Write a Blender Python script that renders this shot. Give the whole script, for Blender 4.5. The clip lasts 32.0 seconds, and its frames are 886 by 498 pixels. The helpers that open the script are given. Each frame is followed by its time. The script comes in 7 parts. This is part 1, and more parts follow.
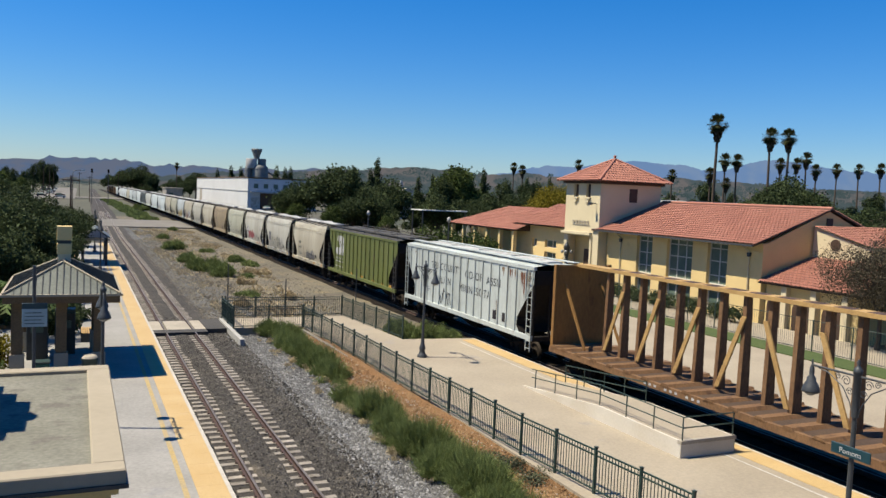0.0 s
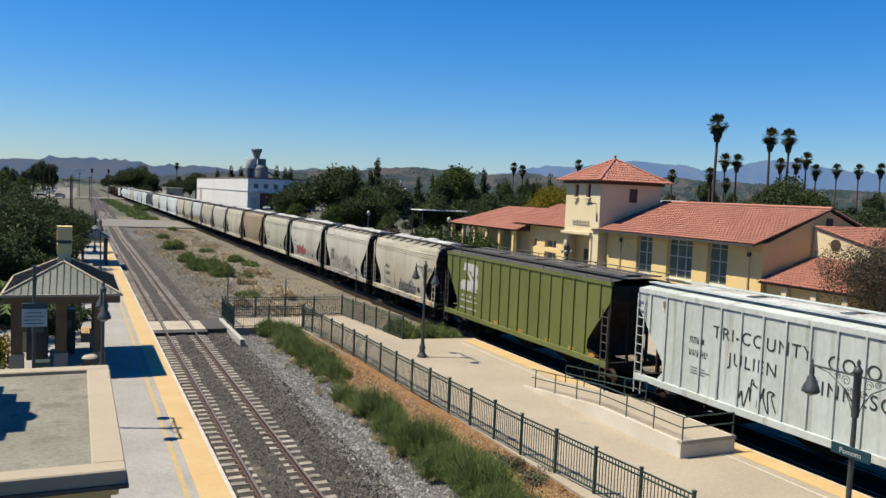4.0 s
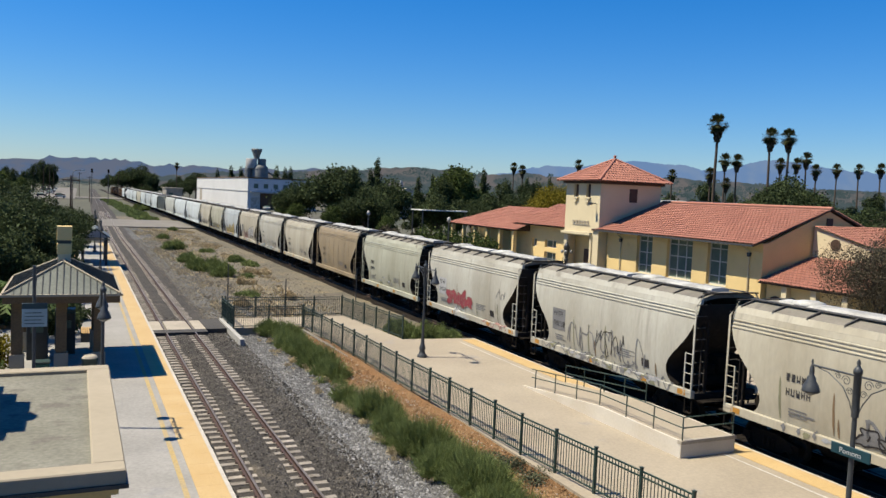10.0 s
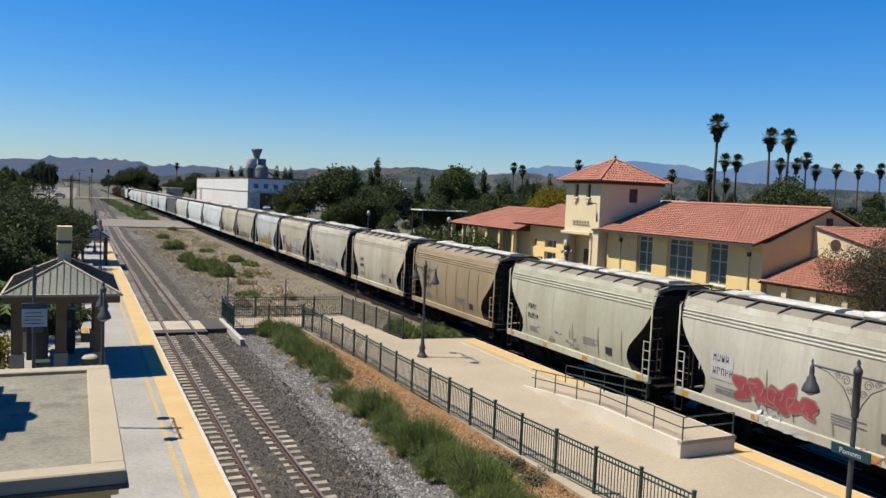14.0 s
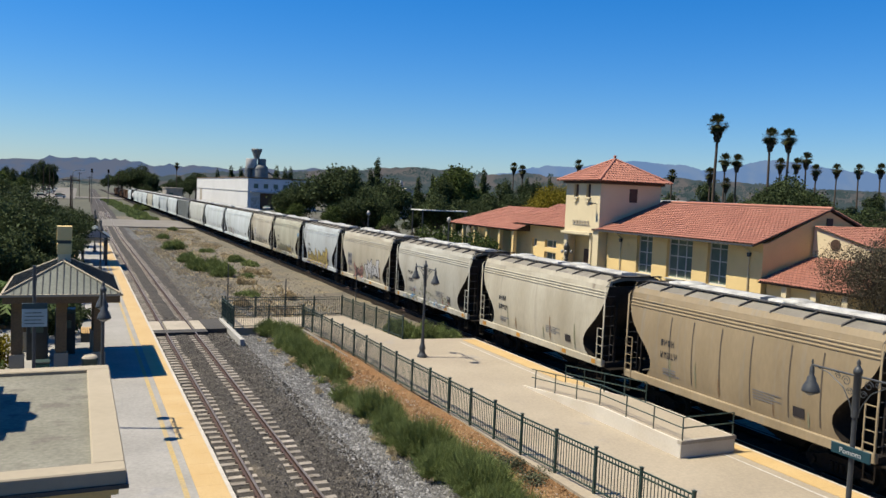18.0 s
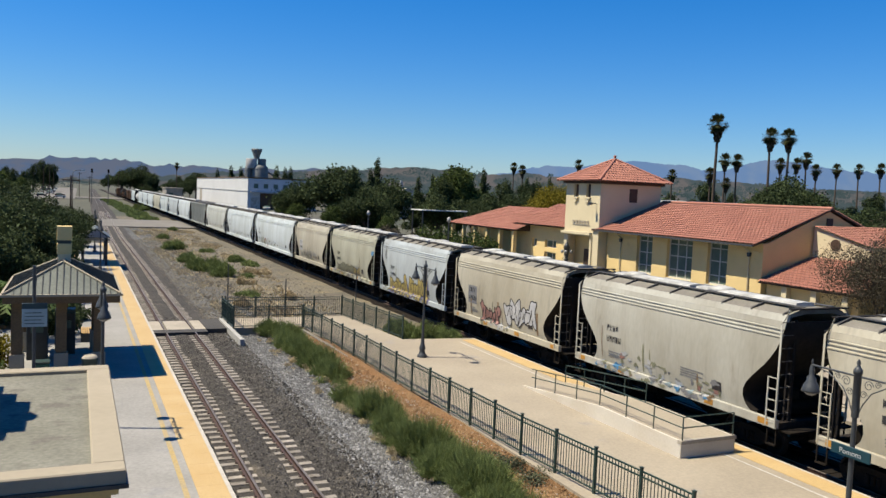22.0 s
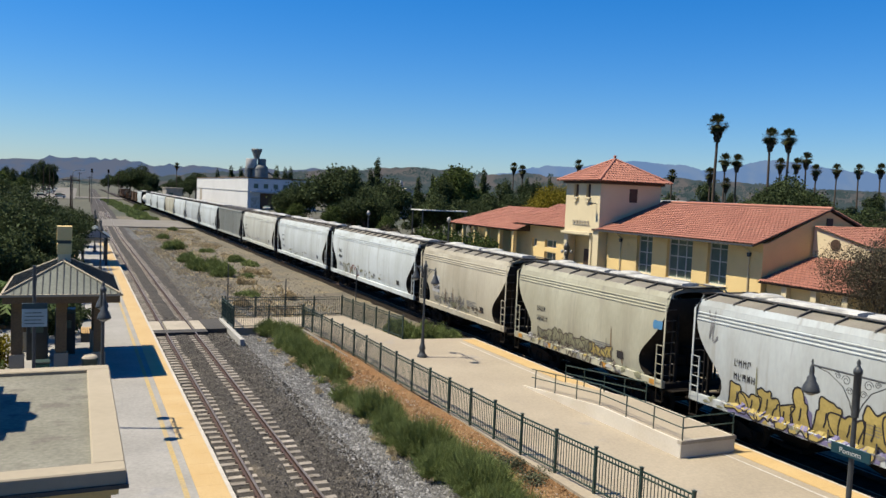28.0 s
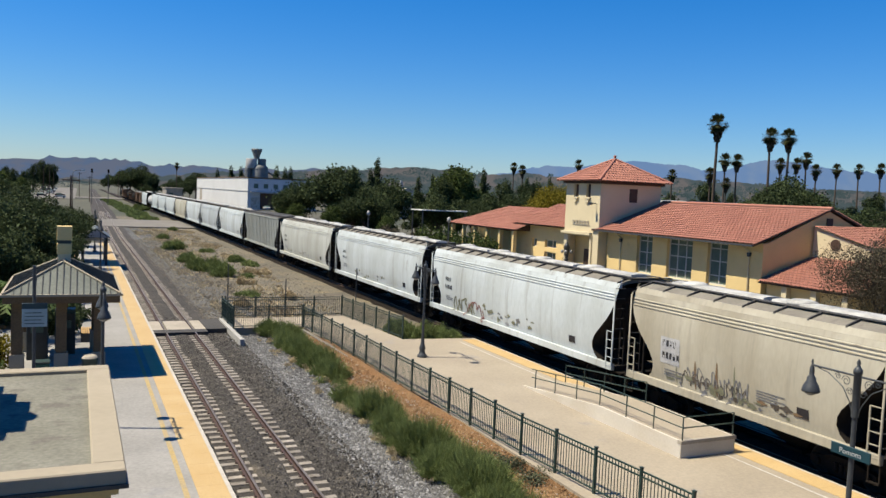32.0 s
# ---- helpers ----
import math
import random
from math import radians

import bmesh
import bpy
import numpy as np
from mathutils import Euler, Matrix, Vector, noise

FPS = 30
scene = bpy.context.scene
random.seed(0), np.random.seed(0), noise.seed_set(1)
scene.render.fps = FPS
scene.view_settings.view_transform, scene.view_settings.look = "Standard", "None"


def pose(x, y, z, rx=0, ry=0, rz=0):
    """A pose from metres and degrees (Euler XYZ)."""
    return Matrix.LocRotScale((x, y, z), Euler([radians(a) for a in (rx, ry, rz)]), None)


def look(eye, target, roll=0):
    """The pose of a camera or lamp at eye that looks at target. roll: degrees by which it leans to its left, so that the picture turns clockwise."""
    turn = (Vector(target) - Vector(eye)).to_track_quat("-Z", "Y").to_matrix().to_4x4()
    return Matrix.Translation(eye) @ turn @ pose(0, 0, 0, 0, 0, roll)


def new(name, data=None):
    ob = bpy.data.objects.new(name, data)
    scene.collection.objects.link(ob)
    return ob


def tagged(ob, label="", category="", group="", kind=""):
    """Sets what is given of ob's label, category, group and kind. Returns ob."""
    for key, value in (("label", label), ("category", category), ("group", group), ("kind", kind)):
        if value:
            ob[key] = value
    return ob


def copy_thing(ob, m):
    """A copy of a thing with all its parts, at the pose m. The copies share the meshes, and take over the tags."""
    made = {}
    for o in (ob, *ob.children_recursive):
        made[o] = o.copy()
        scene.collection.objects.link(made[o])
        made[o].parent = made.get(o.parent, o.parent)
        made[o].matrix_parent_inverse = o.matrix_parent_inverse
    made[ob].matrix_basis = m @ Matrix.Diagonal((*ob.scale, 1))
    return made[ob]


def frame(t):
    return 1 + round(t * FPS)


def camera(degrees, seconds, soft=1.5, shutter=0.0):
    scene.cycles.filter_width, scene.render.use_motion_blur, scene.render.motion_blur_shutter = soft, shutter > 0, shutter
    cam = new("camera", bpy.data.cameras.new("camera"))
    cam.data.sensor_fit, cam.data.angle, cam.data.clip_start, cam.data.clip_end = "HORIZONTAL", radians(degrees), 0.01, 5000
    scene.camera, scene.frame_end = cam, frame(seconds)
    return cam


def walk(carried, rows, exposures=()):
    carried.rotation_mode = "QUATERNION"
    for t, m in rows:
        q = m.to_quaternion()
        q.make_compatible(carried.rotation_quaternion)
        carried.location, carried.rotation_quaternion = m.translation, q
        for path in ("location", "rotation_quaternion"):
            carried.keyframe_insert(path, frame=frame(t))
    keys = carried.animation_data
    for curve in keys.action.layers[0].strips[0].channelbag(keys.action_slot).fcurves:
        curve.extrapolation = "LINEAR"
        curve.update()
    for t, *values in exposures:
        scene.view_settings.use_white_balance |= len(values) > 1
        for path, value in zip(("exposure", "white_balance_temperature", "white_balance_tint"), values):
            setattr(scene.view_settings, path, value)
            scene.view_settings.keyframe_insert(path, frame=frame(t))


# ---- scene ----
# camera on the footbridge, standing still
EYE = (0.0, 0.0, 8.138)
cam = camera(57.603, 32.0, soft=1.5)
HERE = pose(*EYE, 90 - 3.8477, 0, -24.5538) @ pose(0, 0, 0, 0, 0, 2.4438)
walk(cam, [(0.0, HERE), (32.0, HERE)])

# ---- light ----
SUN_EL, SUN_AZ = 61.5, -72.0          # degrees; azimuth from +y towards +x
sun_dir = Vector((math.sin(radians(SUN_AZ)) * math.cos(radians(SUN_EL)),
                  math.cos(radians(SUN_AZ)) * math.cos(radians(SUN_EL)), math.sin(radians(SUN_EL))))
world = bpy.data.worlds.new("world")
scene.world = world
world.use_nodes = True
wn = world.node_tree.nodes
sky = wn.new("ShaderNodeTexSky")
sky.sky_type, sky.sun_disc = "NISHITA", False
sky.sun_elevation, sky.sun_rotation = radians(SUN_EL), radians(SUN_AZ)
sky.air_density, sky.dust_density, sky.ozone_density = 1.25, 0.05, 5.5
wn["Background"].inputs["Strength"].default_value = 0.0505
air = wn.new("ShaderNodeHueSaturation")
air.inputs["Saturation"].default_value = 1.22
tone = wn.new("ShaderNodeMix")
tone.data_type, tone.blend_type = "RGBA", "MULTIPLY"
tone.inputs["Factor"].default_value = 1.0
tone.inputs["B"].default_value = (0.77, 0.965, 1.32, 1)
world.node_tree.links.new(sky.outputs[0], tone.inputs["A"])
world.node_tree.links.new(tone.outputs["Result"], air.inputs["Color"])
world.node_tree.links.new(air.outputs[0], wn["Background"].inputs["Color"])
sun = new("sun", bpy.data.lights.new("sun", "SUN"))
sun.data.energy, sun.data.angle, sun.data.color = 4.95, radians(0.5), (1.0, 0.91, 0.72)
sun.matrix_world = look(sun_dir * 50, (0, 0, 0))
scene.view_settings.exposure = 0.90


# ---- mesh helpers ----
class Geo:
    def __init__(self):
        self.v, self.f, self.s = [], [], []

    def add(self, vs, fs, smooth=False):
        n = len(self.v)
        self.v += [tuple(p) for p in vs]
        self.f += [tuple(i + n for i in q) for q in fs]
        self.s += [smooth] * len(fs)
        return self

    def hexa(self, a, b):
        """a, b: lower and upper ring of the same count."""
        n = len(a)
        fs = [tuple(range(n - 1, -1, -1)), tuple(range(n, 2 * n))]
        fs += [(i, (i + 1) % n, n + (i + 1) % n, n + i) for i in range(n)]
        return self.add(list(a) + list(b), fs)

    def box(self, x0, x1, y0, y1, z0, z1, c=0.0):
        """c: chamfer of the upright edges and the top."""
        if c <= 0:
            ring = [(x0, y0), (x1, y0), (x1, y1), (x0, y1)]
            return self.hexa([(x, y, z0) for x, y in ring], [(x, y, z1) for x, y in ring])
        ring = [(x0 + c, y0), (x1 - c, y0), (x1, y0 + c), (x1, y1 - c), (x1 - c, y1), (x0 + c, y1), (x0, y1 - c), (x0, y0 + c)]
        top = [(x0 + 2 * c, y0 + c), (x1 - 2 * c, y0 + c), (x1 - c, y0 + 2 * c), (x1 - c, y1 - 2 * c), (x1 - 2 * c, y1 - c),
               (x0 + 2 * c, y1 - c), (x0 + c, y1 - 2 * c), (x0 + c, y0 + 2 * c)]
        self.hexa([(x, y, z0) for x, y in ring], [(x, y, z1 - c) for x, y in ring])
        return self.hexa([(x, y, z1 - c) for x, y in ring], [(x, y, z1) for x, y in top])

    def tube(self, pts, r, n=8, r2=None):
        pts = [Vector(p) for p in pts]
        r2 = r if r2 is None else r2
        vs, fs, k = [], [], len(pts)
        for i, p in enumerate(pts):
            d = (pts[min(i + 1, k - 1)] - pts[max(i - 1, 0)]).normalized()
            a = d.orthogonal().normalized() if abs(d.z) > 0.9 else d.cross(Vector((0, 0, 1))).normalized()
            b = d.cross(a)
            q = r + (r2 - r) * i / max(1, k - 1)
            vs += [p + q * (math.cos(t) * a + math.sin(t) * b) for t in [2 * math.pi * (j + 0.5) / n for j in range(n)]]
        for i in range(k - 1):
            fs += [(i * n + j, i * n + (j + 1) % n, (i + 1) * n + (j + 1) % n, (i + 1) * n + j) for j in range(n)]
        self.add(vs, fs, n > 5)
        return self.add([vs[j] for j in range(n)] + [vs[(k - 1) * n + j] for j in range(n)],
                        [tuple(range(n - 1, -1, -1)), tuple(range(n, 2 * n))])

    def lathe(self, prof, at=(0, 0, 0), n=16, axis="z"):
        vs, fs = [], []
        for r, h in prof:
            for j in range(n):
                c, s = r * math.cos(2 * math.pi * j / n), r * math.sin(2 * math.pi * j / n)
                vs.append({"z": (c, s, h), "x": (h, c, s), "y": (s, h, c)}[axis])
        k = len(prof)
        fs += [(i * n + j, i * n + (j + 1) % n, (i + 1) * n + (j + 1) % n, (i + 1) * n + j) for i in range(k - 1) for j in range(n)]
        vs = [(x + at[0], y + at[1], z + at[2]) for x, y, z in vs]
        self.add(vs, fs, True)
        return self.add(vs[:n] + vs[-n:], [tuple(range(n - 1, -1, -1)), tuple(range(n, 2 * n))])

    def prism(self, poly, axis, a, b):
        """poly: outline in the plane across the axis."""
        put = {"x": lambda h, p: (h, p[0], p[1]), "y": lambda h, p: (p[0], h, p[1]), "z": lambda h, p: (p[0], p[1], h)}[axis]
        return self.hexa([put(a, p) for p in poly], [put(b, p) for p in poly])

    def sheet(self, rows, smooth=False, closed=False):
        """rows: a grid of points."""
        n, m = len(rows), len(rows[0])
        return self.add([p for r in rows for p in r], [(i * m + j, i * m + (j + 1) % m, (i + 1) * m + (j + 1) % m, (i + 1) * m + j)
                                                       for i in range(n - 1) for j in range(m if closed else m - 1)], smooth)

    def mesh(self, name):
        me = bpy.data.meshes.new(name)
        me.from_pydata(self.v, [], self.f)
        me.polygons.foreach_set("use_smooth", self.s)
        me.update()
        return me


def clean_normals(me):
    bm = bmesh.new()
    bm.from_mesh(me)
    bmesh.ops.recalc_face_normals(bm, faces=bm.faces)
    bm.to_mesh(me)
    bm.free()


def part(name, geo, material, parent, label="", at=None, fix=True):
    me = geo.mesh(name) if isinstance(geo, Geo) else geo
    if isinstance(geo, Geo):
        me.materials.append(material)
        if fix and len(me.polygons) < 60000:
            clean_normals(me)
    ob = new(name, me)
    ob.parent = parent
    if at is not None:
        ob.matrix_basis = at
    if label:
        tagged(ob, label)
    return ob


def thing(name, at, label, category, group="", kind=""):
    ob = new(name)
    ob.empty_display_size = 0.2
    ob.matrix_basis = at if isinstance(at, Matrix) else pose(*at)
    return tagged(ob, label, category, group, kind)


def solid(name, geo, material, label, category, group="", kind="", fix=True):
    """A thing of one mesh."""
    return tagged(part(name, geo, material, None, fix=fix), label, category, group, kind)


# ---- materials ----
def mat(name, c1, c2, rough=0.8, metal=0.0, s1=0.6, s2=14.0, bump=0.15, fine=0.18, stain=None, stain_at=0.62, paint=False,
        island=0.0, stretch=(1, 1, 1), rand=0.0, spec=0.4, lean=0.0, streak=None, streak_at=0.56):
    k = 0.72 if name.startswith(("leaf", "weed", "palm", "dry")) else 0.43
    c1, c2 = tuple(v * k for v in c1), tuple(v * (1 if paint else k) for v in c2)
    stain = tuple(v * k for v in stain) if stain else None
    m = bpy.data.materials.new(name)
    m.use_nodes = True
    nt = m.node_tree
    N, L = nt.nodes, nt.links
    bs = N["Principled BSDF"]
    bs.inputs["Roughness"].default_value, bs.inputs["Metallic"].default_value = rough, metal
    bs.inputs["Specular IOR Level"].default_value = spec
    tc, info = N.new("ShaderNodeTexCoord"), N.new("ShaderNodeObjectInfo")
    mp = N.new("ShaderNodeMapping")
    mp.inputs["Scale"].default_value = stretch
    sh = N.new("ShaderNodeMath")
    sh.operation = "MULTIPLY"
    sh.inputs[1].default_value = 37.0
    L.new(info.outputs["Random"], sh.inputs[0])
    L.new(tc.outputs["Object"], mp.inputs["Vector"])
    L.new(sh.outputs[0], mp.inputs["Location"])

    def noise_at(scale, detail=4.0):
        n = N.new("ShaderNodeTexNoise")
        n.inputs["Scale"].default_value, n.inputs["Detail"].default_value = scale, detail
        L.new(mp.outputs[0], n.inputs["Vector"])
        return n.outputs["Fac"]

    def ramp(src, lo, hi):
        r = N.new("ShaderNodeMapRange")
        r.inputs["From Min"].default_value, r.inputs["From Max"].default_value = lo, hi
        L.new(src, r.inputs["Value"])
        return r.outputs[0]

    def mix(kind, fac, a, b):
        x = N.new("ShaderNodeMix")
        x.data_type, x.blend_type = "RGBA", kind
        for sock, val in ((x.inputs["Factor"], fac), (x.inputs["A"], a), (x.inputs["B"], b)):
            if isinstance(val, (int, float)):
                sock.default_value = val
            elif isinstance(val, tuple):
                sock.default_value = (*val, 1)
            else:
                L.new(val, sock)
        return x.outputs["Result"]

    big, small = noise_at(s1), noise_at(s2, 6.0)
    if paint:
        col = mix("MULTIPLY", ramp(big, 0.35, 0.7), info.outputs["Color"], c2)
        col = mix("MULTIPLY", 1.0, col, (k * 0.98, k, k * 0.93))
    else:
        col = mix("MIX", ramp(big, 0.35, 0.65), c1, c2)
    if stain:
        n = noise_at(s1 * 2.3, 8.0)
        col = mix("MIX", ramp(n, stain_at, stain_at + 0.12), col, stain)
    if streak:
        run_down = N.new("ShaderNodeMapping")
        run_down.inputs["Scale"].default_value = (0.4, 2.6, 0.16)
        L.new(tc.outputs["Object"], run_down.inputs["Vector"])
        L.new(sh.outputs[0], run_down.inputs["Location"])
        n = N.new("ShaderNodeTexNoise")
        n.inputs["Scale"].default_value, n.inputs["Detail"].default_value, n.inputs["Roughness"].default_value = 1.0, 7.0, 0.62
        L.new(run_down.outputs[0], n.inputs["Vector"])
        col = mix("MIX", ramp(n.outputs["Fac"], streak_at, streak_at + 0.3), col, tuple(v * k for v in streak))
    shade = N.new("ShaderNodeMapRange")
    shade.inputs["From Min"].default_value, shade.inputs["From Max"].default_value = 0.3, 0.7
    shade.inputs["To Min"].default_value, shade.inputs["To Max"].default_value = 1 - fine, 1 + fine
    L.new(small, shade.inputs["Value"])
    hsv = N.new("ShaderNodeHueSaturation")
    L.new(col, hsv.inputs["Color"])
    L.new(shade.outputs[0], hsv.inputs["Value"])
    out = hsv.outputs[0]
    if island or rand:
        src = N.new("ShaderNodeNewGeometry").outputs["Random Per Island"] if island else info.outputs["Random"]
        k = island or rand
        v = N.new("ShaderNodeMapRange")
        v.inputs["To Min"].default_value, v.inputs["To Max"].default_value = 1 - k, 1 + k
        L.new(src, v.inputs["Value"])
        h2 = N.new("ShaderNodeHueSaturation")
        L.new(out, h2.inputs["Color"])
        L.new(v.outputs[0], h2.inputs["Value"])
        out = h2.outputs[0]
    L.new(out, bs.inputs["Base Color"])
    if bump:
        b = N.new("ShaderNodeBump")
        b.inputs["Strength"].default_value, b.inputs["Distance"].default_value = bump, 0.03
        L.new(small, b.inputs["Height"])
        L.new(b.outputs[0], bs.inputs["Normal"])
    if lean:
        tr = N.new("ShaderNodeBsdfTranslucent")
        L.new(out, tr.inputs["Color"])
        ms = N.new("ShaderNodeMixShader")
        ms.inputs[0].default_value = lean
        L.new(bs.outputs[0], ms.inputs[1])
        L.new(tr.outputs[0], ms.inputs[2])
        L.new(ms.outputs[0], N["Material Output"].inputs["Surface"])
    return m


def glow(name, colour, strength):
    m = bpy.data.materials.new(name)
    m.use_nodes = True
    bs = m.node_tree.nodes["Principled BSDF"]
    bs.inputs["Base Color"].default_value = (*colour, 1)
    bs.inputs["Emission Color"].default_value = (*colour, 1)
    bs.inputs["Emission Strength"].default_value = strength
    bs.inputs["Roughness"].default_value = 1.0
    return m


M = {}
M["dirt"] = mat("dirt", (0.275, 0.235, 0.165), (0.17, 0.15, 0.115), 0.95, s1=0.22, s2=5, bump=0.6, fine=0.45, stain=(0.33, 0.27, 0.16), stain_at=0.55)
M["far_ground"] = mat("far_ground", (0.20, 0.18, 0.13), (0.09, 0.10, 0.06), 0.95, s1=0.02, s2=0.3, bump=0)
M["gravel"] = mat("gravel", (0.20, 0.197, 0.19), (0.12, 0.117, 0.112), 0.95, s1=0.35, s2=22, bump=0.9, fine=0.55, stain=(0.29, 0.255, 0.195), stain_at=0.6)
M["gravel_dark"] = mat("gravel_dark", (0.098, 0.085, 0.072), (0.06, 0.052, 0.045), 0.95, s1=0.4, s2=22, bump=0.9, fine=0.55, stain=(0.19, 0.16, 0.12), stain_at=0.6)
M["stone"] = mat("stone", (0.46, 0.455, 0.45), (0.24, 0.235, 0.23), 0.95, s1=3, s2=30, bump=0.2, island=0.65)
M["stone_tan"] = mat("stone_tan", (0.34, 0.30, 0.235), (0.20, 0.175, 0.135), 0.95, s1=3, s2=30, bump=0.2, island=0.5)
M["stone_dark"] = mat("stone_dark", (0.21, 0.19, 0.165), (0.09, 0.082, 0.073), 0.95, s1=3, s2=30, bump=0.2, island=0.85)
M["mulch"] = mat("mulch", (0.33, 0.175, 0.08), (0.38, 0.235, 0.12), 0.95, s1=0.8, s2=18, bump=0.9, fine=0.45, stain=(0.26, 0.16, 0.085), stain_at=0.55, spec=0.15)
M["plat"] = mat("plat", (0.62, 0.53, 0.40), (0.53, 0.45, 0.34), 0.85, s1=0.35, s2=11, bump=0.08, fine=0.10, stain=(0.52, 0.46, 0.39), stain_at=0.62)
M["plat_left"] = mat("plat_left", (0.53, 0.51, 0.475), (0.44, 0.42, 0.39), 0.85, s1=0.4, s2=11, bump=0.08, fine=0.12, stain=(0.44, 0.43, 0.44), stain_at=0.64)
M["tactile"] = mat("tactile", (0.88, 0.63, 0.30), (0.82, 0.56, 0.24), 0.7, s1=0.8, s2=25, bump=0.25, fine=0.12, stain=(0.55, 0.36, 0.14), stain_at=0.66)
M["edge"] = mat("edge", (0.85, 0.80, 0.72), (0.75, 0.70, 0.62), 0.8, s1=1, s2=12, bump=0.05)
M["yellow_line"] = mat("yellow_line", (0.72, 0.52, 0.20), (0.62, 0.50, 0.30), 0.8, s1=1.2, s2=12, bump=0.05, fine=0.15)
M["concrete"] = mat("concrete", (0.72, 0.64, 0.52), (0.58, 0.51, 0.41), 0.85, s1=0.7, s2=11, bump=0.1, fine=0.1, stain=(0.36, 0.33, 0.29), stain_at=0.66)
M["ramp_wall"] = mat("ramp_wall", (1.08, 1.0, 0.86), (0.95, 0.84, 0.68), 0.85, s1=0.5, s2=14, bump=0.06, fine=0.05, stain=(0.68, 0.60, 0.50), stain_at=0.64)
M["concrete_white"] = mat("concrete_white", (0.72, 0.70, 0.66), (0.60, 0.58, 0.54), 0.85, s1=0.7, s2=11, bump=0.1)
M["tie"] = mat("tie", (0.56, 0.50, 0.43), (0.42, 0.37, 0.31), 0.9, s1=2.0, s2=16, bump=0.2, fine=0.2, stain=(0.20, 0.17, 0.14), stain_at=0.6, rand=0.22)
M["rail"] = mat("rail", (0.10, 0.06, 0.055), (0.15, 0.085, 0.06), 0.6, 0.3, s1=3, s2=25, bump=0.1, fine=0.2)
M["rail_top"] = mat("rail_top", (0.34, 0.29, 0.25), (0.27, 0.23, 0.20), 0.5, 0.25, s1=3, s2=25, bump=0.0)
M["asphalt"] = mat("asphalt", (0.085, 0.08, 0.075), (0.12, 0.11, 0.10), 0.9, s1=0.5, s2=25, bump=0.3, fine=0.2)
M["road_pale"] = mat("road_pale", (0.34, 0.31, 0.27), (0.27, 0.25, 0.22), 0.9, s1=0.3, s2=12, bump=0.1)
M["green_metal"] = mat("green_metal", (0.035, 0.075, 0.062), (0.05, 0.095, 0.08), 0.5, 0.0, s1=3, s2=30, bump=0.03, fine=0.1)
M["lamp_metal"] = mat("lamp_metal", (0.09, 0.10, 0.11), (0.12, 0.13, 0.14), 0.5, 0.2, s1=4, s2=30, bump=0.05)
M["lamp_glass"] = mat("lamp_glass", (0.6, 0.6, 0.58), (0.55, 0.55, 0.52), 0.4, s1=3, s2=20, bump=0)
M["stucco"] = mat("stucco", (1.36, 1.02, 0.47), (1.26, 0.94, 0.43), 0.9, s1=0.5, s2=25, bump=0.15, fine=0.06, stain=(1.0, 0.73, 0.34), stain_at=0.68)
M["stucco_pale"] = mat("stucco_pale", (1.20, 1.03, 0.68), (1.12, 0.95, 0.62), 0.9, s1=0.5, s2=25, bump=0.15, fine=0.06, stain=(0.95, 0.80, 0.54), stain_at=0.68)
M["tile"] = mat("tile", (0.70, 0.30, 0.215), (0.63, 0.26, 0.185), 0.85, s1=0.5, s2=14, bump=0.15, fine=0.12, stain=(0.50, 0.21, 0.145), stain_at=0.62, island=0.13)
M["wood_dark"] = mat("wood_dark", (0.09, 0.05, 0.03), (0.13, 0.07, 0.045), 0.7, s1=2, s2=20, bump=0.2)
M["glass_pane"] = mat("glass_pane", (0.16, 0.235, 0.195), (0.23, 0.30, 0.25), 0.35, s1=0.8, s2=3, bump=0, fine=0.1, spec=0.12)
M["white_paint"] = mat("white_paint", (0.75, 0.74, 0.72), (0.66, 0.65, 0.63), 0.7, s1=0.4, s2=10, bump=0.05, fine=0.05)
# Warehouse end: grey-blue tint stands for shade on the side away from the sun.
M["shaded_wall"] = mat("shaded_wall", (0.95, 1.02, 1.12), (0.86, 0.93, 1.03), 0.8, s1=0.2, s2=6, bump=0.05)
M["car"] = mat("car", (1, 1, 1), (0.70, 0.675, 0.63), 0.62, s1=0.45, s2=9, bump=0.06, fine=0.06, stain=(0.34, 0.28, 0.21), stain_at=0.67, paint=True, stretch=(1, 1, 0.35), streak=(0.42, 0.385, 0.32), streak_at=0.55)
M["car_ribbed"] = mat("car_ribbed", (1, 1, 1), (0.80, 0.785, 0.76), 0.6, s1=0.5, s2=8, bump=0.06, fine=0.09, stain=(0.36, 0.21, 0.12), stain_at=0.68, paint=True, stretch=(1, 1, 0.45), streak=(0.22, 0.17, 0.11), streak_at=0.55)
# Near black whatever the car's paint: shade between the cars is put in.
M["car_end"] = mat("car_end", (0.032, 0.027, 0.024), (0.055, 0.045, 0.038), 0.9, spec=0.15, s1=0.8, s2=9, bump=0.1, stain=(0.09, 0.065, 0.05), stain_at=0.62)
M["under"] = mat("under", (0.022, 0.018, 0.014), (0.033, 0.026, 0.02), 0.95, s1=1, s2=12, bump=0.2, spec=0.1)
M["walk_grey"] = mat("walk_grey", (0.30, 0.275, 0.235), (0.22, 0.20, 0.175), 0.8, 0.1, s1=1, s2=20, bump=0.2)
M["hatch"] = mat("hatch", (0.95, 0.94, 0.89), (0.55, 0.54, 0.50), 0.6, s1=1.5, s2=14, bump=0.05)
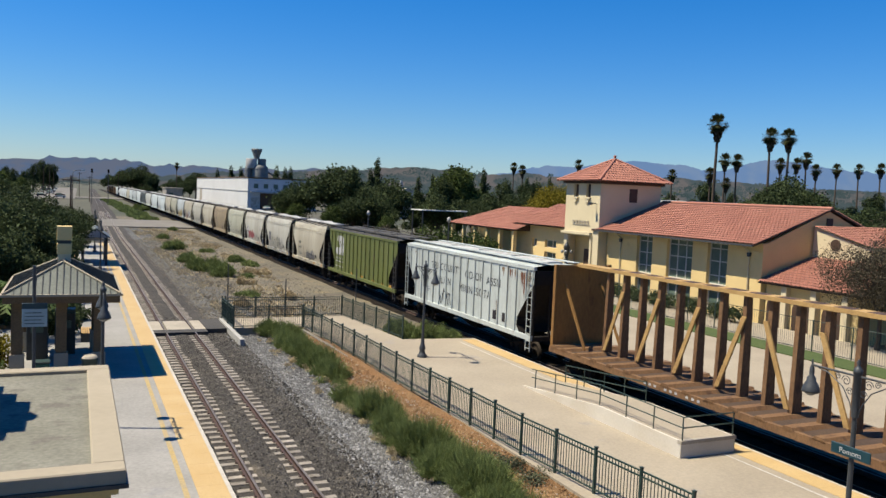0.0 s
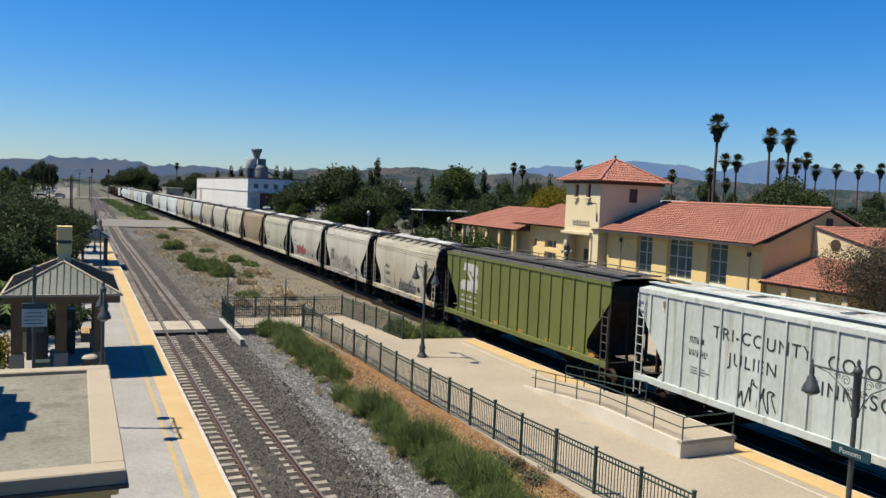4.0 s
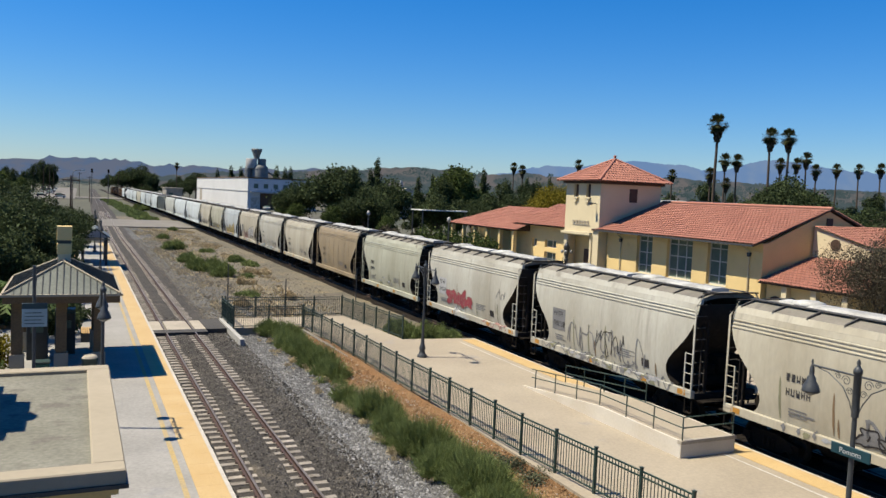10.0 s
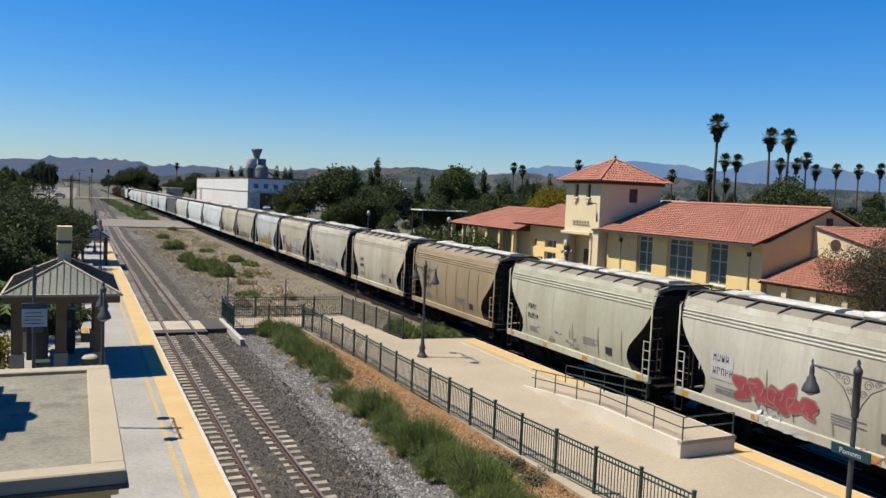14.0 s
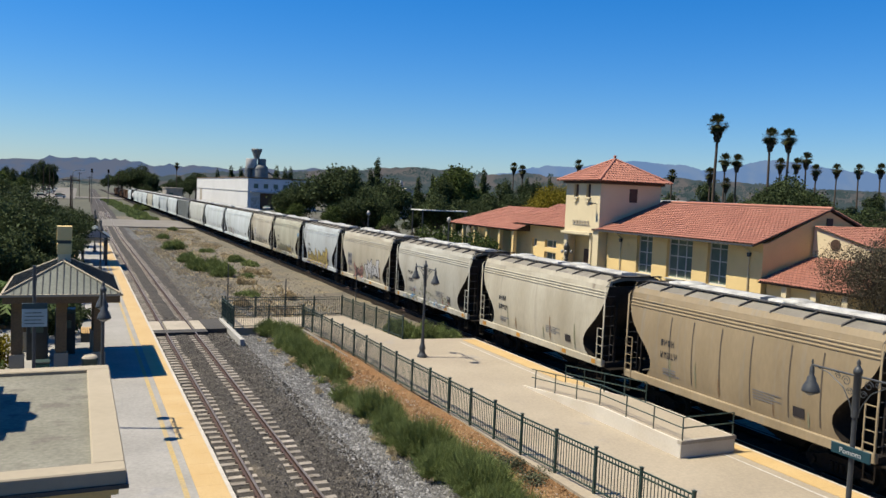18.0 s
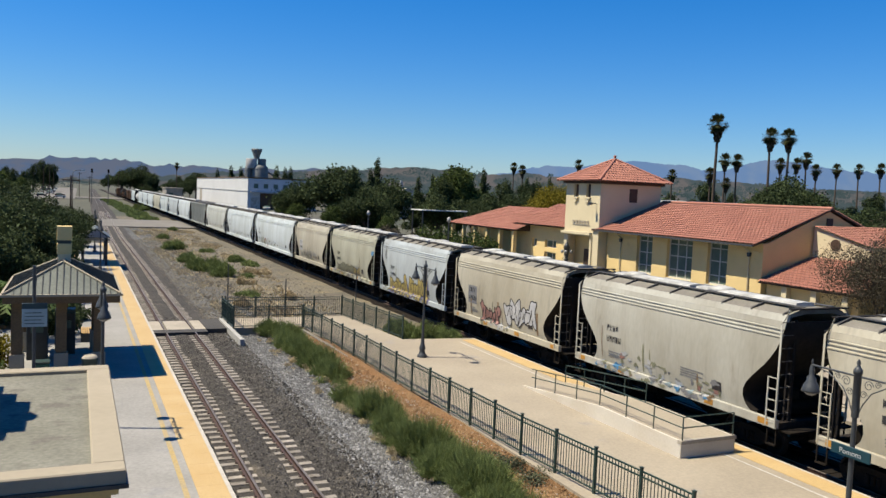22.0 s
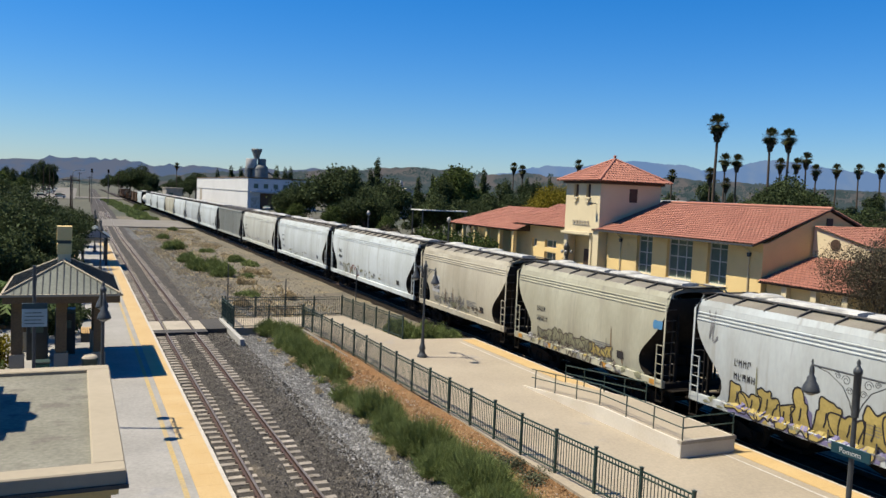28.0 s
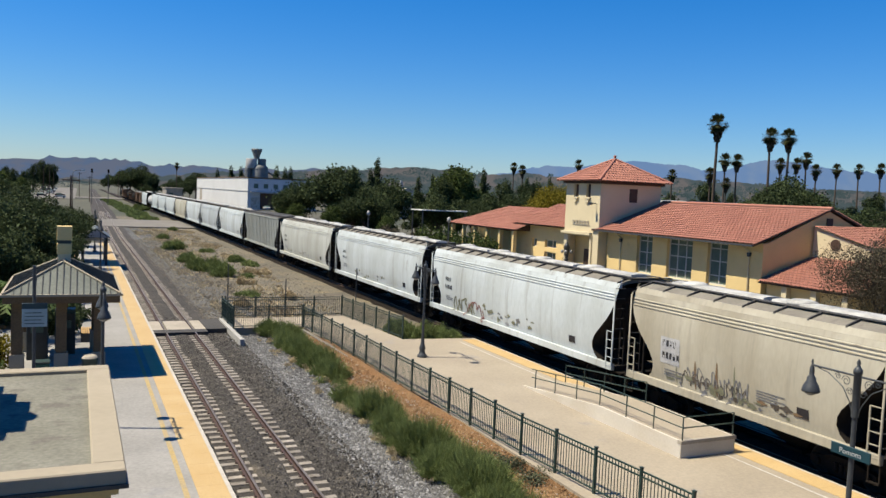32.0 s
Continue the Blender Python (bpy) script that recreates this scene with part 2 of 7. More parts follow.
M["wheel"] = mat("wheel", (0.05, 0.038, 0.028), (0.07, 0.052, 0.038), 0.75, 0.2, s1=3, s2=18, bump=0.1, spec=0.15)
M["brown_steel"] = mat("brown_steel", (0.27, 0.14, 0.06), (0.33, 0.18, 0.08), 0.75, s1=0.9, s2=13, bump=0.15, fine=0.25, stain=(0.17, 0.085, 0.04), stain_at=0.58, stretch=(1, 1, 0.5))
M["beam_yellow"] = mat("beam_yellow", (0.80, 0.51, 0.19), (0.64, 0.39, 0.14), 0.75, s1=0.9, s2=13, bump=0.1, fine=0.15, stain=(0.30, 0.16, 0.06), stain_at=0.62)
M["bulkhead"] = mat("bulkhead", (0.46, 0.235, 0.06), (0.37, 0.18, 0.045), 0.8, s1=0.7, s2=9, bump=0.1, fine=0.15, stain=(0.17, 0.08, 0.03), stain_at=0.62, stretch=(1, 1, 0.4))
M["letter"] = mat("letter", (0.03, 0.03, 0.035), (0.05, 0.05, 0.055), 0.7, s1=3, s2=20, bump=0)
M["bark"] = mat("bark", (0.16, 0.115, 0.08), (0.10, 0.075, 0.055), 0.95, s1=3, s2=20, bump=0.5)
M["leaf"] = mat("leaf", (0.085, 0.115, 0.032), (0.055, 0.08, 0.025), 0.7, s1=0.3, s2=3, bump=0, island=0.5, lean=0.25, spec=0.08)
M["leaf_dark"] = mat("leaf_dark", (0.066, 0.088, 0.036), (0.047, 0.067, 0.028), 0.7, s1=0.3, s2=3, bump=0, island=0.5, lean=0.2, spec=0.08)
M["leaf_yellow"] = mat("leaf_yellow", (0.24, 0.19, 0.02), (0.17, 0.15, 0.02), 0.7, s1=0.5, s2=3, bump=0, island=0.4, lean=0.25, spec=0.08)
M["leaf_dry"] = mat("leaf_dry", (0.095, 0.080, 0.056), (0.07, 0.062, 0.043), 0.9, s1=0.5, s2=3, bump=0, island=0.4, spec=0.08)
M["leaf_grey"] = mat("leaf_grey", (0.16, 0.18, 0.11), (0.10, 0.11, 0.07), 0.8, s1=0.5, s2=3, bump=0, island=0.5, lean=0.2, spec=0.08)
M["palm_leaf"] = mat("palm_leaf", (0.060, 0.072, 0.025), (0.085, 0.075, 0.03), 0.6, s1=0.6, s2=3, bump=0, island=0.4, lean=0.15, spec=0.08)
M["palm_dead"] = mat("palm_dead", (0.13, 0.095, 0.06), (0.09, 0.065, 0.04), 0.9, s1=0.6, s2=3, bump=0, island=0.4, spec=0.08)
M["weed"] = mat("weed", (0.215, 0.265, 0.095), (0.15, 0.19, 0.065), 0.8, s1=0.5, s2=4, bump=0, island=0.45, lean=0.25, spec=0.08)
M["dry_grass"] = mat("dry_grass", (0.60, 0.50, 0.32), (0.50, 0.40, 0.24), 0.9, s1=0.6, s2=4, bump=0, island=0.35, spec=0.08)
M["lawn"] = mat("lawn", (0.12, 0.17, 0.04), (0.09, 0.14, 0.035), 0.9, s1=0.5, s2=14, bump=0.4, fine=0.3)
M["metal_roof"] = mat("metal_roof", (0.30, 0.32, 0.27), (0.24, 0.26, 0.22), 0.5, 0.3, s1=0.6, s2=10, bump=0.05)
M["trim_dark"] = mat("trim_dark", (0.05, 0.055, 0.05), (0.07, 0.075, 0.07), 0.6, s1=2, s2=20, bump=0.05)
M["shelter_trim"] = mat("shelter_trim", (0.64, 0.55, 0.41), (0.58, 0.50, 0.37), 0.85, s1=1, s2=8, bump=0.04, fine=0.05)
M["sign_blue"] = mat("sign_blue", (0.018, 0.075, 0.10), (0.025, 0.09, 0.115), 0.45, s1=2, s2=20, bump=0, fine=0.05)
M["sign_white"] = mat("sign_white", (0.85, 0.85, 0.83), (0.8, 0.8, 0.78), 0.6, s1=2, s2=20, bump=0, fine=0.03)


M["far_wall"] = mat("far_wall", (0.72, 0.68, 0.62), (0.45, 0.36, 0.31), 0.9, s1=0.02, s2=2, bump=0, island=0.4)


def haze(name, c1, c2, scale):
    """Far slopes whose daylight and haze are painted in as a glowing colour."""
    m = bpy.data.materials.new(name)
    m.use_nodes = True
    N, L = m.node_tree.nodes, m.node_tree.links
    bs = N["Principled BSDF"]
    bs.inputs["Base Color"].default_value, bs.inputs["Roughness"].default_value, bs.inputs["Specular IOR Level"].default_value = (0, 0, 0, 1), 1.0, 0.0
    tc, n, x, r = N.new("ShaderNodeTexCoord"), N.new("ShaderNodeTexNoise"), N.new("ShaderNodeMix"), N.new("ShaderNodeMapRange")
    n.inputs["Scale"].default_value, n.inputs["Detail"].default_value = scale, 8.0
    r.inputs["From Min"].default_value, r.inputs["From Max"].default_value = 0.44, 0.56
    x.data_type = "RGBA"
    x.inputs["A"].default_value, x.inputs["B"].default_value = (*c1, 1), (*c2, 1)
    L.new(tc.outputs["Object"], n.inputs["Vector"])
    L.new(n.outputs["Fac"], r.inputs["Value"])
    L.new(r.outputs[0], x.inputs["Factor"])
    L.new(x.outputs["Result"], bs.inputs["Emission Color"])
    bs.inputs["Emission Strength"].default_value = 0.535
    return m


# Each colour pair already holds the blue of the air; no lamp lights it.
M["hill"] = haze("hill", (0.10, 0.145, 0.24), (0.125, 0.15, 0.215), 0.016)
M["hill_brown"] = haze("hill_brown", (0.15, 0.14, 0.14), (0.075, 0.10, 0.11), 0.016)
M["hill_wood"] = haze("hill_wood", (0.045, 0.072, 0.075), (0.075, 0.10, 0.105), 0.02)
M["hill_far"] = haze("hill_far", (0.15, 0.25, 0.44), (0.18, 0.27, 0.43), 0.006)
M["roof_grey"] = mat("roof_grey", (0.37, 0.36, 0.295), (0.285, 0.275, 0.22), 0.9, s1=0.9, s2=13, bump=0.2, fine=0.2, stain=(0.24, 0.22, 0.185), stain_at=0.55)
M["roof_dark"] = mat("roof_dark", (0.10, 0.095, 0.09), (0.14, 0.13, 0.12), 0.8, s1=0.8, s2=12, bump=0.1, fine=0.15)
# Near black: the shade beneath the train is put into this colour.
M["main_ballast_shaded"] = mat("main_ballast_shaded", (0.026, 0.021, 0.017), (0.042, 0.033, 0.026), 0.95, spec=0.08, s1=0.5, s2=20, bump=0.9, fine=0.4)
M["brown_trim"] = mat("brown_trim", (0.30, 0.19, 0.09), (0.24, 0.15, 0.075), 0.8, s1=1.5, s2=14, bump=0.15)
M["sign_pale"] = mat("sign_pale", (0.55, 0.74, 0.80), (0.49, 0.66, 0.73), 0.5, s1=2, s2=20, bump=0, fine=0.04)
M["bin_green"] = mat("bin_green", (0.02, 0.14, 0.10), (0.03, 0.17, 0.12), 0.5, s1=2, s2=20, bump=0, fine=0.05)
M["leaf_palm"] = mat("leaf_palm", (0.11, 0.16, 0.05), (0.08, 0.12, 0.04), 0.6, s1=0.6, s2=3, bump=0, island=0.4, lean=0.2, spec=0.08)
M["walk_light"] = mat("walk_light", (0.40, 0.365, 0.30), (0.29, 0.265, 0.22), 0.85, s1=0.7, s2=14, bump=0.1, fine=0.12, stain=(0.25, 0.225, 0.195), stain_at=0.6)
M["deck_dark"] = mat("deck_dark", (0.10, 0.06, 0.04), (0.14, 0.085, 0.05), 0.9, s1=1.2, s2=12, bump=0.2)
M["silo_grey"] = mat("silo_grey", (0.36, 0.37, 0.36), (0.26, 0.27, 0.27), 0.6, 0.2, s1=0.2, s2=3, bump=0, fine=0.1)
M["p_maroon"] = mat("p_maroon", (0.20, 0.05, 0.05), (0.16, 0.04, 0.04), 0.4, s1=2, s2=20, bump=0)
M["bright_white"] = mat("bright_white", (1.2, 1.19, 1.16), (1.1, 1.09, 1.06), 0.7, s1=0.1, s2=4, bump=0.02, fine=0.04)

# ---- ground, tracks, platforms ----
def flat(x0, x1, y0, y1, z0, z1):
    return Geo().box(x0, x1, y0, y1, z0, z1)


def veer(y):
    """The old line bends a little beyond the crossing."""
    return 0.011 * max(0.0, y - 130.0)


def strip(xa, xb, z, ys, shift=veer, wob=0.0, drop=0.6):
    """A long band of ground with ragged sides and sloped shoulders."""
    rows = []
    for i, y in enumerate(ys):
        w0 = wob * (noise.noise((xa * 3.1, y * 0.45, 1.0)) + 0.5 * noise.noise((xa * 3.1, y * 1.9, 2.0)))
        w1 = wob * (noise.noise((xb * 3.1, y * 0.45, 5.0)) + 0.5 * noise.noise((xb * 3.1, y * 1.9, 7.0)))
        d = shift(y)
        rows.append([(xa + d + w0 - drop, y, -0.5), (xa + d + w0, y, z), ((xa + xb) / 2 + d, y, z + 0.004), (xb + d + w1, y, z), (xb + d + w1 + drop, y, -0.5)])
    return Geo().sheet(rows)


YS = [8 + 0.5 * i for i in range(110)] + [63 + 3 * i for i in range(50)] + [213 + 15 * i for i in range(40)]
g = Geo()
ring = [-4500, -1200, -300, -60, -14, 0, 10, 20, 27, 60, 150, 400, 1200, 4500]
wy = [-600, -60, 0, 30, 60, 120, 200, 300, 420, 600, 1000, 2000, 3500, 4600]
g.sheet([[(x, y, -0.42) for x in ring] for y in wy])
solid("ground", g, M["far_ground"], "flat dry ground reaching to the hills", "ground", kind="structure")
solid("ground_yard", strip(8.0, 41.0, -0.30, YS[:160], shift=lambda y: 0), M["dirt"], "bare tan dirt and stones between the tracks", "ground", kind="structure")
solid("ground_ballast_old", strip(2.9, 7.5, -0.20, YS, wob=0.3), M["gravel_dark"], "dark grey crushed-stone ballast under the old track", "ballast", kind="structure")
solid("ground_gravel", strip(7.0, 10.2, -0.225, YS[:142], wob=0.8, drop=1.4), M["gravel"], "pale grey gravel shoulder beside the track", "gravel", kind="structure")
mulch_rows = [[(9.5, y, -0.5), (10.25 + 0.3 * noise.noise((1, y * 0.5, 0)), y, -0.12), (11.3, y, -0.03 + 0.04 * noise.noise((3, y, 0))), (11.95, y, 0.06),
               (12.62 + max(0, 21.2 - y) * 0.08 - max(0, min(y, 31) - 21.2) * 0.03, y, 0.15), (12.75 + max(0, 21.2 - y) * 0.08, y, -0.4)] for y in YS[:72]]
solid("ground_mulch", Geo().sheet(mulch_rows), M["mulch"], "reddish bark mulch along the fence", "ground", kind="structure")
# The bed's colour carries the shade beneath the train.
solid("ground_ballast_main", strip(20.75, 23.4, -0.17, YS, shift=lambda y: -0.0024 * (y - 30), wob=0.2), M["main_ballast_shaded"], "ballast under the freight track, darkened as shade beneath the train", "ballast", kind="structure")


def rail_line(xc, shift, y_end, owner):
    for sx in (-0.755, 0.755):
        prof = [(-0.07, -0.17), (0.07, -0.17), (0.07, -0.155), (0.012, -0.13), (0.012, -0.04), (0.036, -0.03), (0.036, -0.004), (-0.036, -0.004),
                (-0.036, -0.03), (-0.012, -0.04), (-0.012, -0.13), (-0.07, -0.155)]
        ys = [8, 60, 130, 135, 200, 320, y_end]
        rows = [[(xc + sx + shift(y) + a, y, b) for a, b in prof] for y in ys]
        part("rail", Geo().sheet(rows, closed=True), M["rail"], owner, "brown rusty steel rail")
        rows = [[(xc + sx + shift(y) + a, y, 0.0 - abs(a) * 0.06) for a in (-0.034, 0, 0.034)] for y in ys]
        part("rail_head", Geo().sheet(rows), M["rail_top"], owner, "worn shiny top of the rail")


old_track = thing("track", (0, 0, 0), "old railway track with grey-tan ties and rusty rails", "track", "railway tracks", "structure")
main_track = thing("track", (0, 0, 0), "freight railway track beneath the train", "track", "railway tracks", "structure")
rail_line(5.31, veer, 700, old_track)
rail_line(22.0, lambda y: -0.0024 * (y - 30), 700, main_track)

# left platform
LP = thing("platform_left", (0, 0, 0), "pale grey concrete platform with a yellow tactile edge", "platform", "station platforms", "structure")
part("slab", flat(-4.2, 3.70, 6, 47, -0.4, 0.20), M["plat_left"], LP)
part("slab", flat(0.2, 3.70, 47, 111, -0.4, 0.20), M["plat_left"], LP)
solid("ground_bed", flat(-30, 0.2, 47, 150, -0.4, 0.05), M["mulch"], "dark planted ground beside the platform", "ground", kind="structure")
part("edge_stone", flat(3.70, 3.81, 6, 111, -0.4, 0.204), M["edge"], LP, "white platform edge")
part("yellow_line", flat(2.58, 2.72, 6, 111, 0.19, 0.205), M["yellow_line"], LP, "worn yellow line")
g = Geo()
for i in range(116):
    y = 6 + 0.905 * i
    g.box(2.93, 3.69, y, y + 0.9, 0.19, 0.216)
part("tactile_strip", g, M["tactile"], LP, "yellow tactile panels")

# right platform with its path to the old track
RP = thing("platform_right", (0, 0, 0), "tan concrete island platform with a yellow tactile edge", "platform", "station platforms", "structure")
part("slab", Geo().prism([(12.5, 6), (20.26, 6), (20.26, 39.9), (16.3, 40.4), (16.2, 41), (15.5, 48.9), (12.2, 48.9), (12.0, 43), (12.5, 40)], "z", -0.4, 0.20), M["plat"], RP)
part("path", flat(8.1, 12.2, 45.5, 48.9, -0.4, 0.19), M["plat"], RP)
part("edge_stone", flat(20.26, 20.37, 6, 39.9, -0.4, 0.204), M["edge"], RP, "white platform edge")
part("white_line", flat(19.02, 19.10, 6, 39.0, 0.19, 0.204), M["edge"], RP, "pale painted line")
g = Geo()
for i in range(37):
    y = 6 + 0.905 * i
    g.box(19.45, 20.24, y, y + 0.9, 0.19, 0.216)
part("tactile_strip", g, M["tactile"], RP, "yellow tactile panels")

# crossing of the old track
CR = thing("foot_crossing", (0, 0, 0), "concrete panel crossing over the old track", "crossing", kind="structure")
part("asphalt_apron", flat(6.75, 8.1, 46.2, 49.6, -0.4, 0.06), M["asphalt"], CR, "dark asphalt apron")
part("asphalt_edge", flat(3.82, 6.75, 45.7, 46.5, -0.4, 0.0), M["asphalt"], CR)
for x0, x1 in ((3.83, 4.46), (4.68, 5.94), (6.16, 6.74)):
    part("panel", flat(x0, x1, 46.5, 49.5, -0.4, 0.02), M["concrete"], CR)
KB = solid("kerb", Geo().box(7.86, 8.10, 42.2, 49.2, -0.4, 0.16, 0.02), M["concrete_white"], "white painted concrete kerb beside the crossing", "kerb", kind="structure")

# streets that cross the line
solid("road_near", flat(-60, 21.0, 158, 187, -0.4, -0.10), M["road_pale"], "pale worn asphalt street crossing the tracks", "road", kind="structure")
solid("road_far", flat(-120, 120, 400, 425, -0.4, -0.12), M["road_pale"], "far pale street crossing the tracks", "road", kind="structure")
solid("pavement", flat(27.5, 36.3, -10, 75, -0.5, 0.0), M["plat"], "wide pale concrete pavement before the station", "pavement", kind="structure")
solid("lawn", flat(36.3, 38.6, -10, 75, -0.5, 0.06), M["lawn"], "strip of mown green lawn beside the pavement", "lawn", kind="structure")
solid("pavement_station", flat(38.6, 44, -10, 75, -0.5, 0.02), M["plat"], "pale concrete walk along the station wall", "pavement", kind="structure")


# ---- train ----
def wheelset(owner, y):
    g = Geo()
    for sx in (-1, 1):
        prof = [(0.12, 0.0), (0.14, 0.07), (0.36, 0.05), (0.37, 0.0), (0.455, 0.0), (0.45, 0.10), (0.485, 0.115), (0.485, 0.14), (0.37, 0.14), (0.34, 0.09), (0.1, 0.12)]
        g.lathe([(r, sx * (0.83 - h)) for r, h in prof], n=20, axis="x")
    g.tube([(-0.95, 0, 0), (0.95, 0, 0)], 0.09, 10)
    return part("wheelset", g, M["wheel"], owner, "steel wheels on their axle", pose(0, y, 0.455))


def truck(owner, y):
    g = Geo()
    for sx in (-1, 1):
        x0, x1 = (0.92, 1.08) if sx > 0 else (-1.08, -0.92)
        g.prism([(-1.15, 0.36), (-1.15, 0.6), (-0.75, 0.66), (-0.35, 0.78), (0.35, 0.78), (0.75, 0.66), (1.15, 0.6), (1.15, 0.36), (0.72, 0.36), (0.42, 0.2), (-0.42, 0.2), (-0.72, 0.36)], "x", x0, x1)
        for yy in (-0.88, 0.88):
            g.lathe([(0.13, 0), (0.13, 0.16)], (sx * 1.0 - (0.0 if sx > 0 else 0.16), yy, 0.455), 10, "x")
        for k in (-0.18, 0, 0.18):
            g.tube([(sx * 1.1, k, 0.32), (sx * 1.1, k, 0.6)], 0.07, 8)
    g.box(-1.0, 1.0, -0.22, 0.22, 0.35, 0.72)
    tr = part("truck", g, M["under"], owner, "dark cast steel truck", pose(0, y, 0))
    wheelset(tr, -0.88)
    wheelset(tr, 0.88)
    return tr


def coupler(owner, y, s):
    g = Geo().box(-0.11, 0.11, min(y, y + s * 0.75), max(y, y + s * 0.75), 0.72, 0.98).box(-0.2, 0.2, min(y + s * 0.55, y + s * 0.8), max(y + s * 0.55, y + s * 0.8), 0.66, 1.02)
    g.tube([(0.35, y, 0.7), (0.4, y + s * 0.4, 0.4), (0.3, y + s * 0.8, 0.45)], 0.03, 6)
    part("coupler", g, M["under"], owner)


def ladder(owner, x, y0, y1, z0, z1, colour, step=0.36, label="side ladder"):
    g = Geo()
    for y in (y0, y1):
        g.box(x - 0.02, x + 0.02, y - 0.022, y + 0.022, z0, z1)
    z = z0 + 0.15
    while z < z1:
        g.box(x - 0.018, x + 0.018, min(y0, y1), max(y0, y1), z - 0.013, z + 0.013)
        z += step
    return part("ladder", g, M["car"], owner, label)


def tint(ob, colour):
    ob.color = (*colour, 1)


def side_x(z):
    """How far the rounded side stands out at a height."""
    lv = [(1.2, 1.44), (1.75, 1.55), (2.3, 1.605), (2.9, 1.62), (3.45, 1.605), (3.9, 1.56), (4.3, 1.49), (4.56, 1.42), (4.75, 1.3)]
    for (a, p), (b, q) in zip(lv, lv[1:]):
        if z <= b:
            return p + (q - p) * (z - a) / (b - a)
    return 1.28


def smooth_hopper(name, length, label, sill_gap=0.72, outlets=2):
    """Rounded covered hopper car with dark slope-sheet ends."""
    car = thing(name, (0, 0, 0), label, "freight car", "cars of the freight train")
    h = length / 2 - sill_gap
    inset = [(1.38, 1.2), (1.6, 1.42), (1.85, 1.52), (2.1, 1.5), (2.35, 1.36), (2.6, 1.14), (2.85, 0.88), (3.1, 0.63), (3.35, 0.42), (3.65, 0.23), (4.0, 0.09), (4.35, 0.03), (4.56, 0.03)]
    n = max(6, int(length * 0.8))
    for sx in (-1, 1):
        rows = []
        for z, e in inset:
            rows.append([(sx * side_x(z), -h + e + (2 * h - 2 * e) * i / n, z) for i in range(n + 1)])
        part("side_shell", Geo().sheet(rows, True), M["car"], car)
        for k, z in enumerate((4.07, 4.19, 4.31)):
            x = side_x(z)
            part("side_bead", Geo().prism([(sx * (x - 0.02), z - 0.04), (sx * (x + 0.03), z - 0.02), (sx * (x + 0.03), z + 0.015), (sx * (x - 0.02), z + 0.035)], "y", -h + 0.06, h - 0.06), M["car"], car)
        part("side_sill", Geo().box(min(sx * 1.46, sx * 1.62), max(sx * 1.46, sx * 1.62), -h, h, 1.12, 1.40, 0.015), M["car"], car)
        # roof slope: clean rim, dirty sheet with ribs, running board along the hatches
        part("roof_rim", Geo().prism([(sx * 1.30, 4.5), (sx * 1.425, 4.555), (sx * 1.335, 4.77), (sx * 1.25, 4.77)], "y", -h + 0.04, h - 0.04), M["car"], car)
        part("roof_slope", Geo().prism([(sx * 0.6, 4.8), (sx * 1.31, 4.68), (sx * 1.33, 4.765), (sx * 0.6, 4.965)], "y", -h + 0.05, h - 0.05), M["walk_light"], car, "grimy grey-brown roof slope")
        part("running_board", Geo().box(sx * 0.67 - 0.13, sx * 0.67 + 0.13, -h + 0.1, h - 0.1, 5.0, 5.02), M["roof_dark"], car, "dark roof running board")
        nb = int(length / 1.45)
        step = (2 * h - 0.5) / nb
        rib = Geo().hexa([(sx * 0.8, -0.03, 4.9), (sx * 1.36, -0.03, 4.74), (sx * 1.36, 0.03, 4.74), (sx * 0.8, 0.03, 4.9)],
                         [(sx * 0.8, -0.03, 5.0), (sx * 1.33, -0.03, 4.82), (sx * 1.33, 0.03, 4.82), (sx * 0.8, 0.03, 5.0)]).mesh("roof_bracket")
        rib.materials.append(M["roof_dark"])
        for i in range(nb + 1):
            part("roof_bracket", rib, None, car, at=pose(0, -h + 0.25 + i * step, 0))
    for se in (-1, 1):
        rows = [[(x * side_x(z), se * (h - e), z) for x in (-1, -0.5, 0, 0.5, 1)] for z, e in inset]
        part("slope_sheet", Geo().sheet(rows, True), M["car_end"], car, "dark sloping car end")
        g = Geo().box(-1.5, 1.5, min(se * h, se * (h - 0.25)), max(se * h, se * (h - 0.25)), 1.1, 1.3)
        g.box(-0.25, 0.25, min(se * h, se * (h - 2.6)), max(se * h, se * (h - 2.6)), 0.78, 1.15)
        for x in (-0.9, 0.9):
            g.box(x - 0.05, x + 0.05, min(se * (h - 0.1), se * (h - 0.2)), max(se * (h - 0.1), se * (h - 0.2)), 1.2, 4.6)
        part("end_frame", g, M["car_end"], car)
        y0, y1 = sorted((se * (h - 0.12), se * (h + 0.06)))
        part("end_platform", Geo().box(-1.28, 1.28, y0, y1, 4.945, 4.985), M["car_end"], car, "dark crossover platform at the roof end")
        # Dark plate and gear added to black out the view through the gap.
        y0, y1 = sorted((se * (h - 1.5), se * (h + 0.42)))
        part("shear_plate", Geo().box(-1.42, 1.44, y0, y1, 1.03, 1.08), M["under"], car, "dark steel plate over the coupler")
        y0, y1 = sorted((se * (h - 1.15), se * (h - 0.55)))
        part("air_reservoir", Geo().tube([(-0.75, (y0 + y1) / 2, 1.55), (1.3, (y0 + y1) / 2, 1.55)], 0.3, 12), M["under"], car, "black brake air reservoir")
        part("brake_valve", Geo().box(0.1, 1.3, y0, y1, 1.86, 2.5, 0.04).box(-0.5, 0.0, y0, y1, 1.86, 2.2, 0.04), M["under"], car)
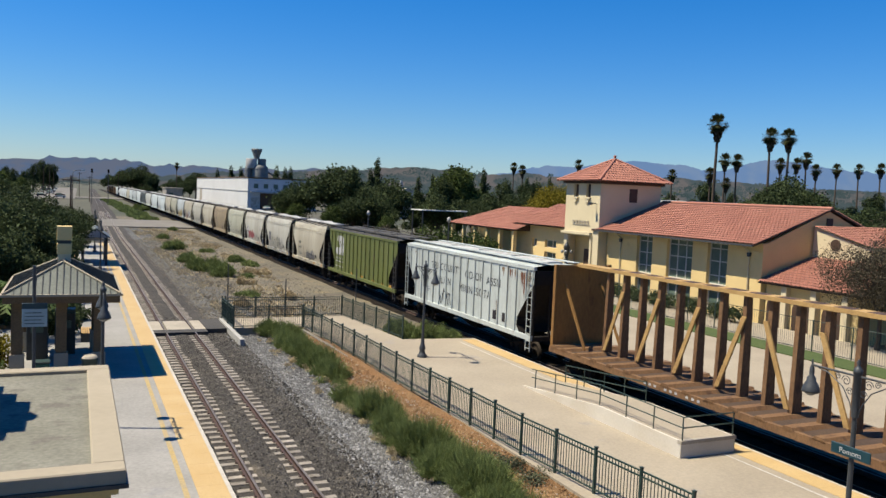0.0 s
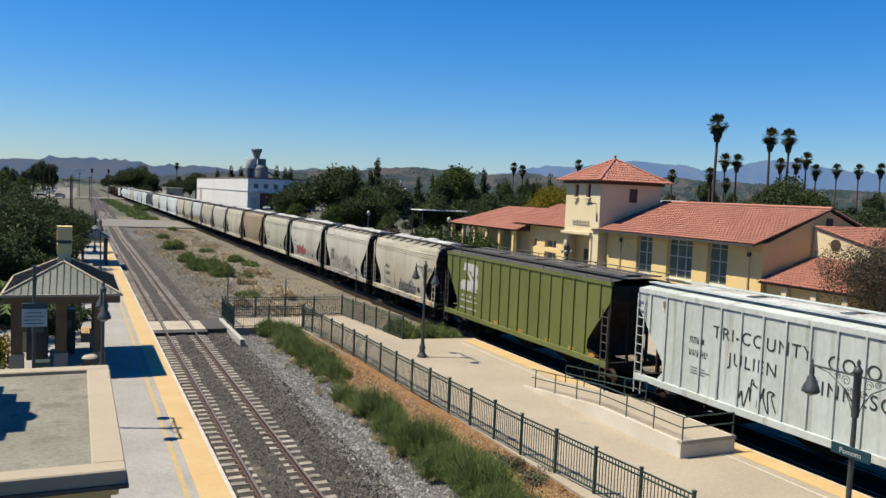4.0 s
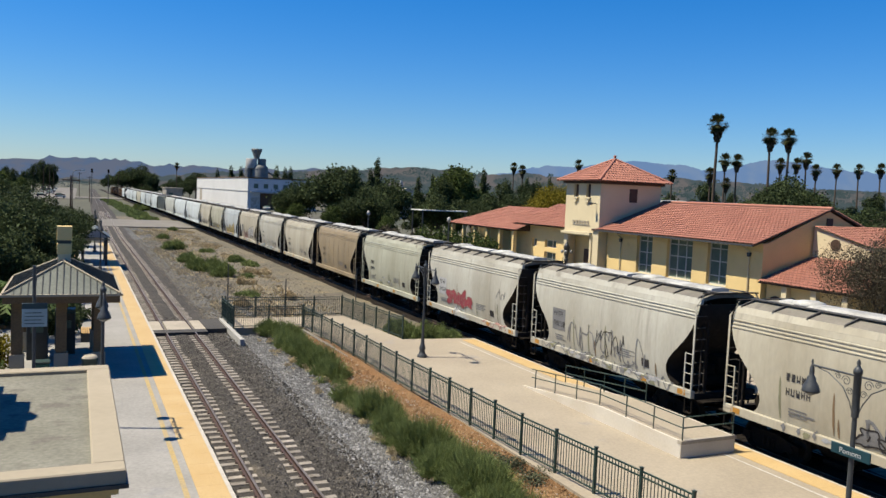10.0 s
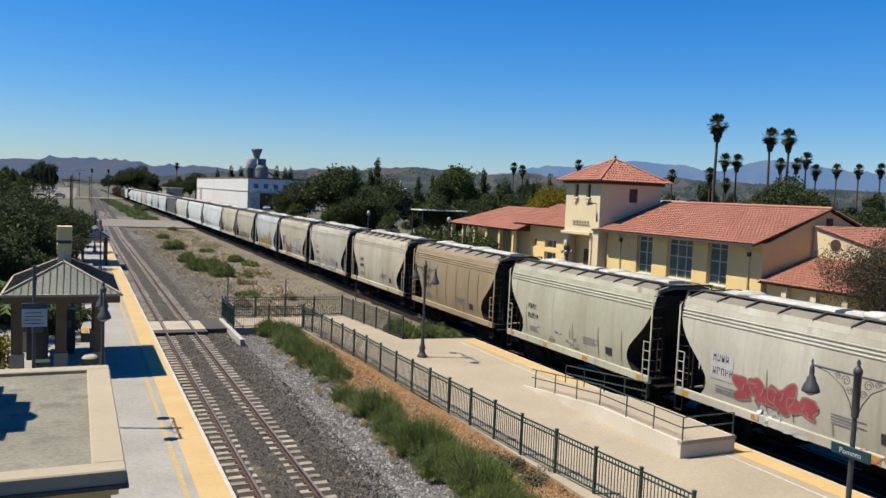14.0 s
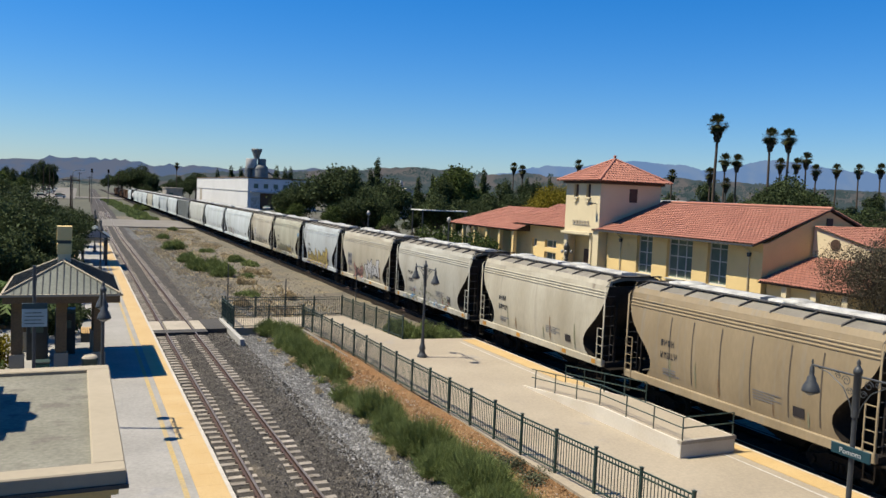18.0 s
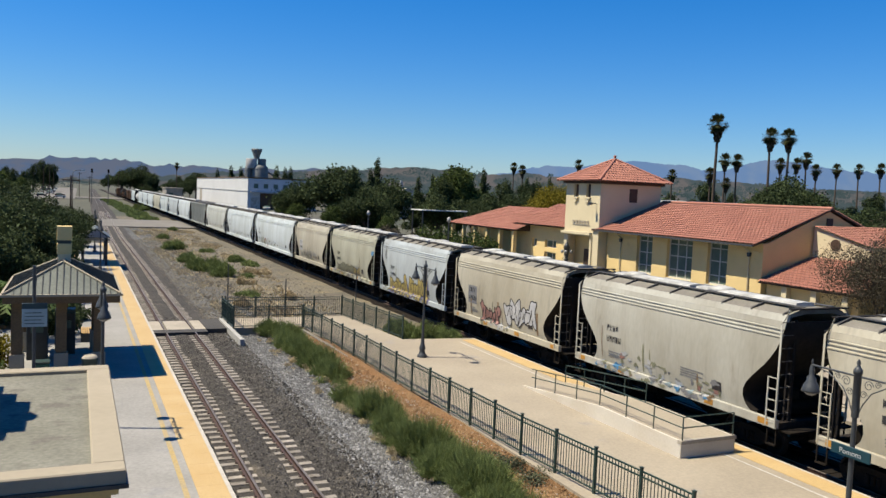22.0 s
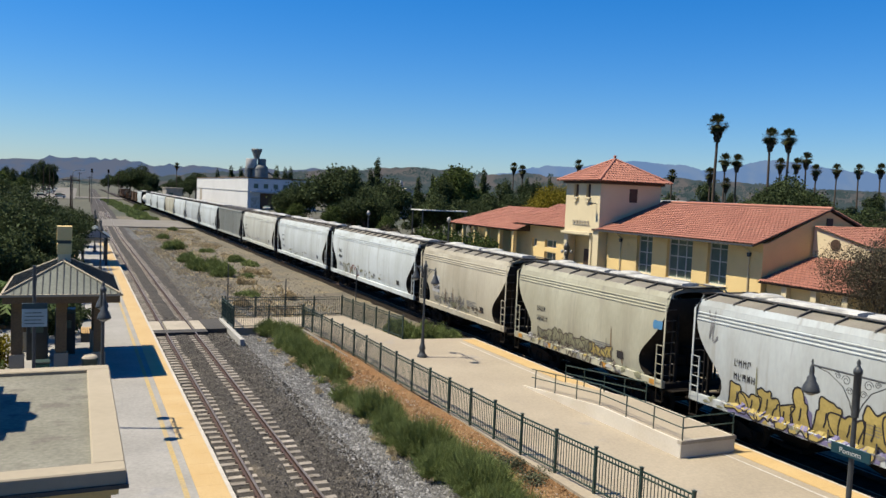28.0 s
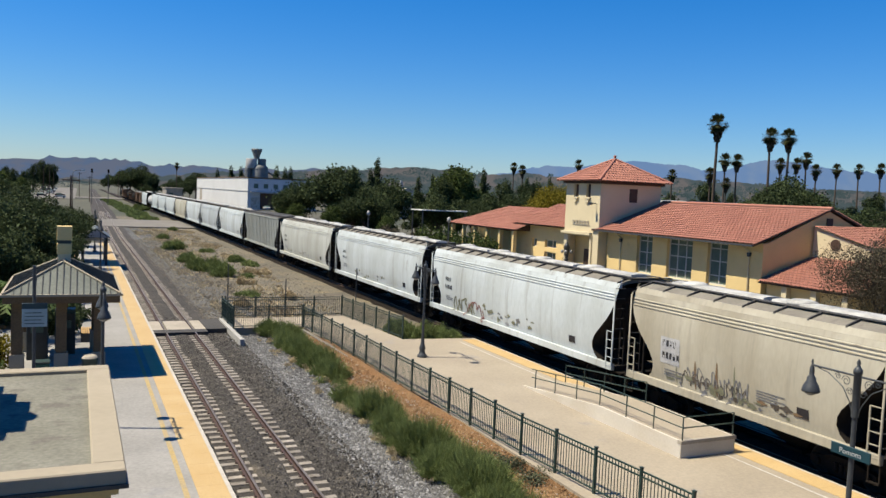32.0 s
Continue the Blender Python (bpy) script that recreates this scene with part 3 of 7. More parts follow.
        part("brake_hose", Geo().tube([(0.35, se * h, 0.95), (0.42, se * (h + 0.3), 0.62), (0.3, se * (h + 0.6), 0.5), (0.2, se * (h + 0.7), 0.6)], 0.03, 6), M["under"], car)
        for sx in (-1, 1):
            for k in range(8):
                z = 1.62 + 0.42 * k
                part("grab_iron", Geo().tube([(sx * 1.58, se * (h - 0.03), z), (sx * 1.56, se * (h + 0.03), z), (sx * 1.14, se * (h + 0.03), z), (sx * 1.12, se * (h - 0.16), z)], 0.014, 5), M["roof_dark"], car)
            part("end_post", Geo().box(sx * 1.12 - 0.03, sx * 1.12 + 0.03, se * (h - 0.16) - 0.03, se * (h - 0.16) + 0.03, 1.2, 4.7), M["car_end"], car)
            ladder(car, sx * 1.62, se * (h - 0.04), se * (h - 0.42), 1.15, 2.75, None)
            part("corner_post", Geo().tube([(sx * 1.61, se * (h - 0.04), 1.2), (sx * 1.61, se * (h - 0.04), 4.45), (sx * 1.25, se * (h - 0.06), 4.92)], 0.035, 6), M["car"], car)
            part("step", Geo().box(min(sx * 1.5, sx * 1.62), max(sx * 1.5, sx * 1.62), min(se * h, se * (h - 0.4)), max(se * h, se * (h - 0.4)), 0.55, 0.59).box(sx * 1.56 - 0.02, sx * 1.56 + 0.02, se * (h - 0.02) - 0.02, se * (h - 0.02) + 0.02, 0.55, 1.15).box(sx * 1.56 - 0.02, sx * 1.56 + 0.02, se * (h - 0.38) - 0.02, se * (h - 0.38) + 0.02, 0.55, 1.15), M["under"], car)
        truck(car, se * (h - 1.6))
        coupler(car, se * h, se)
    # roof
    part("roof", Geo().prism([(-0.6, 4.8), (0.6, 4.8), (0.6, 4.955), (-0.6, 4.955)], "y", -h + 0.045, h - 0.045), M["walk_light"], car, "weathered roof sheet")
    k = 2 if length < 15 else 4
    for i in range(k):
        y0 = -h + 0.6 + i * (2 * h - 1.2) / k
        y1 = y0 + (2 * h - 1.2) / k - 0.35
        part("hatch_cover", Geo().prism([(-0.45, 4.95), (0.45, 4.95), (0.38, 5.07), (0, 5.10), (-0.38, 5.07)], "y", y0, y1), M["hatch"], car, "white trough hatch cover")
    for i in range(k):
        y0 = -h + 0.6 + (i + 0.75) * (2 * h - 1.2) / k
        part("round_hatch", Geo().lathe([(0.5, 5.03), (0.5, 5.11), (0.3, 5.17), (0.02, 5.18)], (0, y0, 0), 16), M["hatch"], car, "round white hatch lid")
    # outlets under the body
    g = Geo()
    for i in range(outlets):
        y = (i - (outlets - 1) / 2) * (length - 5.5) / outlets
        w = (length - 6.2) / outlets / 2
        g.hexa([(-0.45, y - 0.4, 0.42), (0.45, y - 0.4, 0.42), (0.45, y + 0.4, 0.42), (-0.45, y + 0.4, 0.42)], [(-1.45, y - w, 1.4), (1.45, y - w, 1.4), (1.45, y + w, 1.4), (-1.45, y + w, 1.4)])
        g.box(-0.7, 0.7, y - 0.45, y + 0.45, 0.3, 0.42)
    g.box(-0.2, 0.2, -h, h, 0.85, 1.2)
    part("outlet_hopper", g, M["under"], car, "dark discharge outlets beneath the car")
    return car


def ribbed_hopper(name, length, label, ribs, rail=True, roof="hatch", outlets=3):
    """Straight-sided covered hopper car with side posts."""
    car = thing(name, (0, 0, 0), label, "freight car", "cars of the freight train")
    h = length / 2 - 0.7
    inset = [(1.35, 1.25), (1.7, 1.6), (2.1, 1.55), (2.6, 1.15), (3.1, 0.72), (3.6, 0.32), (3.9, 0.06), (4.3, 0.02), (4.62, 0.02)]
    X = 1.52

    def edge(z):
        for (a, p), (b, q) in zip(inset, inset[1:]):
            if z <= b:
                return p + (q - p) * max(0.0, z - a) / (b - a)
        return 0.02
    for sx in (-1, 1):
        rows = [[(sx * X, -h + e + (2 * h - 2 * e) * i / 12, z) for i in range(13)] for z, e in inset]
        part("side_sheet", Geo().sheet(rows), M["car_ribbed"], car)
        for i in range(ribs):
            y = -h + 0.75 + i * (2 * h - 1.5) / (ribs - 1)
            z0 = 1.36
            while h - abs(y) < edge(z0) + 0.05 and z0 < 4.2:
                z0 += 0.1
            part("side_post", Geo().box(min(sx * X, sx * (X + 0.065)), max(sx * X, sx * (X + 0.065)), y - 0.035, y + 0.035, z0, 4.62), M["car_ribbed"], car)
        part("top_chord", Geo().box(min(sx * 1.4, sx * 1.57), max(sx * 1.4, sx * 1.57), -h, h, 4.62, 4.78, 0.015), M["car_ribbed"], car)
        part("side_sill", Geo().box(min(sx * 1.46, sx * 1.62), max(sx * 1.46, sx * 1.62), -h, h, 1.14, 1.38, 0.015), M["car_ribbed"], car)
        if rail:
            g = Geo().tube([(sx * 1.5, -h, 5.12), (sx * 1.5, h, 5.12)], 0.025, 5)
            for i in range(10):
                y = -h + 0.1 + i * (2 * h - 0.2) / 9
                g.tube([(sx * 1.5, y, 4.75), (sx * 1.5, y, 5.12)], 0.02, 5)
            part("roof_rail", g, M["roof_dark"], car)
    for se in (-1, 1):
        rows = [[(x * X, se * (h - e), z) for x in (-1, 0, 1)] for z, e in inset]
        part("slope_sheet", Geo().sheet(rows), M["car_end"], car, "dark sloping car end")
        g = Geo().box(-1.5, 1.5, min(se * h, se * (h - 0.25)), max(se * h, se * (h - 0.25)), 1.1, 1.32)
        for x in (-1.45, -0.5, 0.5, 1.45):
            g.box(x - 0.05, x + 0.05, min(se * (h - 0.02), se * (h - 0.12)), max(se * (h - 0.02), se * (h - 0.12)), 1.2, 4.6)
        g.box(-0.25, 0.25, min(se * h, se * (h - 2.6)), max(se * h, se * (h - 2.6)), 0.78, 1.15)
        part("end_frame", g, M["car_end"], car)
        for sx in (-1, 1):
            rungs = ladder(car, sx * 1.60, se * (h - 0.04), se * (h - 0.45), 0.6, 3.6 if roof != "white" else 4.6, None)
            if roof == "hatch":
                rungs.data.materials[0] = M["roof_dark"]
        truck(car, se * (h - 1.7))
        coupler(car, se * h, se)
    part("roof", Geo().sheet([[(x, y, z) for x, z in ((-1.57, 4.785), (-0.8, 4.9), (0, 4.93), (0.8, 4.9), (1.57, 4.785))] for y in (-h, 0, h)]),
         M["car_ribbed"] if roof == "white" else M["roof_dark"], car, "weathered white roof" if roof == "white" else "dark grey roof")
    k = 4
    for i in range(k):
        y0 = -h + 0.6 + i * (2 * h - 1.2) / k
        part("hatch_cover", Geo().prism([(-0.45, 4.9), (0.45, 4.9), (0.38, 5.02), (-0.38, 5.02)], "y", y0, y0 + (2 * h - 1.2) / k - 0.5), M["hatch"] if roof == "white" else M["roof_dark"], car)
    for sx in (-1, 1):
        part("running_board", Geo().box(min(sx * 0.7, sx * 1.1), max(sx * 0.7, sx * 1.1), -h, h, 4.99, 5.03), M["car_ribbed"] if roof == "white" else M["roof_dark"], car, "roof running board")
    g = Geo()
    for i in range(outlets):
        y = (i - (outlets - 1) / 2) * (length - 5.5) / outlets
        w = (length - 6.2) / outlets / 2
        g.hexa([(-0.45, y - 0.4, 0.42), (0.45, y - 0.4, 0.42), (0.45, y + 0.4, 0.42), (-0.45, y + 0.4, 0.42)], [(-1.45, y - w, 1.4), (1.45, y - w, 1.4), (1.45, y + w, 1.4), (-1.45, y + w, 1.4)])
    g.box(-0.2, 0.2, -h, h, 0.85, 1.2)
    part("outlet_hopper", g, M["under"], car, "dark discharge outlets beneath the car")
    return car


def centerbeam(length):
    car = thing("centerbeam_flatcar", (0, 0, 0), "empty brown centerbeam lumber flatcar with a tall end bulkhead", "freight car", "cars of the freight train")
    h = length / 2 - 0.6
    part("centre_sill", Geo().box(-0.35, 0.35, -h, h, 0.6, 1.15), M["under"], car)
    for sx in (-1, 1):
        part("side_sill", Geo().box(min(sx * 1.42, sx * 1.58), max(sx * 1.42, sx * 1.58), -h, h, 0.98, 1.24), M["brown_steel"], car)
    ys = [8.29 - 1.169 * (15 - i) for i in range(16)]
    for i, y in enumerate([ys[0] - 1.1] + ys + [ys[-1] + 1.17, ys[-1] + 1.95]):
        part("deck_riser", Geo().hexa([(-1.58, y - 0.28, 1.18), (1.58, y - 0.28, 1.18), (1.58, y + 0.28, 1.18), (-1.58, y + 0.28, 1.18)],
                                      [(-1.58, y - 0.16, 1.33), (1.58, y - 0.16, 1.33), (1.58, y + 0.16, 1.33), (-1.58, y + 0.16, 1.33)]), M["brown_steel"], car)
        if i:
            part("deck_plate", Geo().box(-1.54, 1.54, y - 0.97, y - 0.22, 1.12, 1.21), M["deck_dark"], car)
    for i, y in enumerate(ys):
        part("post", Geo().prism([(-0.22, 1.2), (0.22, 1.2), (0.13, 5.0), (-0.13, 5.0)], "y", y - 0.09, y + 0.09), M["brown_steel"], car)
    for i, j in ((15, 14), (13, 12), (11, 10), (9, 8), (6, 7), (4, 5), (2, 3), (0, 1)):
        d = 1 if j > i else -1
        y0, y1 = ys[i] + 0.12 * d, ys[j] + 0.1 * d
        part("brace", Geo().prism([(y0 - 0.1, 1.45), (y0 + 0.1, 1.45), (y1 + 0.1, 4.25), (y1 - 0.1, 4.25)], "x", -0.27, -0.2), M["beam_yellow"], car, "yellow-brown diagonal brace")
    part("top_chord", Geo().box(-0.34, 0.34, -h + 0.1, h - 0.1, 5.0, 5.14), M["beam_yellow"], car, "weathered yellow top chord")
    for i in range(15):
        y = (ys[i] + ys[i + 1]) / 2
        part("chord_opening", Geo().prism([(-0.24, y - 0.34), (0.24, y - 0.34), (0.28, y), (0.24, y + 0.34), (-0.24, y + 0.34), (-0.28, y)], "z", 5.135, 5.147), M["wood_dark"], car, "dark lightening hole in the chord")
    for se in (-1, 1):
        y = se * (h - 0.15)
        g = Geo().box(-1.55, 1.55, y - 0.06, y + 0.06, 1.2, 5.05)
        part("bulkhead", g, M["bulkhead"], car, "tall ochre-brown end bulkhead")
        for x in (-1.5, 1.5):
            part("bulkhead_edge", Geo().box(x - 0.06, x + 0.06, y - 0.1, y + 0.1, 1.2, 5.1), M["bulkhead"], car)
        for x in (-1.0, 1.0):
            part("bulkhead_brace", Geo().tube([(x, y - se * 0.1, 4.2), (x, y - se * 1.9, 1.4)], 0.07, 4), M["bulkhead"], car)
        truck(car, se * (h - 1.9))
        coupler(car, se * h, se)
    return car


def boxcar(name, length, label, mat_key):
    car = thing(name, (0, 0, 0), label, "freight car", "cars of the freight train")
    h = length / 2 - 0.6
    part("body", Geo().box(-1.5, 1.5, -h, h, 1.1, 4.5), M[mat_key], car)
    part("roof", Geo().prism([(-1.56, 4.5), (1.56, 4.5), (0, 4.72)], "y", -h - 0.05, h + 0.05), M["walk_grey"], car)
    for sx in (-1, 1):
        for i in range(14):
            y = -h + 0.3 + i * (2 * h - 0.6) / 13
            part("side_post", Geo().box(min(sx * 1.5, sx * 1.58), max(sx * 1.5, sx * 1.58), y - 0.05, y + 0.05, 1.15, 4.45), M[mat_key], car)
        part("door", Geo().box(min(sx * 1.5, sx * 1.62), max(sx * 1.5, sx * 1.62), -1.5, 1.5, 1.2, 4.4), M[mat_key], car)
    for se in (-1, 1):
        truck(car, se * (h - 1.9))
        coupler(car, se * h, se)
    return car


def tank_car(name, length, label, mat_key):
    car = thing(name, (0, 0, 0), label, "freight car", "cars of the freight train")
    h = length / 2 - 0.8
    part("tank", Geo().lathe([(0.05, -h), (0.8, -h + 0.08), (1.25, -h + 0.35), (1.45, -h + 0.8), (1.45, h - 0.8), (1.25, h - 0.35), (0.8, h - 0.08), (0.05, h)], (0, 0, 2.75), 24, "y"), M[mat_key], car)
    part("dome", Geo().lathe([(0.5, 4.1), (0.5, 4.6), (0.1, 4.65)], n=14), M[mat_key], car)
    part("frame", Geo().box(-0.5, 0.5, -h, h, 0.8, 1.35).box(-1.5, 1.5, -h - 0.1, -h + 0.5, 1.1, 1.3).box(-1.5, 1.5, h - 0.5, h + 0.1, 1.1, 1.3), M["under"], car)
    part("walkway", Geo().box(-1.0, 1.0, -1.5, 1.5, 4.15, 4.2), M["under"], car)
    for se in (-1, 1):
        truck(car, se * (h - 1.3))
        coupler(car, se * h, se)
    return car


def gondola(name, length, label, mat_key):
    car = thing(name, (0, 0, 0), label, "freight car", "cars of the freight train")
    h = length / 2 - 0.6
    part("body", Geo().box(-1.5, -1.44, -h, h, 1.1, 3.2).box(1.44, 1.5, -h, h, 1.1, 3.2).box(-1.5, 1.5, -h, -h + 0.06, 1.1, 3.2).box(-1.5, 1.5, h - 0.06, h, 1.1, 3.2).box(-1.5, 1.5, -h, h, 1.05, 1.15), M[mat_key], car)
    for sx in (-1, 1):
        for i in range(12):
            y = -h + 0.3 + i * (2 * h - 0.6) / 11
            part("side_post", Geo().box(min(sx * 1.5, sx * 1.6), max(sx * 1.5, sx * 1.6), y - 0.06, y + 0.06, 1.12, 3.2), M[mat_key], car)
    for se in (-1, 1):
        truck(car, se * (h - 1.9))
        coupler(car, se * h, se)
    return car


# couplings along the train at the start, front to back
JOINTS = [9.0, 31.5, 49.9, 69.4, 82.3, 95.3, 108.0, 121.0, 133.9, 146.8, 159.7, 172.2, 185.1, 197.9, 210.0, 230.2, 250.9, 271.2, 291.7, 312.3, 332.4, 352.5, 372.8, 393.2, 412.9, 432.7, 449.5, 469.5, 487, 504.5, 522, 540, 558, 576, 594, 612]
GREY, WARM, TAN, WHITE, BLUISH, DUSTY = (0.82, 0.785, 0.735), (0.82, 0.745, 0.635), (0.57, 0.44, 0.295), (1.0, 1.07, 1.17), (0.84, 0.90, 1.0), (0.92, 0.93, 0.92)
TRAIN = []


def place(car, i, mid=None):
    a, b = JOINTS[i], JOINTS[i + 1]
    TRAIN.append((car, mid or (a + b) / 2))
    return car


def colour_car(car, colour):
    for o in car.children_recursive:
        tint(o, colour)
    return car


place(centerbeam(22.5), 0, 21.5)
soo = colour_car(place(ribbed_hopper("covered_hopper", 18.0, "white ribbed covered hopper car streaked with rust", 17, rail=False, roof="white"), 1, 42.16), (0.88, 0.94, 0.98))
bn = colour_car(place(ribbed_hopper("covered_hopper", 17.8, "green ribbed covered hopper car with a dark roof", 16), 2, 60.5), (0.22, 0.255, 0.068))
short = smooth_hopper("covered_hopper", 12.8, "weathered grey rounded covered hopper car with dark ends")
SHORT_COLOURS = [WARM, GREY, GREY, (0.74, 0.73, 0.62), TAN, WARM, GREY, WARM, BLUISH, (0.75, 0.72, 0.60), WARM]
shorts = []
for k, c in enumerate(SHORT_COLOURS):
    one = short if k == 0 else copy_thing(short, pose(0, 0, 0))
    shorts.append(colour_car(place(one, 3 + k), c))
tagged(shorts[4], "dusty tan-brown rounded covered hopper car with dark ends")
tagged(shorts[8], "silver-grey rounded covered hopper car with yellow painted scrawl")
longer = smooth_hopper("covered_hopper", 20.35, "long white rounded covered hopper car with dark ends", outlets=4)
plastic = ribbed_hopper("covered_hopper", 20.4, "long pale grey ribbed covered hopper car", 22, rail=False)
LONG = [WHITE, WHITE, DUSTY, "r", WHITE, BLUISH, WHITE, (0.86, 0.81, 0.69), WHITE, WHITE, WHITE]
first = True
for k, c in enumerate(LONG):
    if c == "r":
        colour_car(place(plastic, 14 + k), (0.62, 0.64, 0.63))
        continue
    one = longer if first else copy_thing(longer, pose(0, 0, 0))
    first = False
    colour_car(place(one, 14 + k), c)
place(tank_car("tank_car", 16.5, "grey-white railway tank car", "hatch"), 25)
colour_car(place(copy_thing(longer, pose(0, 0, 0)), 26), WHITE)
box1 = place(boxcar("boxcar", 17.5, "dark red-brown ribbed boxcar", "brown_steel"), 27)
place(copy_thing(box1, pose(0, 0, 0)), 28)
tk = place(tank_car("tank_car", 17.8, "black railway tank car", "under"), 29)
gon = place(gondola("gondola", 17.8, "dark rusty steel gondola car", "brown_steel"), 30)
place(copy_thing(tk, pose(0, 0, 0)), 31)
place(copy_thing(gon, pose(0, 0, 0)), 32)
place(copy_thing(box1, pose(0, 0, 0)), 33)
place(copy_thing(tk, pose(0, 0, 0)), 34)


def run(t):
    """How far the train has come, in metres, after t seconds."""
    return 6.228 * t - 0.0138 * t ** 2 - 0.000275 * t ** 3 + 0.00000692 * t ** 4


# ---- station ----
def cut_wall(geo, u0, u1, z0, z1, holes, put):
    """Fills the wall round its holes (u0, u1, z0, z1) with blocks; put adds one block."""
    us = sorted({u0, u1, *[h[0] for h in holes], *[h[1] for h in holes]})
    zs = sorted({z0, z1, *[h[2] for h in holes], *[h[3] for h in holes]})
    for a, b in zip(us, us[1:]):
        lo = None
        for c, d in zip(zs, zs[1:]):
            full = not any(h[0] <= a and b <= h[1] and h[2] <= c and d <= h[3] for h in holes)
            if full and lo is None:
                lo = c
            if lo is not None and (not full or d == zs[-1]):
                put(geo, a, b, lo, d if full else c)
                lo = None


def roof_tiles(geo, A, B, up, reach=lambda f: 1.0, w=0.32, course=0.42):
    """Barrel tiles from the eave A-B up the slope; reach(f): how far up the slope each column goes."""
    A, B, up = Vector(A), Vector(B), Vector(up)
    along = (B - A).normalized()
    nrm = along.cross(up).normalized()
    if nrm.z < 0:
        nrm = -nrm
    n = max(1, int((B - A).length / w))
    total = up.length
    for i in range(n):
        f0, f1 = i / n, (i + 1) / n
        top = reach((f0 + f1) / 2) * total
        rows = max(1, int(top / course))
        p0, p1 = A + (B - A) * f0, A + (B - A) * f1
        for k in range(rows):
            a, b = k * course, min(top, (k + 1) * course + 0.05)
            va, vb = up.normalized() * a + nrm * 0.05, up.normalized() * b
            pts = []
            for v, r in ((va, 1.0), (vb, 0.85)):
                mid = (p0 + p1) / 2 + v
                half = along * (w * 0.5 * r)
                pts.append([mid - half, mid - half * 0.6 + nrm * 0.07 * r, mid + half * 0.6 + nrm * 0.07 * r, mid + half])
            geo.sheet(pts)


def window(owner, put_box, u0, u1, z0, z1, bars_u, bars_z):
    """Framed window in a wall; put_box(geo, u0, u1, z0, z1, depth0, depth1)."""
    g = Geo()
    put_box(g, u0, u1, z0, z0 + 0.10, 0.28, 0.40)
    put_box(g, u0, u1, z1 - 0.09, z1, 0.28, 0.40)
    put_box(g, u0, u0 + 0.08, z0 + 0.10, z1 - 0.09, 0.28, 0.40)
    put_box(g, u1 - 0.08, u1, z0 + 0.10, z1 - 0.09, 0.28, 0.40)
    win = part("window", g, M["white_frame"], owner, "pale painted window frame")
    p = Geo()
    put_box(p, u0 + 0.08, u1 - 0.08, z0 + 0.10, z1 - 0.09, 0.35, 0.37)
    part("pane", p, M["glass_pane"], win, "dark greenish glass pane")
    for u in bars_u:
        b = Geo()
        put_box(b, u - 0.045, u + 0.045, z0 + 0.10, z1 - 0.09, 0.29, 0.345)
        part("glazing_bar", b, M["white_frame"], win)
    for z in bars_z:
        b = Geo()
        put_box(b, u0 + 0.08, u1 - 0.08, z - 0.04, z + 0.04, 0.285, 0.348)
        part("glazing_bar", b, M["white_frame"], win)
    return win


M["white_frame"] = mat("white_frame", (0.98, 0.98, 0.90), (0.86, 0.87, 0.80), 0.7, s1=2, s2=20, bump=0.03, fine=0.05)
SX = 44.0        # face of the hall towards the tracks
ST = thing("station_building", (SX, 50, 0), "yellow stucco railway station with red tile roofs and tower", "station")


def st(name, geo, material, label="", owner=None):
    geo.v = [(x - SX, y - 50, z) for x, y, z in geo.v]
    return part(name, geo, material, owner or ST, label)


def front(x_face):
    """Wall blocks and window pieces on a face that looks to -x."""
    return (lambda g, a, b, c, d: g.box(x_face, x_face + 0.45, a, b, c, d),
            lambda g, a, b, c, d, e, f: g.box(x_face + e - SX, x_face + f - SX, a - 50, b - 50, c, d))


# hall
HY0, HY1, EAVE, RIDGE = 42.15, 60.5, 5.68, 8.3
wall, wput = front(SX)
holes = [(54.1, 56.15, 2.2, 5.4), (49.25, 52.25, 2.2, 5.4), (45.5, 47.6, 2.2, 5.4), (54.1, 56.15, 0.5, 1.8), (49.25, 52.25, 0.5, 1.8), (45.5, 47.6, 0.5, 1.8)]
cut_wall(None, HY0, HY1, -0.2, EAVE, holes, lambda g, a, b, c, d: st("wall_panel", Geo().box(SX, SX + 0.45, a, b, c, d), M["stucco"]))
for u0, u1, z0, z1 in holes:
    w = u1 - u0
    nb = 3 if w > 2.6 else 2
    window(ST, wput, u0, u1, z0, z1, [u0 + w * k / nb for k in range(1, nb)], [z0 + (z1 - z0) * k for k in (0.22, 0.56, 0.86)] if z1 > 3 else [])
    st("window_sill", Geo().box(SX - 0.10, SX + 0.27, u0 + 0.004, u1 - 0.004, z0 - 0.09, z0 - 0.004), M["white_frame"])
for u0, u1 in ((42.4, 45.2), (47.85, 49.0), (52.5, 53.85), (56.4, 60.3)):
    st("wall_band", Geo().box(SX - 0.05, SX - 0.003, u0, u1, 5.0, 5.07), M["stucco"])
for u in (43.3, 58.3):
    st("downpipe", Geo().tube([(SX - 0.10, u, 0.0), (SX - 0.10, u, 5.0), (SX - 0.95, u, 5.55)], 0.055, 6), M["stucco_pale"])
    st("rainwater_head", Geo().prism([(u - 0.13, 4.95), (u + 0.13, 4.95), (u + 0.07, 4.65), (u - 0.07, 4.65)], "x", SX - 0.24, SX - 0.01), M["lamp_metal"])
HX1 = SX + 12.8
XR = SX + 6.4
st("wall_back", Geo().box(HX1 - 0.3, HX1, HY0, HY1, -0.2, EAVE), M["stucco"])
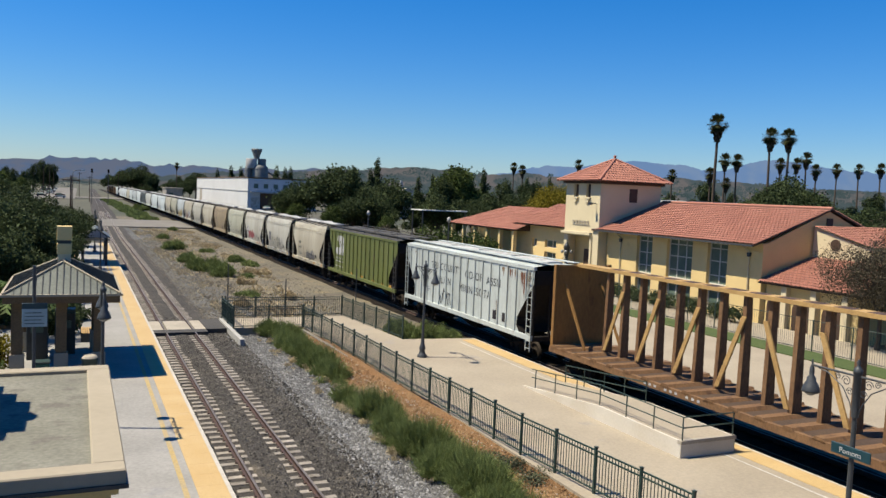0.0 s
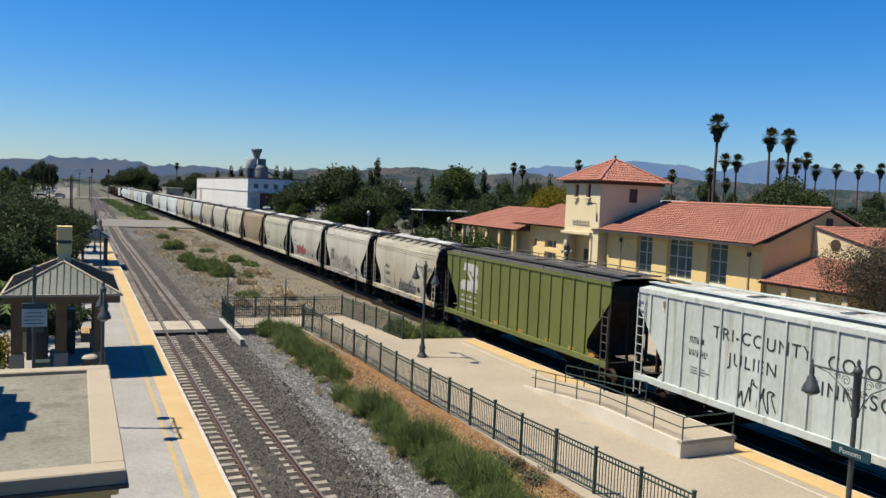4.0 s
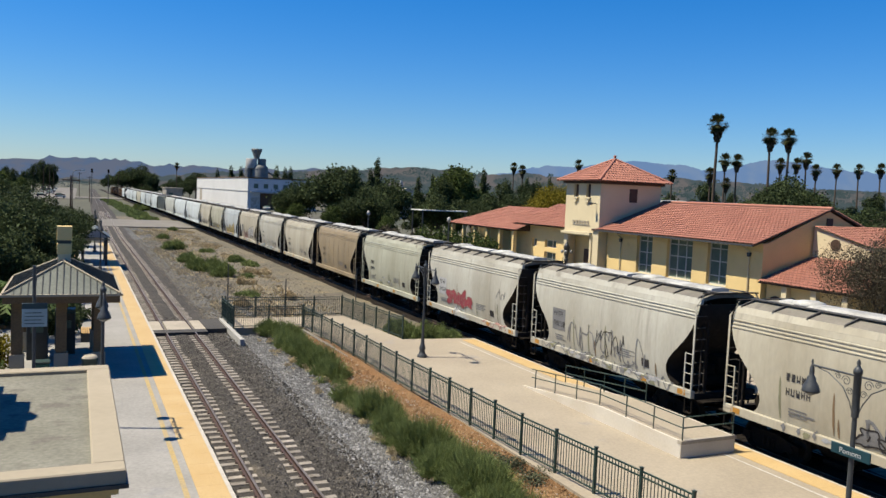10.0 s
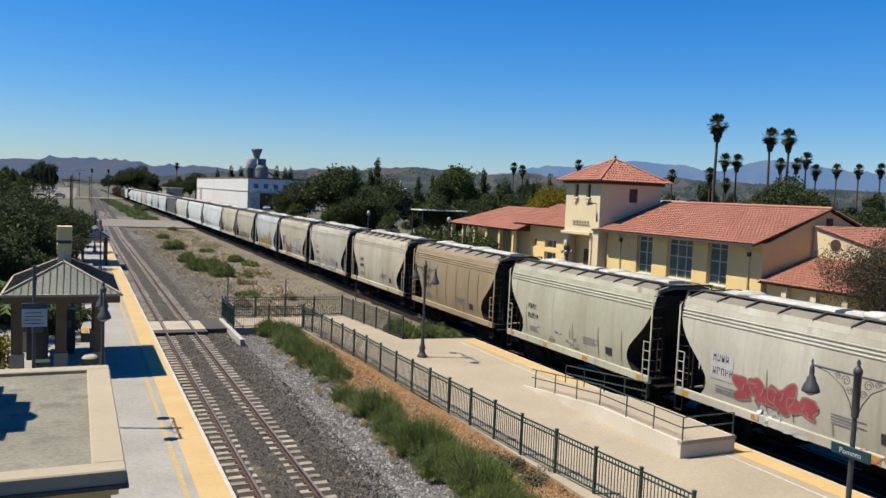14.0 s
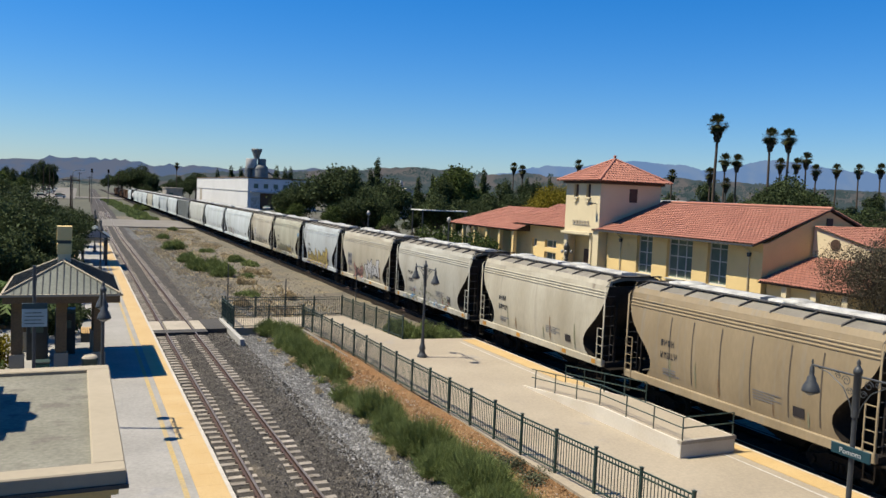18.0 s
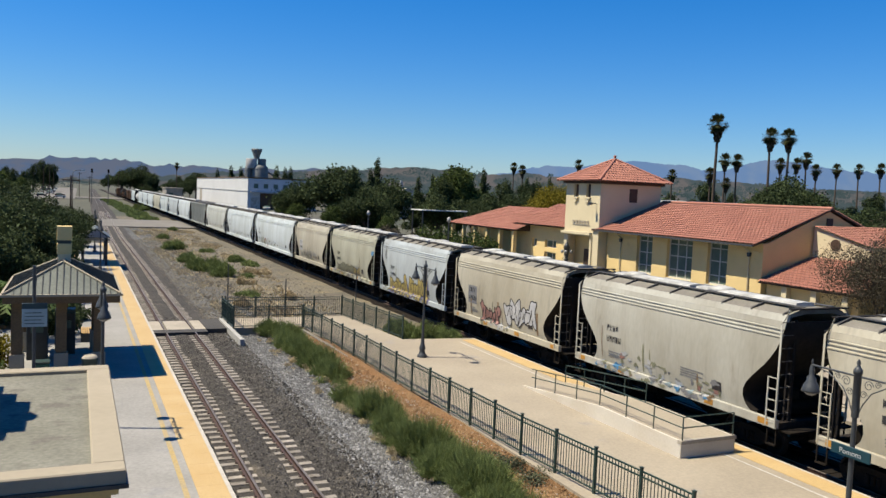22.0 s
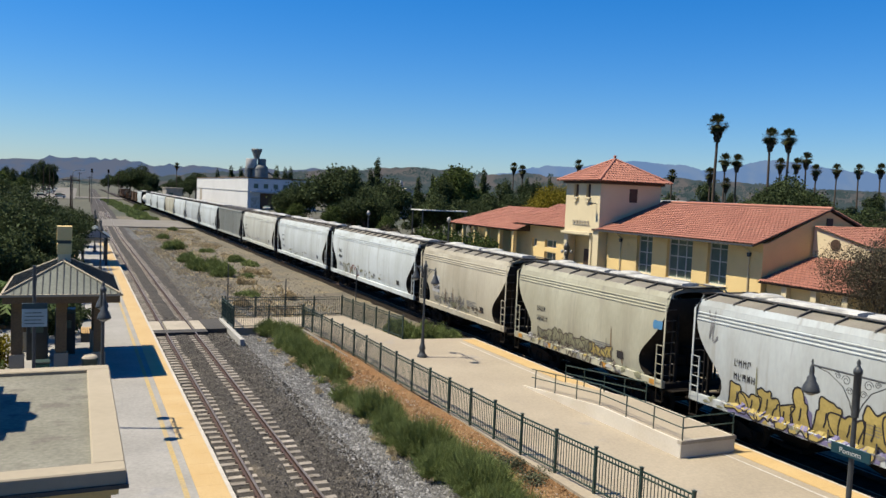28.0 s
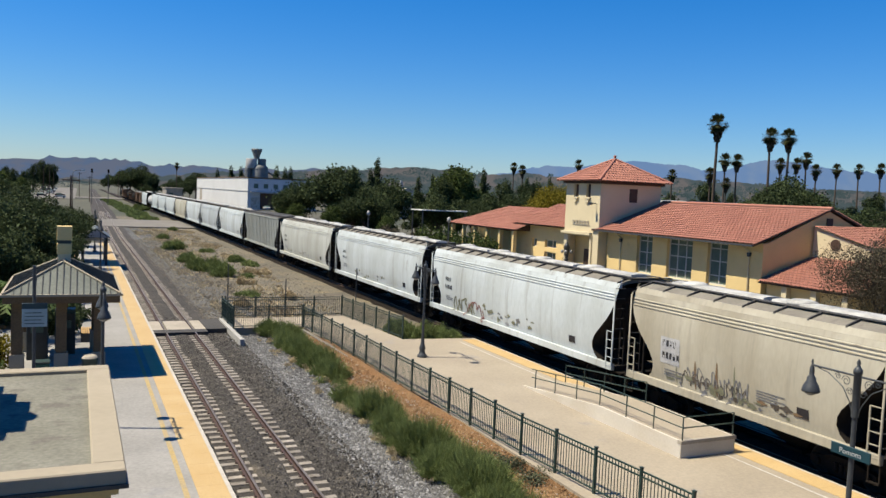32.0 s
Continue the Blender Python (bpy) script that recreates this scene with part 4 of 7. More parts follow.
st("gable_wall", Geo().prism([(SX + 0.45, -0.2), (HX1 - 0.3, -0.2), (HX1 - 0.3, EAVE), (XR, RIDGE - 0.2), (SX + 0.45, EAVE)], "y", HY0 + 0.05, HY0 + 0.35), M["stucco"])
st("gable_vent", Geo().box(XR - 0.3, XR + 0.3, HY0 - 0.02, HY0 + 0.06, 6.9, 7.6), M["wood_dark"], "dark gable vent")
for s0, s1 in ((SX - 1.08, XR), (HX1 + 1.08, XR)):
    g = Geo()
    ez = EAVE - 0.10
    roof_tiles(g, (s0, HY0 - 0.15, ez), (s0, HY1 + 0.3, ez), (s1 - s0, 0, RIDGE - ez))
    st("roof_tiles", g, M["tile"], "red clay barrel tiles")
    st("roof_deck", Geo().prism([(s0, ez - 0.12), (s1, RIDGE - 0.12), (s1, RIDGE), (s0, ez)], "y", HY0 - 0.15, HY1 + 1), M["wood_dark"])
st("ridge_tiles", Geo().tube([(XR, HY0 - 0.15, RIDGE + 0.03), (XR, HY1 + 0.3, RIDGE + 0.03)], 0.14, 8), M["tile"])
st("gutter", Geo().box(SX - 1.21, SX - 1.09, HY0 - 0.15, HY1, EAVE - 0.24, EAVE - 0.12), M["lamp_metal"], "grey roof gutter")
# tower
TY0, TY1, TX0, TX1, TZ = 60.6, 66.2, SX - 0.9, SX + 5.9, 9.75
wall, wput = front(TX0)
holes = [(62.15, 62.85, 8.5, 9.7), (64.1, 64.85, 8.5, 9.7), (61.8, 65.5, -0.2, 4.85)]
cut_wall(None, TY0, TY1, -0.2, TZ, holes, lambda g, a, b, c, d: st("tower_wall_panel", Geo().box(TX0, TX0 + 0.3, a, b, c, d), M["stucco_pale"]))
for u0, u1, z0, z1 in holes[:2]:
    st("tower_opening", Geo().box(TX0 + 0.24, TX0 + 0.29, u0, u1, z0, z1), M["wood_dark"])
    st("opening_sill", Geo().box(TX0 - 0.2, TX0 + 0.1, u0 - 0.1, u1 + 0.1, z0 - 0.16, z0 - 0.004), M["stucco_pale"])
    st("opening_corbel", Geo().prism([(u0 + 0.02, z0 - 0.17), (u1 - 0.02, z0 - 0.17), ((u0 + u1) / 2 + 0.12, z0 - 0.5), ((u0 + u1) / 2 - 0.12, z0 - 0.5)], "x", TX0 - 0.16, TX0 - 0.004), M["stucco_pale"])
st("door_recess", Geo().box(TX0 + 1.1, TX0 + 1.2, 61.4, 65.9, -0.2, 4.9), M["stucco"])
st("recess_soffit", Geo().box(TX0 + 0.31, TX0 + 1.09, 61.5, 65.7, 4.86, 5.0), M["stucco_pale"])
st("tower_door", Geo().box(TX0 + 1.0, TX0 + 1.09, 62.6, 64.2, 0.0, 3.6), M["wood_dark"], "dark doorway")
st("portal_band", Geo().box(TX0 - 0.35, TX0 - 0.003, 61.55, 66.3, 5.0, 5.24), M["stucco_pale"])
st("portal_jamb", Geo().box(TX0 - 0.12, TX0 - 0.003, 61.5, 61.78, -0.2, 4.99), M["stucco_pale"])
st("sign_bracket", Geo().tube([(TX0 - 0.02, 61.2, 7.95), (TX0 - 0.7, 61.2, 7.95)], 0.04, 6).box(TX0 - 0.8, TX0 - 0.5, 61.05, 61.35, 7.8, 8.0), M["lamp_metal"], "small floodlight on the tower")
st("tower_wall_side", Geo().box(TX0 + 0.3, TX1, TY0, TY0 + 0.3, -0.2, TZ), M["stucco_pale"])
st("tower_window", Geo().box(TX0 + 3.2, TX0 + 4.1, TY0 - 0.01, TY0 + 0.05, 8.15, 9.4), M["wood_dark"], "dark louvred tower window")
st("tower_wall_back", Geo().box(TX1 - 0.3, TX1, TY0 + 0.3, TY1, -0.2, TZ), M["stucco_pale"])
st("tower_wall_far", Geo().box(TX0 + 0.3, TX1 - 0.3, TY1 - 0.3, TY1, -0.2, TZ), M["stucco_pale"])
st("tower_cornice", Geo().box(TX0 - 0.25, TX1 + 0.25, TY0 - 0.25, TY1 + 0.25, TZ, TZ + 0.22), M["wood_dark"])
ez, az = TZ + 0.25, 12.15
ex0, ex1, ey0, ey1 = TX0 - 0.7, TX1 + 0.7, TY0 - 0.7, TY1 + 0.7
ax, ay = (ex0 + ex1) / 2, (ey0 + ey1) / 2
hipf = lambda f: 1 - abs(2 * f - 1)
for A, B in (((ex0, ey0), (ex0, ey1)), ((ex1, ey0), (ex0, ey0)), ((ex1, ey1), (ex1, ey0)), ((ex0, ey1), (ex1, ey1))):
    g = Geo()
    mx, my = (A[0] + B[0]) / 2, (A[1] + B[1]) / 2
    roof_tiles(g, (*A, ez), (*B, ez), (ax - mx, ay - my, az - ez), hipf)
    st("tower_roof_tiles", g, M["tile"], "red clay barrel tiles")
st("tower_roof_deck", Geo().add([(ex0, ey0, ez), (ex1, ey0, ez), (ex1, ey1, ez), (ex0, ey1, ez), (ax, ay, az)], [(3, 2, 1, 0), (0, 1, 4), (1, 2, 4), (2, 3, 4), (3, 0, 4)]), M["tile"])
for cx, cy in ((ex0, ey0), (ex1, ey0), (ex1, ey1), (ex0, ey1)):
    st("hip_ridge", Geo().tube([(cx, cy, ez + 0.05), (ax, ay, az + 0.05)], 0.12, 6), M["tile"])
st("finial", Geo().lathe([(0.14, 0), (0.1, 0.2), (0.16, 0.32), (0.03, 0.45)], (ax, ay, az), 10), M["tile"])
# wing beyond the tower, with its lower roofs
W0, W1 = 66.3, 77.0
wall, wput = front(SX + 0.6)
holes = [(69.9, 72.1, 3.15, 3.95), (69.9, 72.1, 1.4, 2.7), (73.7, 74.7, 3.1, 3.95), (67.2, 68.6, 0.2, 2.4)]
cut_wall(None, W0, W1, -0.2, 5.38, holes, lambda g, a, b, c, d: st("wall_panel", Geo().box(SX + 0.6, SX + 1.05, a, b, c, d), M["stucco"]))
for u0, u1, z0, z1 in holes:
    window(ST, wput, u0, u1, z0, z1, [(u0 + u1) / 2], [])
g = Geo()
roof_tiles(g, (SX - 0.3, W0, 5.42), (SX - 0.3, W1 + 0.6, 5.42), (6.1, 0, 2.25))
st("wing_roof_tiles", g, M["tile"], "red clay barrel tiles")
g = Geo()
roof_tiles(g, (SX + 11.9, W0, 5.42), (SX + 11.9, W1 + 0.6, 5.42), (-6.1, 0, 2.25))
st("wing_roof_tiles", g, M["tile"])
st("wing_roof_deck", Geo().prism([(SX - 0.25, 5.33), (SX + 5.8, 7.57), (SX + 11.85, 5.33)], "y", W0, W1 + 0.55), M["wood_dark"])
st("wing_end_wall", Geo().box(SX + 1.05, SX + 11, W1 - 0.3, W1, -0.2, 5.32), M["stucco"])
g = Geo()
roof_tiles(g, (SX - 1.5, 74.8, 4.7), (SX - 1.5, 92.2, 4.7), (6.0, 0, 2.4), lambda f: min(1.0, (1 - f) * 3.2))
st("annex_roof_tiles", g, M["tile"], "red clay barrel tiles")
g = Geo()
roof_tiles(g, (SX + 10.5, W1, 4.7), (SX + 10.5, 92.2, 4.7), (-6.0, 0, 2.4), lambda f: min(1.0, (1 - f) * 3.2))
roof_tiles(g, (SX - 1.5, 92.2, 4.7), (SX + 10.5, 92.2, 4.7), (0, -5.4, 2.4), lambda f: 1 - abs(2 * f - 1))
st("annex_roof_tiles", g, M["tile"])
st("annex_roof_deck", Geo().prism([(SX - 1.4, 4.6), (SX + 4.5, 7.0), (SX + 10.4, 4.6)], "y", 75.2, 86.7), M["wood_dark"])
st("annex_wall", Geo().box(SX + 1.6, SX + 1.9, W1 + 0.4, 91.5, -0.2, 4.6), M["stucco"])
for k in range(6):
    st("annex_column", Geo().box(SX - 1.2, SX - 0.8, 75.6 + 3.1 * k, 76.0 + 3.1 * k, -0.2, 4.58), M["stucco"])
st("annex_gable", Geo().box(SX + 1.6, SX + 10, W1 + 0.05, W1 + 0.35, -0.2, 4.58), M["stucco_pale"])
# low wing towards the bridge: lean-to roof and a white gable with a round window
st("porch_wall", Geo().box(SX + 0.3, SX + 0.6, 34.5, 41.9, -0.2, 2.9).box(SX + 0.6, SX + 9, 34.5, 34.8, -0.2, 2.9), M["stucco"])
g = Geo()
roof_tiles(g, (SX - 0.4, 34.0, 3.0), (SX - 0.4, HY0 + 0.02, 3.0), (5.3, 0, 1.75))
st("porch_roof_tiles", g, M["tile"], "red clay barrel tiles")
st("porch_roof_deck", Geo().prism([(SX - 0.3, 2.9), (SX + 5, 4.65), (SX + 5, 4.75), (SX - 0.3, 3.0)], "y", 34.0, HY0), M["wood_dark"])
st("side_gable", Geo().prism([(HY0 - 0.05, 4.6), (HY0 - 0.05, 7.0), (38.2, 5.8), (37.4, 5.7), (37.4, 4.6)], "x", SX + 4.8, SX + 5.1), M["stucco_pale"], "white stucco wall with a round window")
st("round_window", Geo().lathe([(0.42, -0.03), (0.42, 0.05)], (SX + 4.79, 40.2, 5.75), 18, "x"), M["wood_dark"], "dark round window")
g = Geo()
roof_tiles(g, (SX + 4.6, 37.0, 5.75), (SX + 12, 37.0, 5.75), (0, HY0 - 37.0, 1.3))
st("side_roof_tiles", g, M["tile"], "red clay barrel tiles")


# ---- plants ----
def leaf_cloud(name, count, lobes, size, seed, material, flat=1.0):
    """Crown of many small leaf clumps; lobes: (x, y, z, rx, ry, rz)."""
    rng = np.random.RandomState(seed)
    vol = np.array([a[3] * a[4] * a[5] for a in lobes])
    pick = rng.choice(len(lobes), count, p=vol / vol.sum())
    lb = np.array(lobes)[pick]
    d = rng.normal(size=(count, 3))
    d /= np.linalg.norm(d, axis=1)[:, None]
    r = rng.uniform(0.45, 1.0, count) ** 0.5
    r *= 1 + 0.16 * rng.normal(size=count)
    c = lb[:, :3] + lb[:, 3:] * d * r[:, None]
    u = rng.normal(size=(count, 3))
    u /= np.linalg.norm(u, axis=1)[:, None]
    w = np.cross(u, rng.normal(size=(count, 3)))
    w /= np.linalg.norm(w, axis=1)[:, None]
    s = size * rng.uniform(0.5, 1.4, count)[:, None]
    v = np.stack([c - u * s * 0.5, c - w * s * 0.32, c + u * s * 0.5, c + w * s * 0.32], 1).reshape(-1, 3)
    me = bpy.data.meshes.new(name)
    me.from_pydata(v.tolist(), [], np.arange(count * 4).reshape(-1, 4).tolist())
    me.materials.append(material)
    return me


def tree(name, height, width, seed, label, leaf="leaf", leaves=2600, size=0.55, trunk_h=0.3, spread=6, narrow=False):
    rng = random.Random(seed)
    t = thing(name, (0, 0, 0), label, "tree")
    th = height * trunk_h
    g = Geo().tube([(0, 0, -0.3), (0.05 * width * rng.uniform(-1, 1), 0, th * 0.6), (0, 0.03 * width, th * 1.3)], height * 0.03, 9, height * 0.017)
    lobes = []
    for i in range(spread):
        a = 2 * math.pi * (i + rng.random() * 0.7) / spread
        rr = width * (0.10 if narrow else 0.27) * rng.uniform(0.5, 1.1)
        z = height * rng.uniform(trunk_h + 0.12, 0.80)
        q = width * (0.26 if narrow else rng.uniform(0.19, 0.30))
        lobes.append((rr * math.cos(a), rr * math.sin(a), z, q, q, height * rng.uniform(0.12, 0.2)))
        g.tube([(0, 0, th * 0.9), (rr * 0.5 * math.cos(a), rr * 0.5 * math.sin(a), (th + z) / 2), (rr * math.cos(a), rr * math.sin(a), z)], height * 0.012, 6, height * 0.004)
    lobes.append((0, 0, height * 0.84, width * 0.2, width * 0.2, height * 0.15))
    lobes.append((0, 0, height * 0.6, width * 0.28, width * 0.28, height * 0.22))
    part("trunk", g, M["bark"], t)
    part("crown", leaf_cloud("crown", leaves, lobes, size, seed, M[leaf]), None, t)
    return t


def palm(height, seed, label="tall fan palm with a bare trunk and a shaggy skirt"):
    rng = random.Random(seed)
    t = thing("palm_tree", (0, 0, 0), label, "palm tree", "palms behind the station")
    top = height - 2.2
    part("trunk", Geo().tube([(0, 0, -0.4), (0.1, 0, height * 0.4), (0.15 * rng.uniform(-1, 1), 0.1, top)], 0.34, 8, 0.22), M["bark"], t)
    live, dead = Geo(), Geo()
    for i in range(120):
        a = rng.uniform(0, 2 * math.pi)
        el = rng.uniform(-1.0, 1.35)
        ln = rng.uniform(1.6, 2.5)
        d = Vector((math.cos(a) * math.cos(el), math.sin(a) * math.cos(el), math.sin(el)))
        side = d.cross(Vector((0, 0, 1))).normalized()
        o = Vector((0, 0, top + 0.3))
        stem, tip = o + d * ln * 0.5, o + d * ln
        tip.z -= 0.35
        up = side.cross(d)
        for k in range(-3, 4):
            e = stem + d * ln * 0.45 * math.cos(k * 0.32) + side * ln * 0.42 * math.sin(k * 0.32) + up * 0.1 - Vector((0, 0, 0.05 * k * k))
            live.add([stem, stem + (e - stem) * 0.6 + side * 0.14, e, stem + (e - stem) * 0.6 - side * 0.14], [(0, 1, 2, 3)])
        live.add([o + side * 0.03, stem + side * 0.03, stem - side * 0.03, o - side * 0.03], [(0, 1, 2, 3)])
    for i in range(150):
        a = rng.uniform(0, 2 * math.pi)
        z = top + 0.2 - rng.uniform(0, 2.3)
        r = 0.25 + 0.75 * max(0.1, 1 - (top - z) / 3.0) * rng.uniform(0.5, 1.2)
        p = Vector((r * math.cos(a), r * math.sin(a), z - 0.8))
        q = Vector((0.2 * math.cos(a), 0.2 * math.sin(a), z + 0.1))
        s = Vector((-math.sin(a), math.cos(a), 0)) * 0.28
        dead.add([q, p + s, p - Vector((0, 0, 0.3)), p - s], [(0, 1, 2, 3)])
    part("fronds", live, M["palm_leaf"], t, fix=False)
    part("dead_skirt", dead, M["palm_dead"], t, "hanging dry fronds", fix=False)
    return t


def put(proto, used, x, y, z, s=1.0, rz=0.0, label="", sz=None):
    """First call uses the thing itself, later calls copy it."""
    m = pose(x, y, z, 0, 0, rz)
    ob = proto if not used else copy_thing(proto, m)
    ob.matrix_basis = m @ Matrix.Diagonal((s, s, sz or s, 1))
    used.append(1)
    if label:
        tagged(ob, label)
    return ob


oak = tree("tree", 10, 9.5, 3, "broad dark green shade tree", "leaf_dark", 11000, 0.33)
oak2 = tree("tree", 10, 8, 8, "rounded green tree with an uneven crown", "leaf", 11000, 0.33)
tall = tree("tree", 14, 7, 12, "tall dark green tree with a ragged top", "leaf_dark", 11000, 0.36, 0.2, 9)
cyp = tree("cypress_tree", 12, 3.4, 21, "narrow dark green conifer", "leaf_dark", 4000, 0.33, 0.08, 6, True)
fir = thing("conifer_tree", (0, 0, 0), "tall ragged dark green conifer", "tree")
part("trunk", Geo().tube([(0, 0, -0.3), (0.1, 0, 7), (0, 0.1, 13.6)], 0.32, 8, 0.05), M["bark"], fir)
frg = random.Random(44)
tiers = []
for k in range(46):
    f = (k / 46) ** 0.85
    r, a = (1 - f) * 3.3 * frg.uniform(0.45, 1.1) + 0.15, frg.uniform(0, 6.28)
    tiers.append((0.62 * r * math.cos(a), 0.62 * r * math.sin(a), 1.8 + 12.0 * f, 0.42 * r + 0.3, 0.42 * r + 0.3, 0.55 + 0.5 * (1 - f)))
part("crown", leaf_cloud("crown", 10000, tiers, 0.32, 45, M["leaf_dark"]), None, fir)
uf = []
uo, u2, ut, uc = [], [], [], []
rng = random.Random(5)
# row of big trees across the freight track
for x, y, s in ((41, 137, 1.25), (46, 150, 1.3), (52, 138, 1.1), (38, 150, 1.0), (57, 128, 0.85)):
    put(oak, uo, x, y, -0.3, s * 1.02, rng.uniform(0, 360))
for x, y, s in ((43, 132, 0.9), (74, 152, 1.0), (66, 146, 0.86), (87, 158, 0.9), (93, 160, 0.88), (101, 168, 0.92)):
    put(tall, ut, x, y, -0.3, s, rng.uniform(0, 360))
for x, y, s in ((53.6, 150, 1.08), (51, 146, 0.9), (62.5, 150, 0.84), (67.5, 154, 0.9), (81.4, 158, 1.04), (78, 152, 0.92), (97, 166, 0.95), (107, 172, 0.98), (89, 150, 0.85), (46, 141, 0.92)):
    put(fir, uf, x, y, -0.3, s, rng.uniform(0, 360))
put(oak2, u2, 70.6, 150, -0.3, 1.5, 40, sz=1.46)
for x, y, s in ((38, 160, 0.72), (50, 205, 0.85), (68, 122, 0.5)):
    put(oak2, u2, x, y, -0.3, s, rng.uniform(0, 360))
for k in range(70):
    y = rng.uniform(170, 520)
    x = rng.uniform(0.32, 1.25) * y + 14
    if 0.37 < x / y < 0.43 and y < 260:
        continue
    put(*(rng.choice(((oak, uo), (oak2, u2), (tall, ut)))), x, y, -0.4, rng.uniform(0.7, 1.15), rng.uniform(0, 360))
for k in range(36):
    y = rng.uniform(250, 700)
    put(*(rng.choice(((oak, uo), (tall, ut)))), 28 + rng.uniform(0.02, 0.30) * y, y if y > 460 else y + 220, -0.4, rng.uniform(0.7, 1.1), rng.uniform(0, 360))
# left of the old track
for x, y, s in ((-3.4, 53, 0.5), (-5.6, 51, 0.62), (-4.3, 61, 0.66), (-7.5, 47, 0.6), (-1.6, 68, 0.52), (0.0, 86, 0.5), (-3.0, 84, 0.6), (-12, 66, 0.9), (-13, 90, 0.85), (-4.2, 72, 0.64), (-1.2, 78, 0.55), (-7.5, 68, 0.74), (0.2, 96, 0.5), (-9, 80, 0.78), (-5, 90, 0.66), (-2.6, 63, 0.55), (-6.0, 58, 0.66), (-9.5, 56, 0.7), (-1.0, 105, 0.5), (-6.5, 118, 0.72), (-3.2, 112, 0.6), (-9.5, 125, 0.8)):
    put(oak, uo, x, y, 0.0, s, rng.uniform(0, 360))
for x, y, s in ((-16, 190, 0.85), (-22, 200, 1.0), (-28, 220, 1.1), (-40, 230, 1.2), (-13.5, 205, 0.72), (-20, 250, 0.9), (-23, 300, 1.05), (-18.5, 330, 0.85)):
    put(oak2, u2, x, y, -0.3, s, rng.uniform(0, 360))
for x, y, s in ((-19.5, 560, 1.42), (-13.8, 566, 1.28), (-24, 548, 1.2), (-16.5, 575, 1.3), (-28, 440, 0.9), (-24, 450, 0.85), (-33, 470, 1.0)):
    put(tall, ut, x, y, -0.4, s, rng.uniform(0, 360))
for x, y, s in ((24, 520, 1.45), (30, 528, 1.75), (36, 520, 1.9), (27, 560, 1.6), (40, 540, 1.5), (20, 600, 1.3), (-38, 460, 1.2), (-48, 455, 1.2), (-58, 470, 1.3), (-66, 440, 1.2), (-44, 380, 1.0), (-52, 390, 1.1), (62, 480, 1.55), (66, 485, 1.5), (48, 470, 1.1), (53, 460, 1.0)):
    put(oak, uo, x, y, -0.4, s, rng.uniform(0, 360))
for x, y, s in ((44, 128, 0.95), (49, 132, 0.65), (51, 143, 1.0), (65, 136, 0.8), (75, 143, 0.95), (82, 147, 0.95), (88, 152, 0.95), (69, 138, 0.8)):
    put(oak, uo, x, y, -0.4, s, rng.uniform(0, 360))
for x, y, s in ((44, 118, 0.5), (63, 134, 0.5), (76, 128, 0.55), (84, 135, 0.6), (38, 128, 0.6), (35, 140, 0.6), (43, 178, 0.62), (60, 235, 0.9)):
    put(oak2, u2, x, y, -0.4, s, rng.uniform(0, 360))
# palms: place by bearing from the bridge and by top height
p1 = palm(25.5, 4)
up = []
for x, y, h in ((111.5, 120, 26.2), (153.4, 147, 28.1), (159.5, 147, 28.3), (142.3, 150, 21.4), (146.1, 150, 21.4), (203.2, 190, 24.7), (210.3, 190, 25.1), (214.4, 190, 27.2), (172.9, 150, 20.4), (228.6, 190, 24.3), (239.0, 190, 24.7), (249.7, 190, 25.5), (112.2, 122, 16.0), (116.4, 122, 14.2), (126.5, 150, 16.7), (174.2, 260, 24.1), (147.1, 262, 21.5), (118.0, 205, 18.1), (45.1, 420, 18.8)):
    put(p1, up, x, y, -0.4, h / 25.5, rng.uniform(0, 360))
for x, y, s in ((114, 106, 1.2), (120, 110, 1.5), (126, 112, 1.25), (108, 108, 1.0), (121, 104, 1.15), (117, 108, 1.4), (131, 116, 1.2)):
    put(oak, uo, x, y, -0.4, s, rng.uniform(0, 360))
for x, y, s in ((104, 80, 0.95), (112, 86, 0.9), (98, 70, 0.85), (92, 60, 0.8), (86, 52, 0.75), (108, 92, 0.8), (97, 63, 0.95), (94, 56, 0.9)):
    put(oak, uo, x, y, -0.4, s, rng.uniform(0, 360))
for x, y, s in ((72.4, 470, 1.5), (80, 470, 1.72), (85.6, 470, 1.7), (106, 470, 1.83), (111, 470, 1.75), (114.4, 470, 1.78), (101, 150, 1.05), (104, 152, 0.9)):
    put(cyp, uc, x, y, -0.4, s, rng.uniform(0, 360))
# hills and mountains, their haze painted as a glow
def crest(x, knots):
    for (a, p), (b, q) in zip(knots, knots[1:]):
        if x <= b:
            f = max(0.0, (x - a) / (b - a))
            return p + (q - p) * f * f * (3 - 2 * f)
    return knots[-1][1]


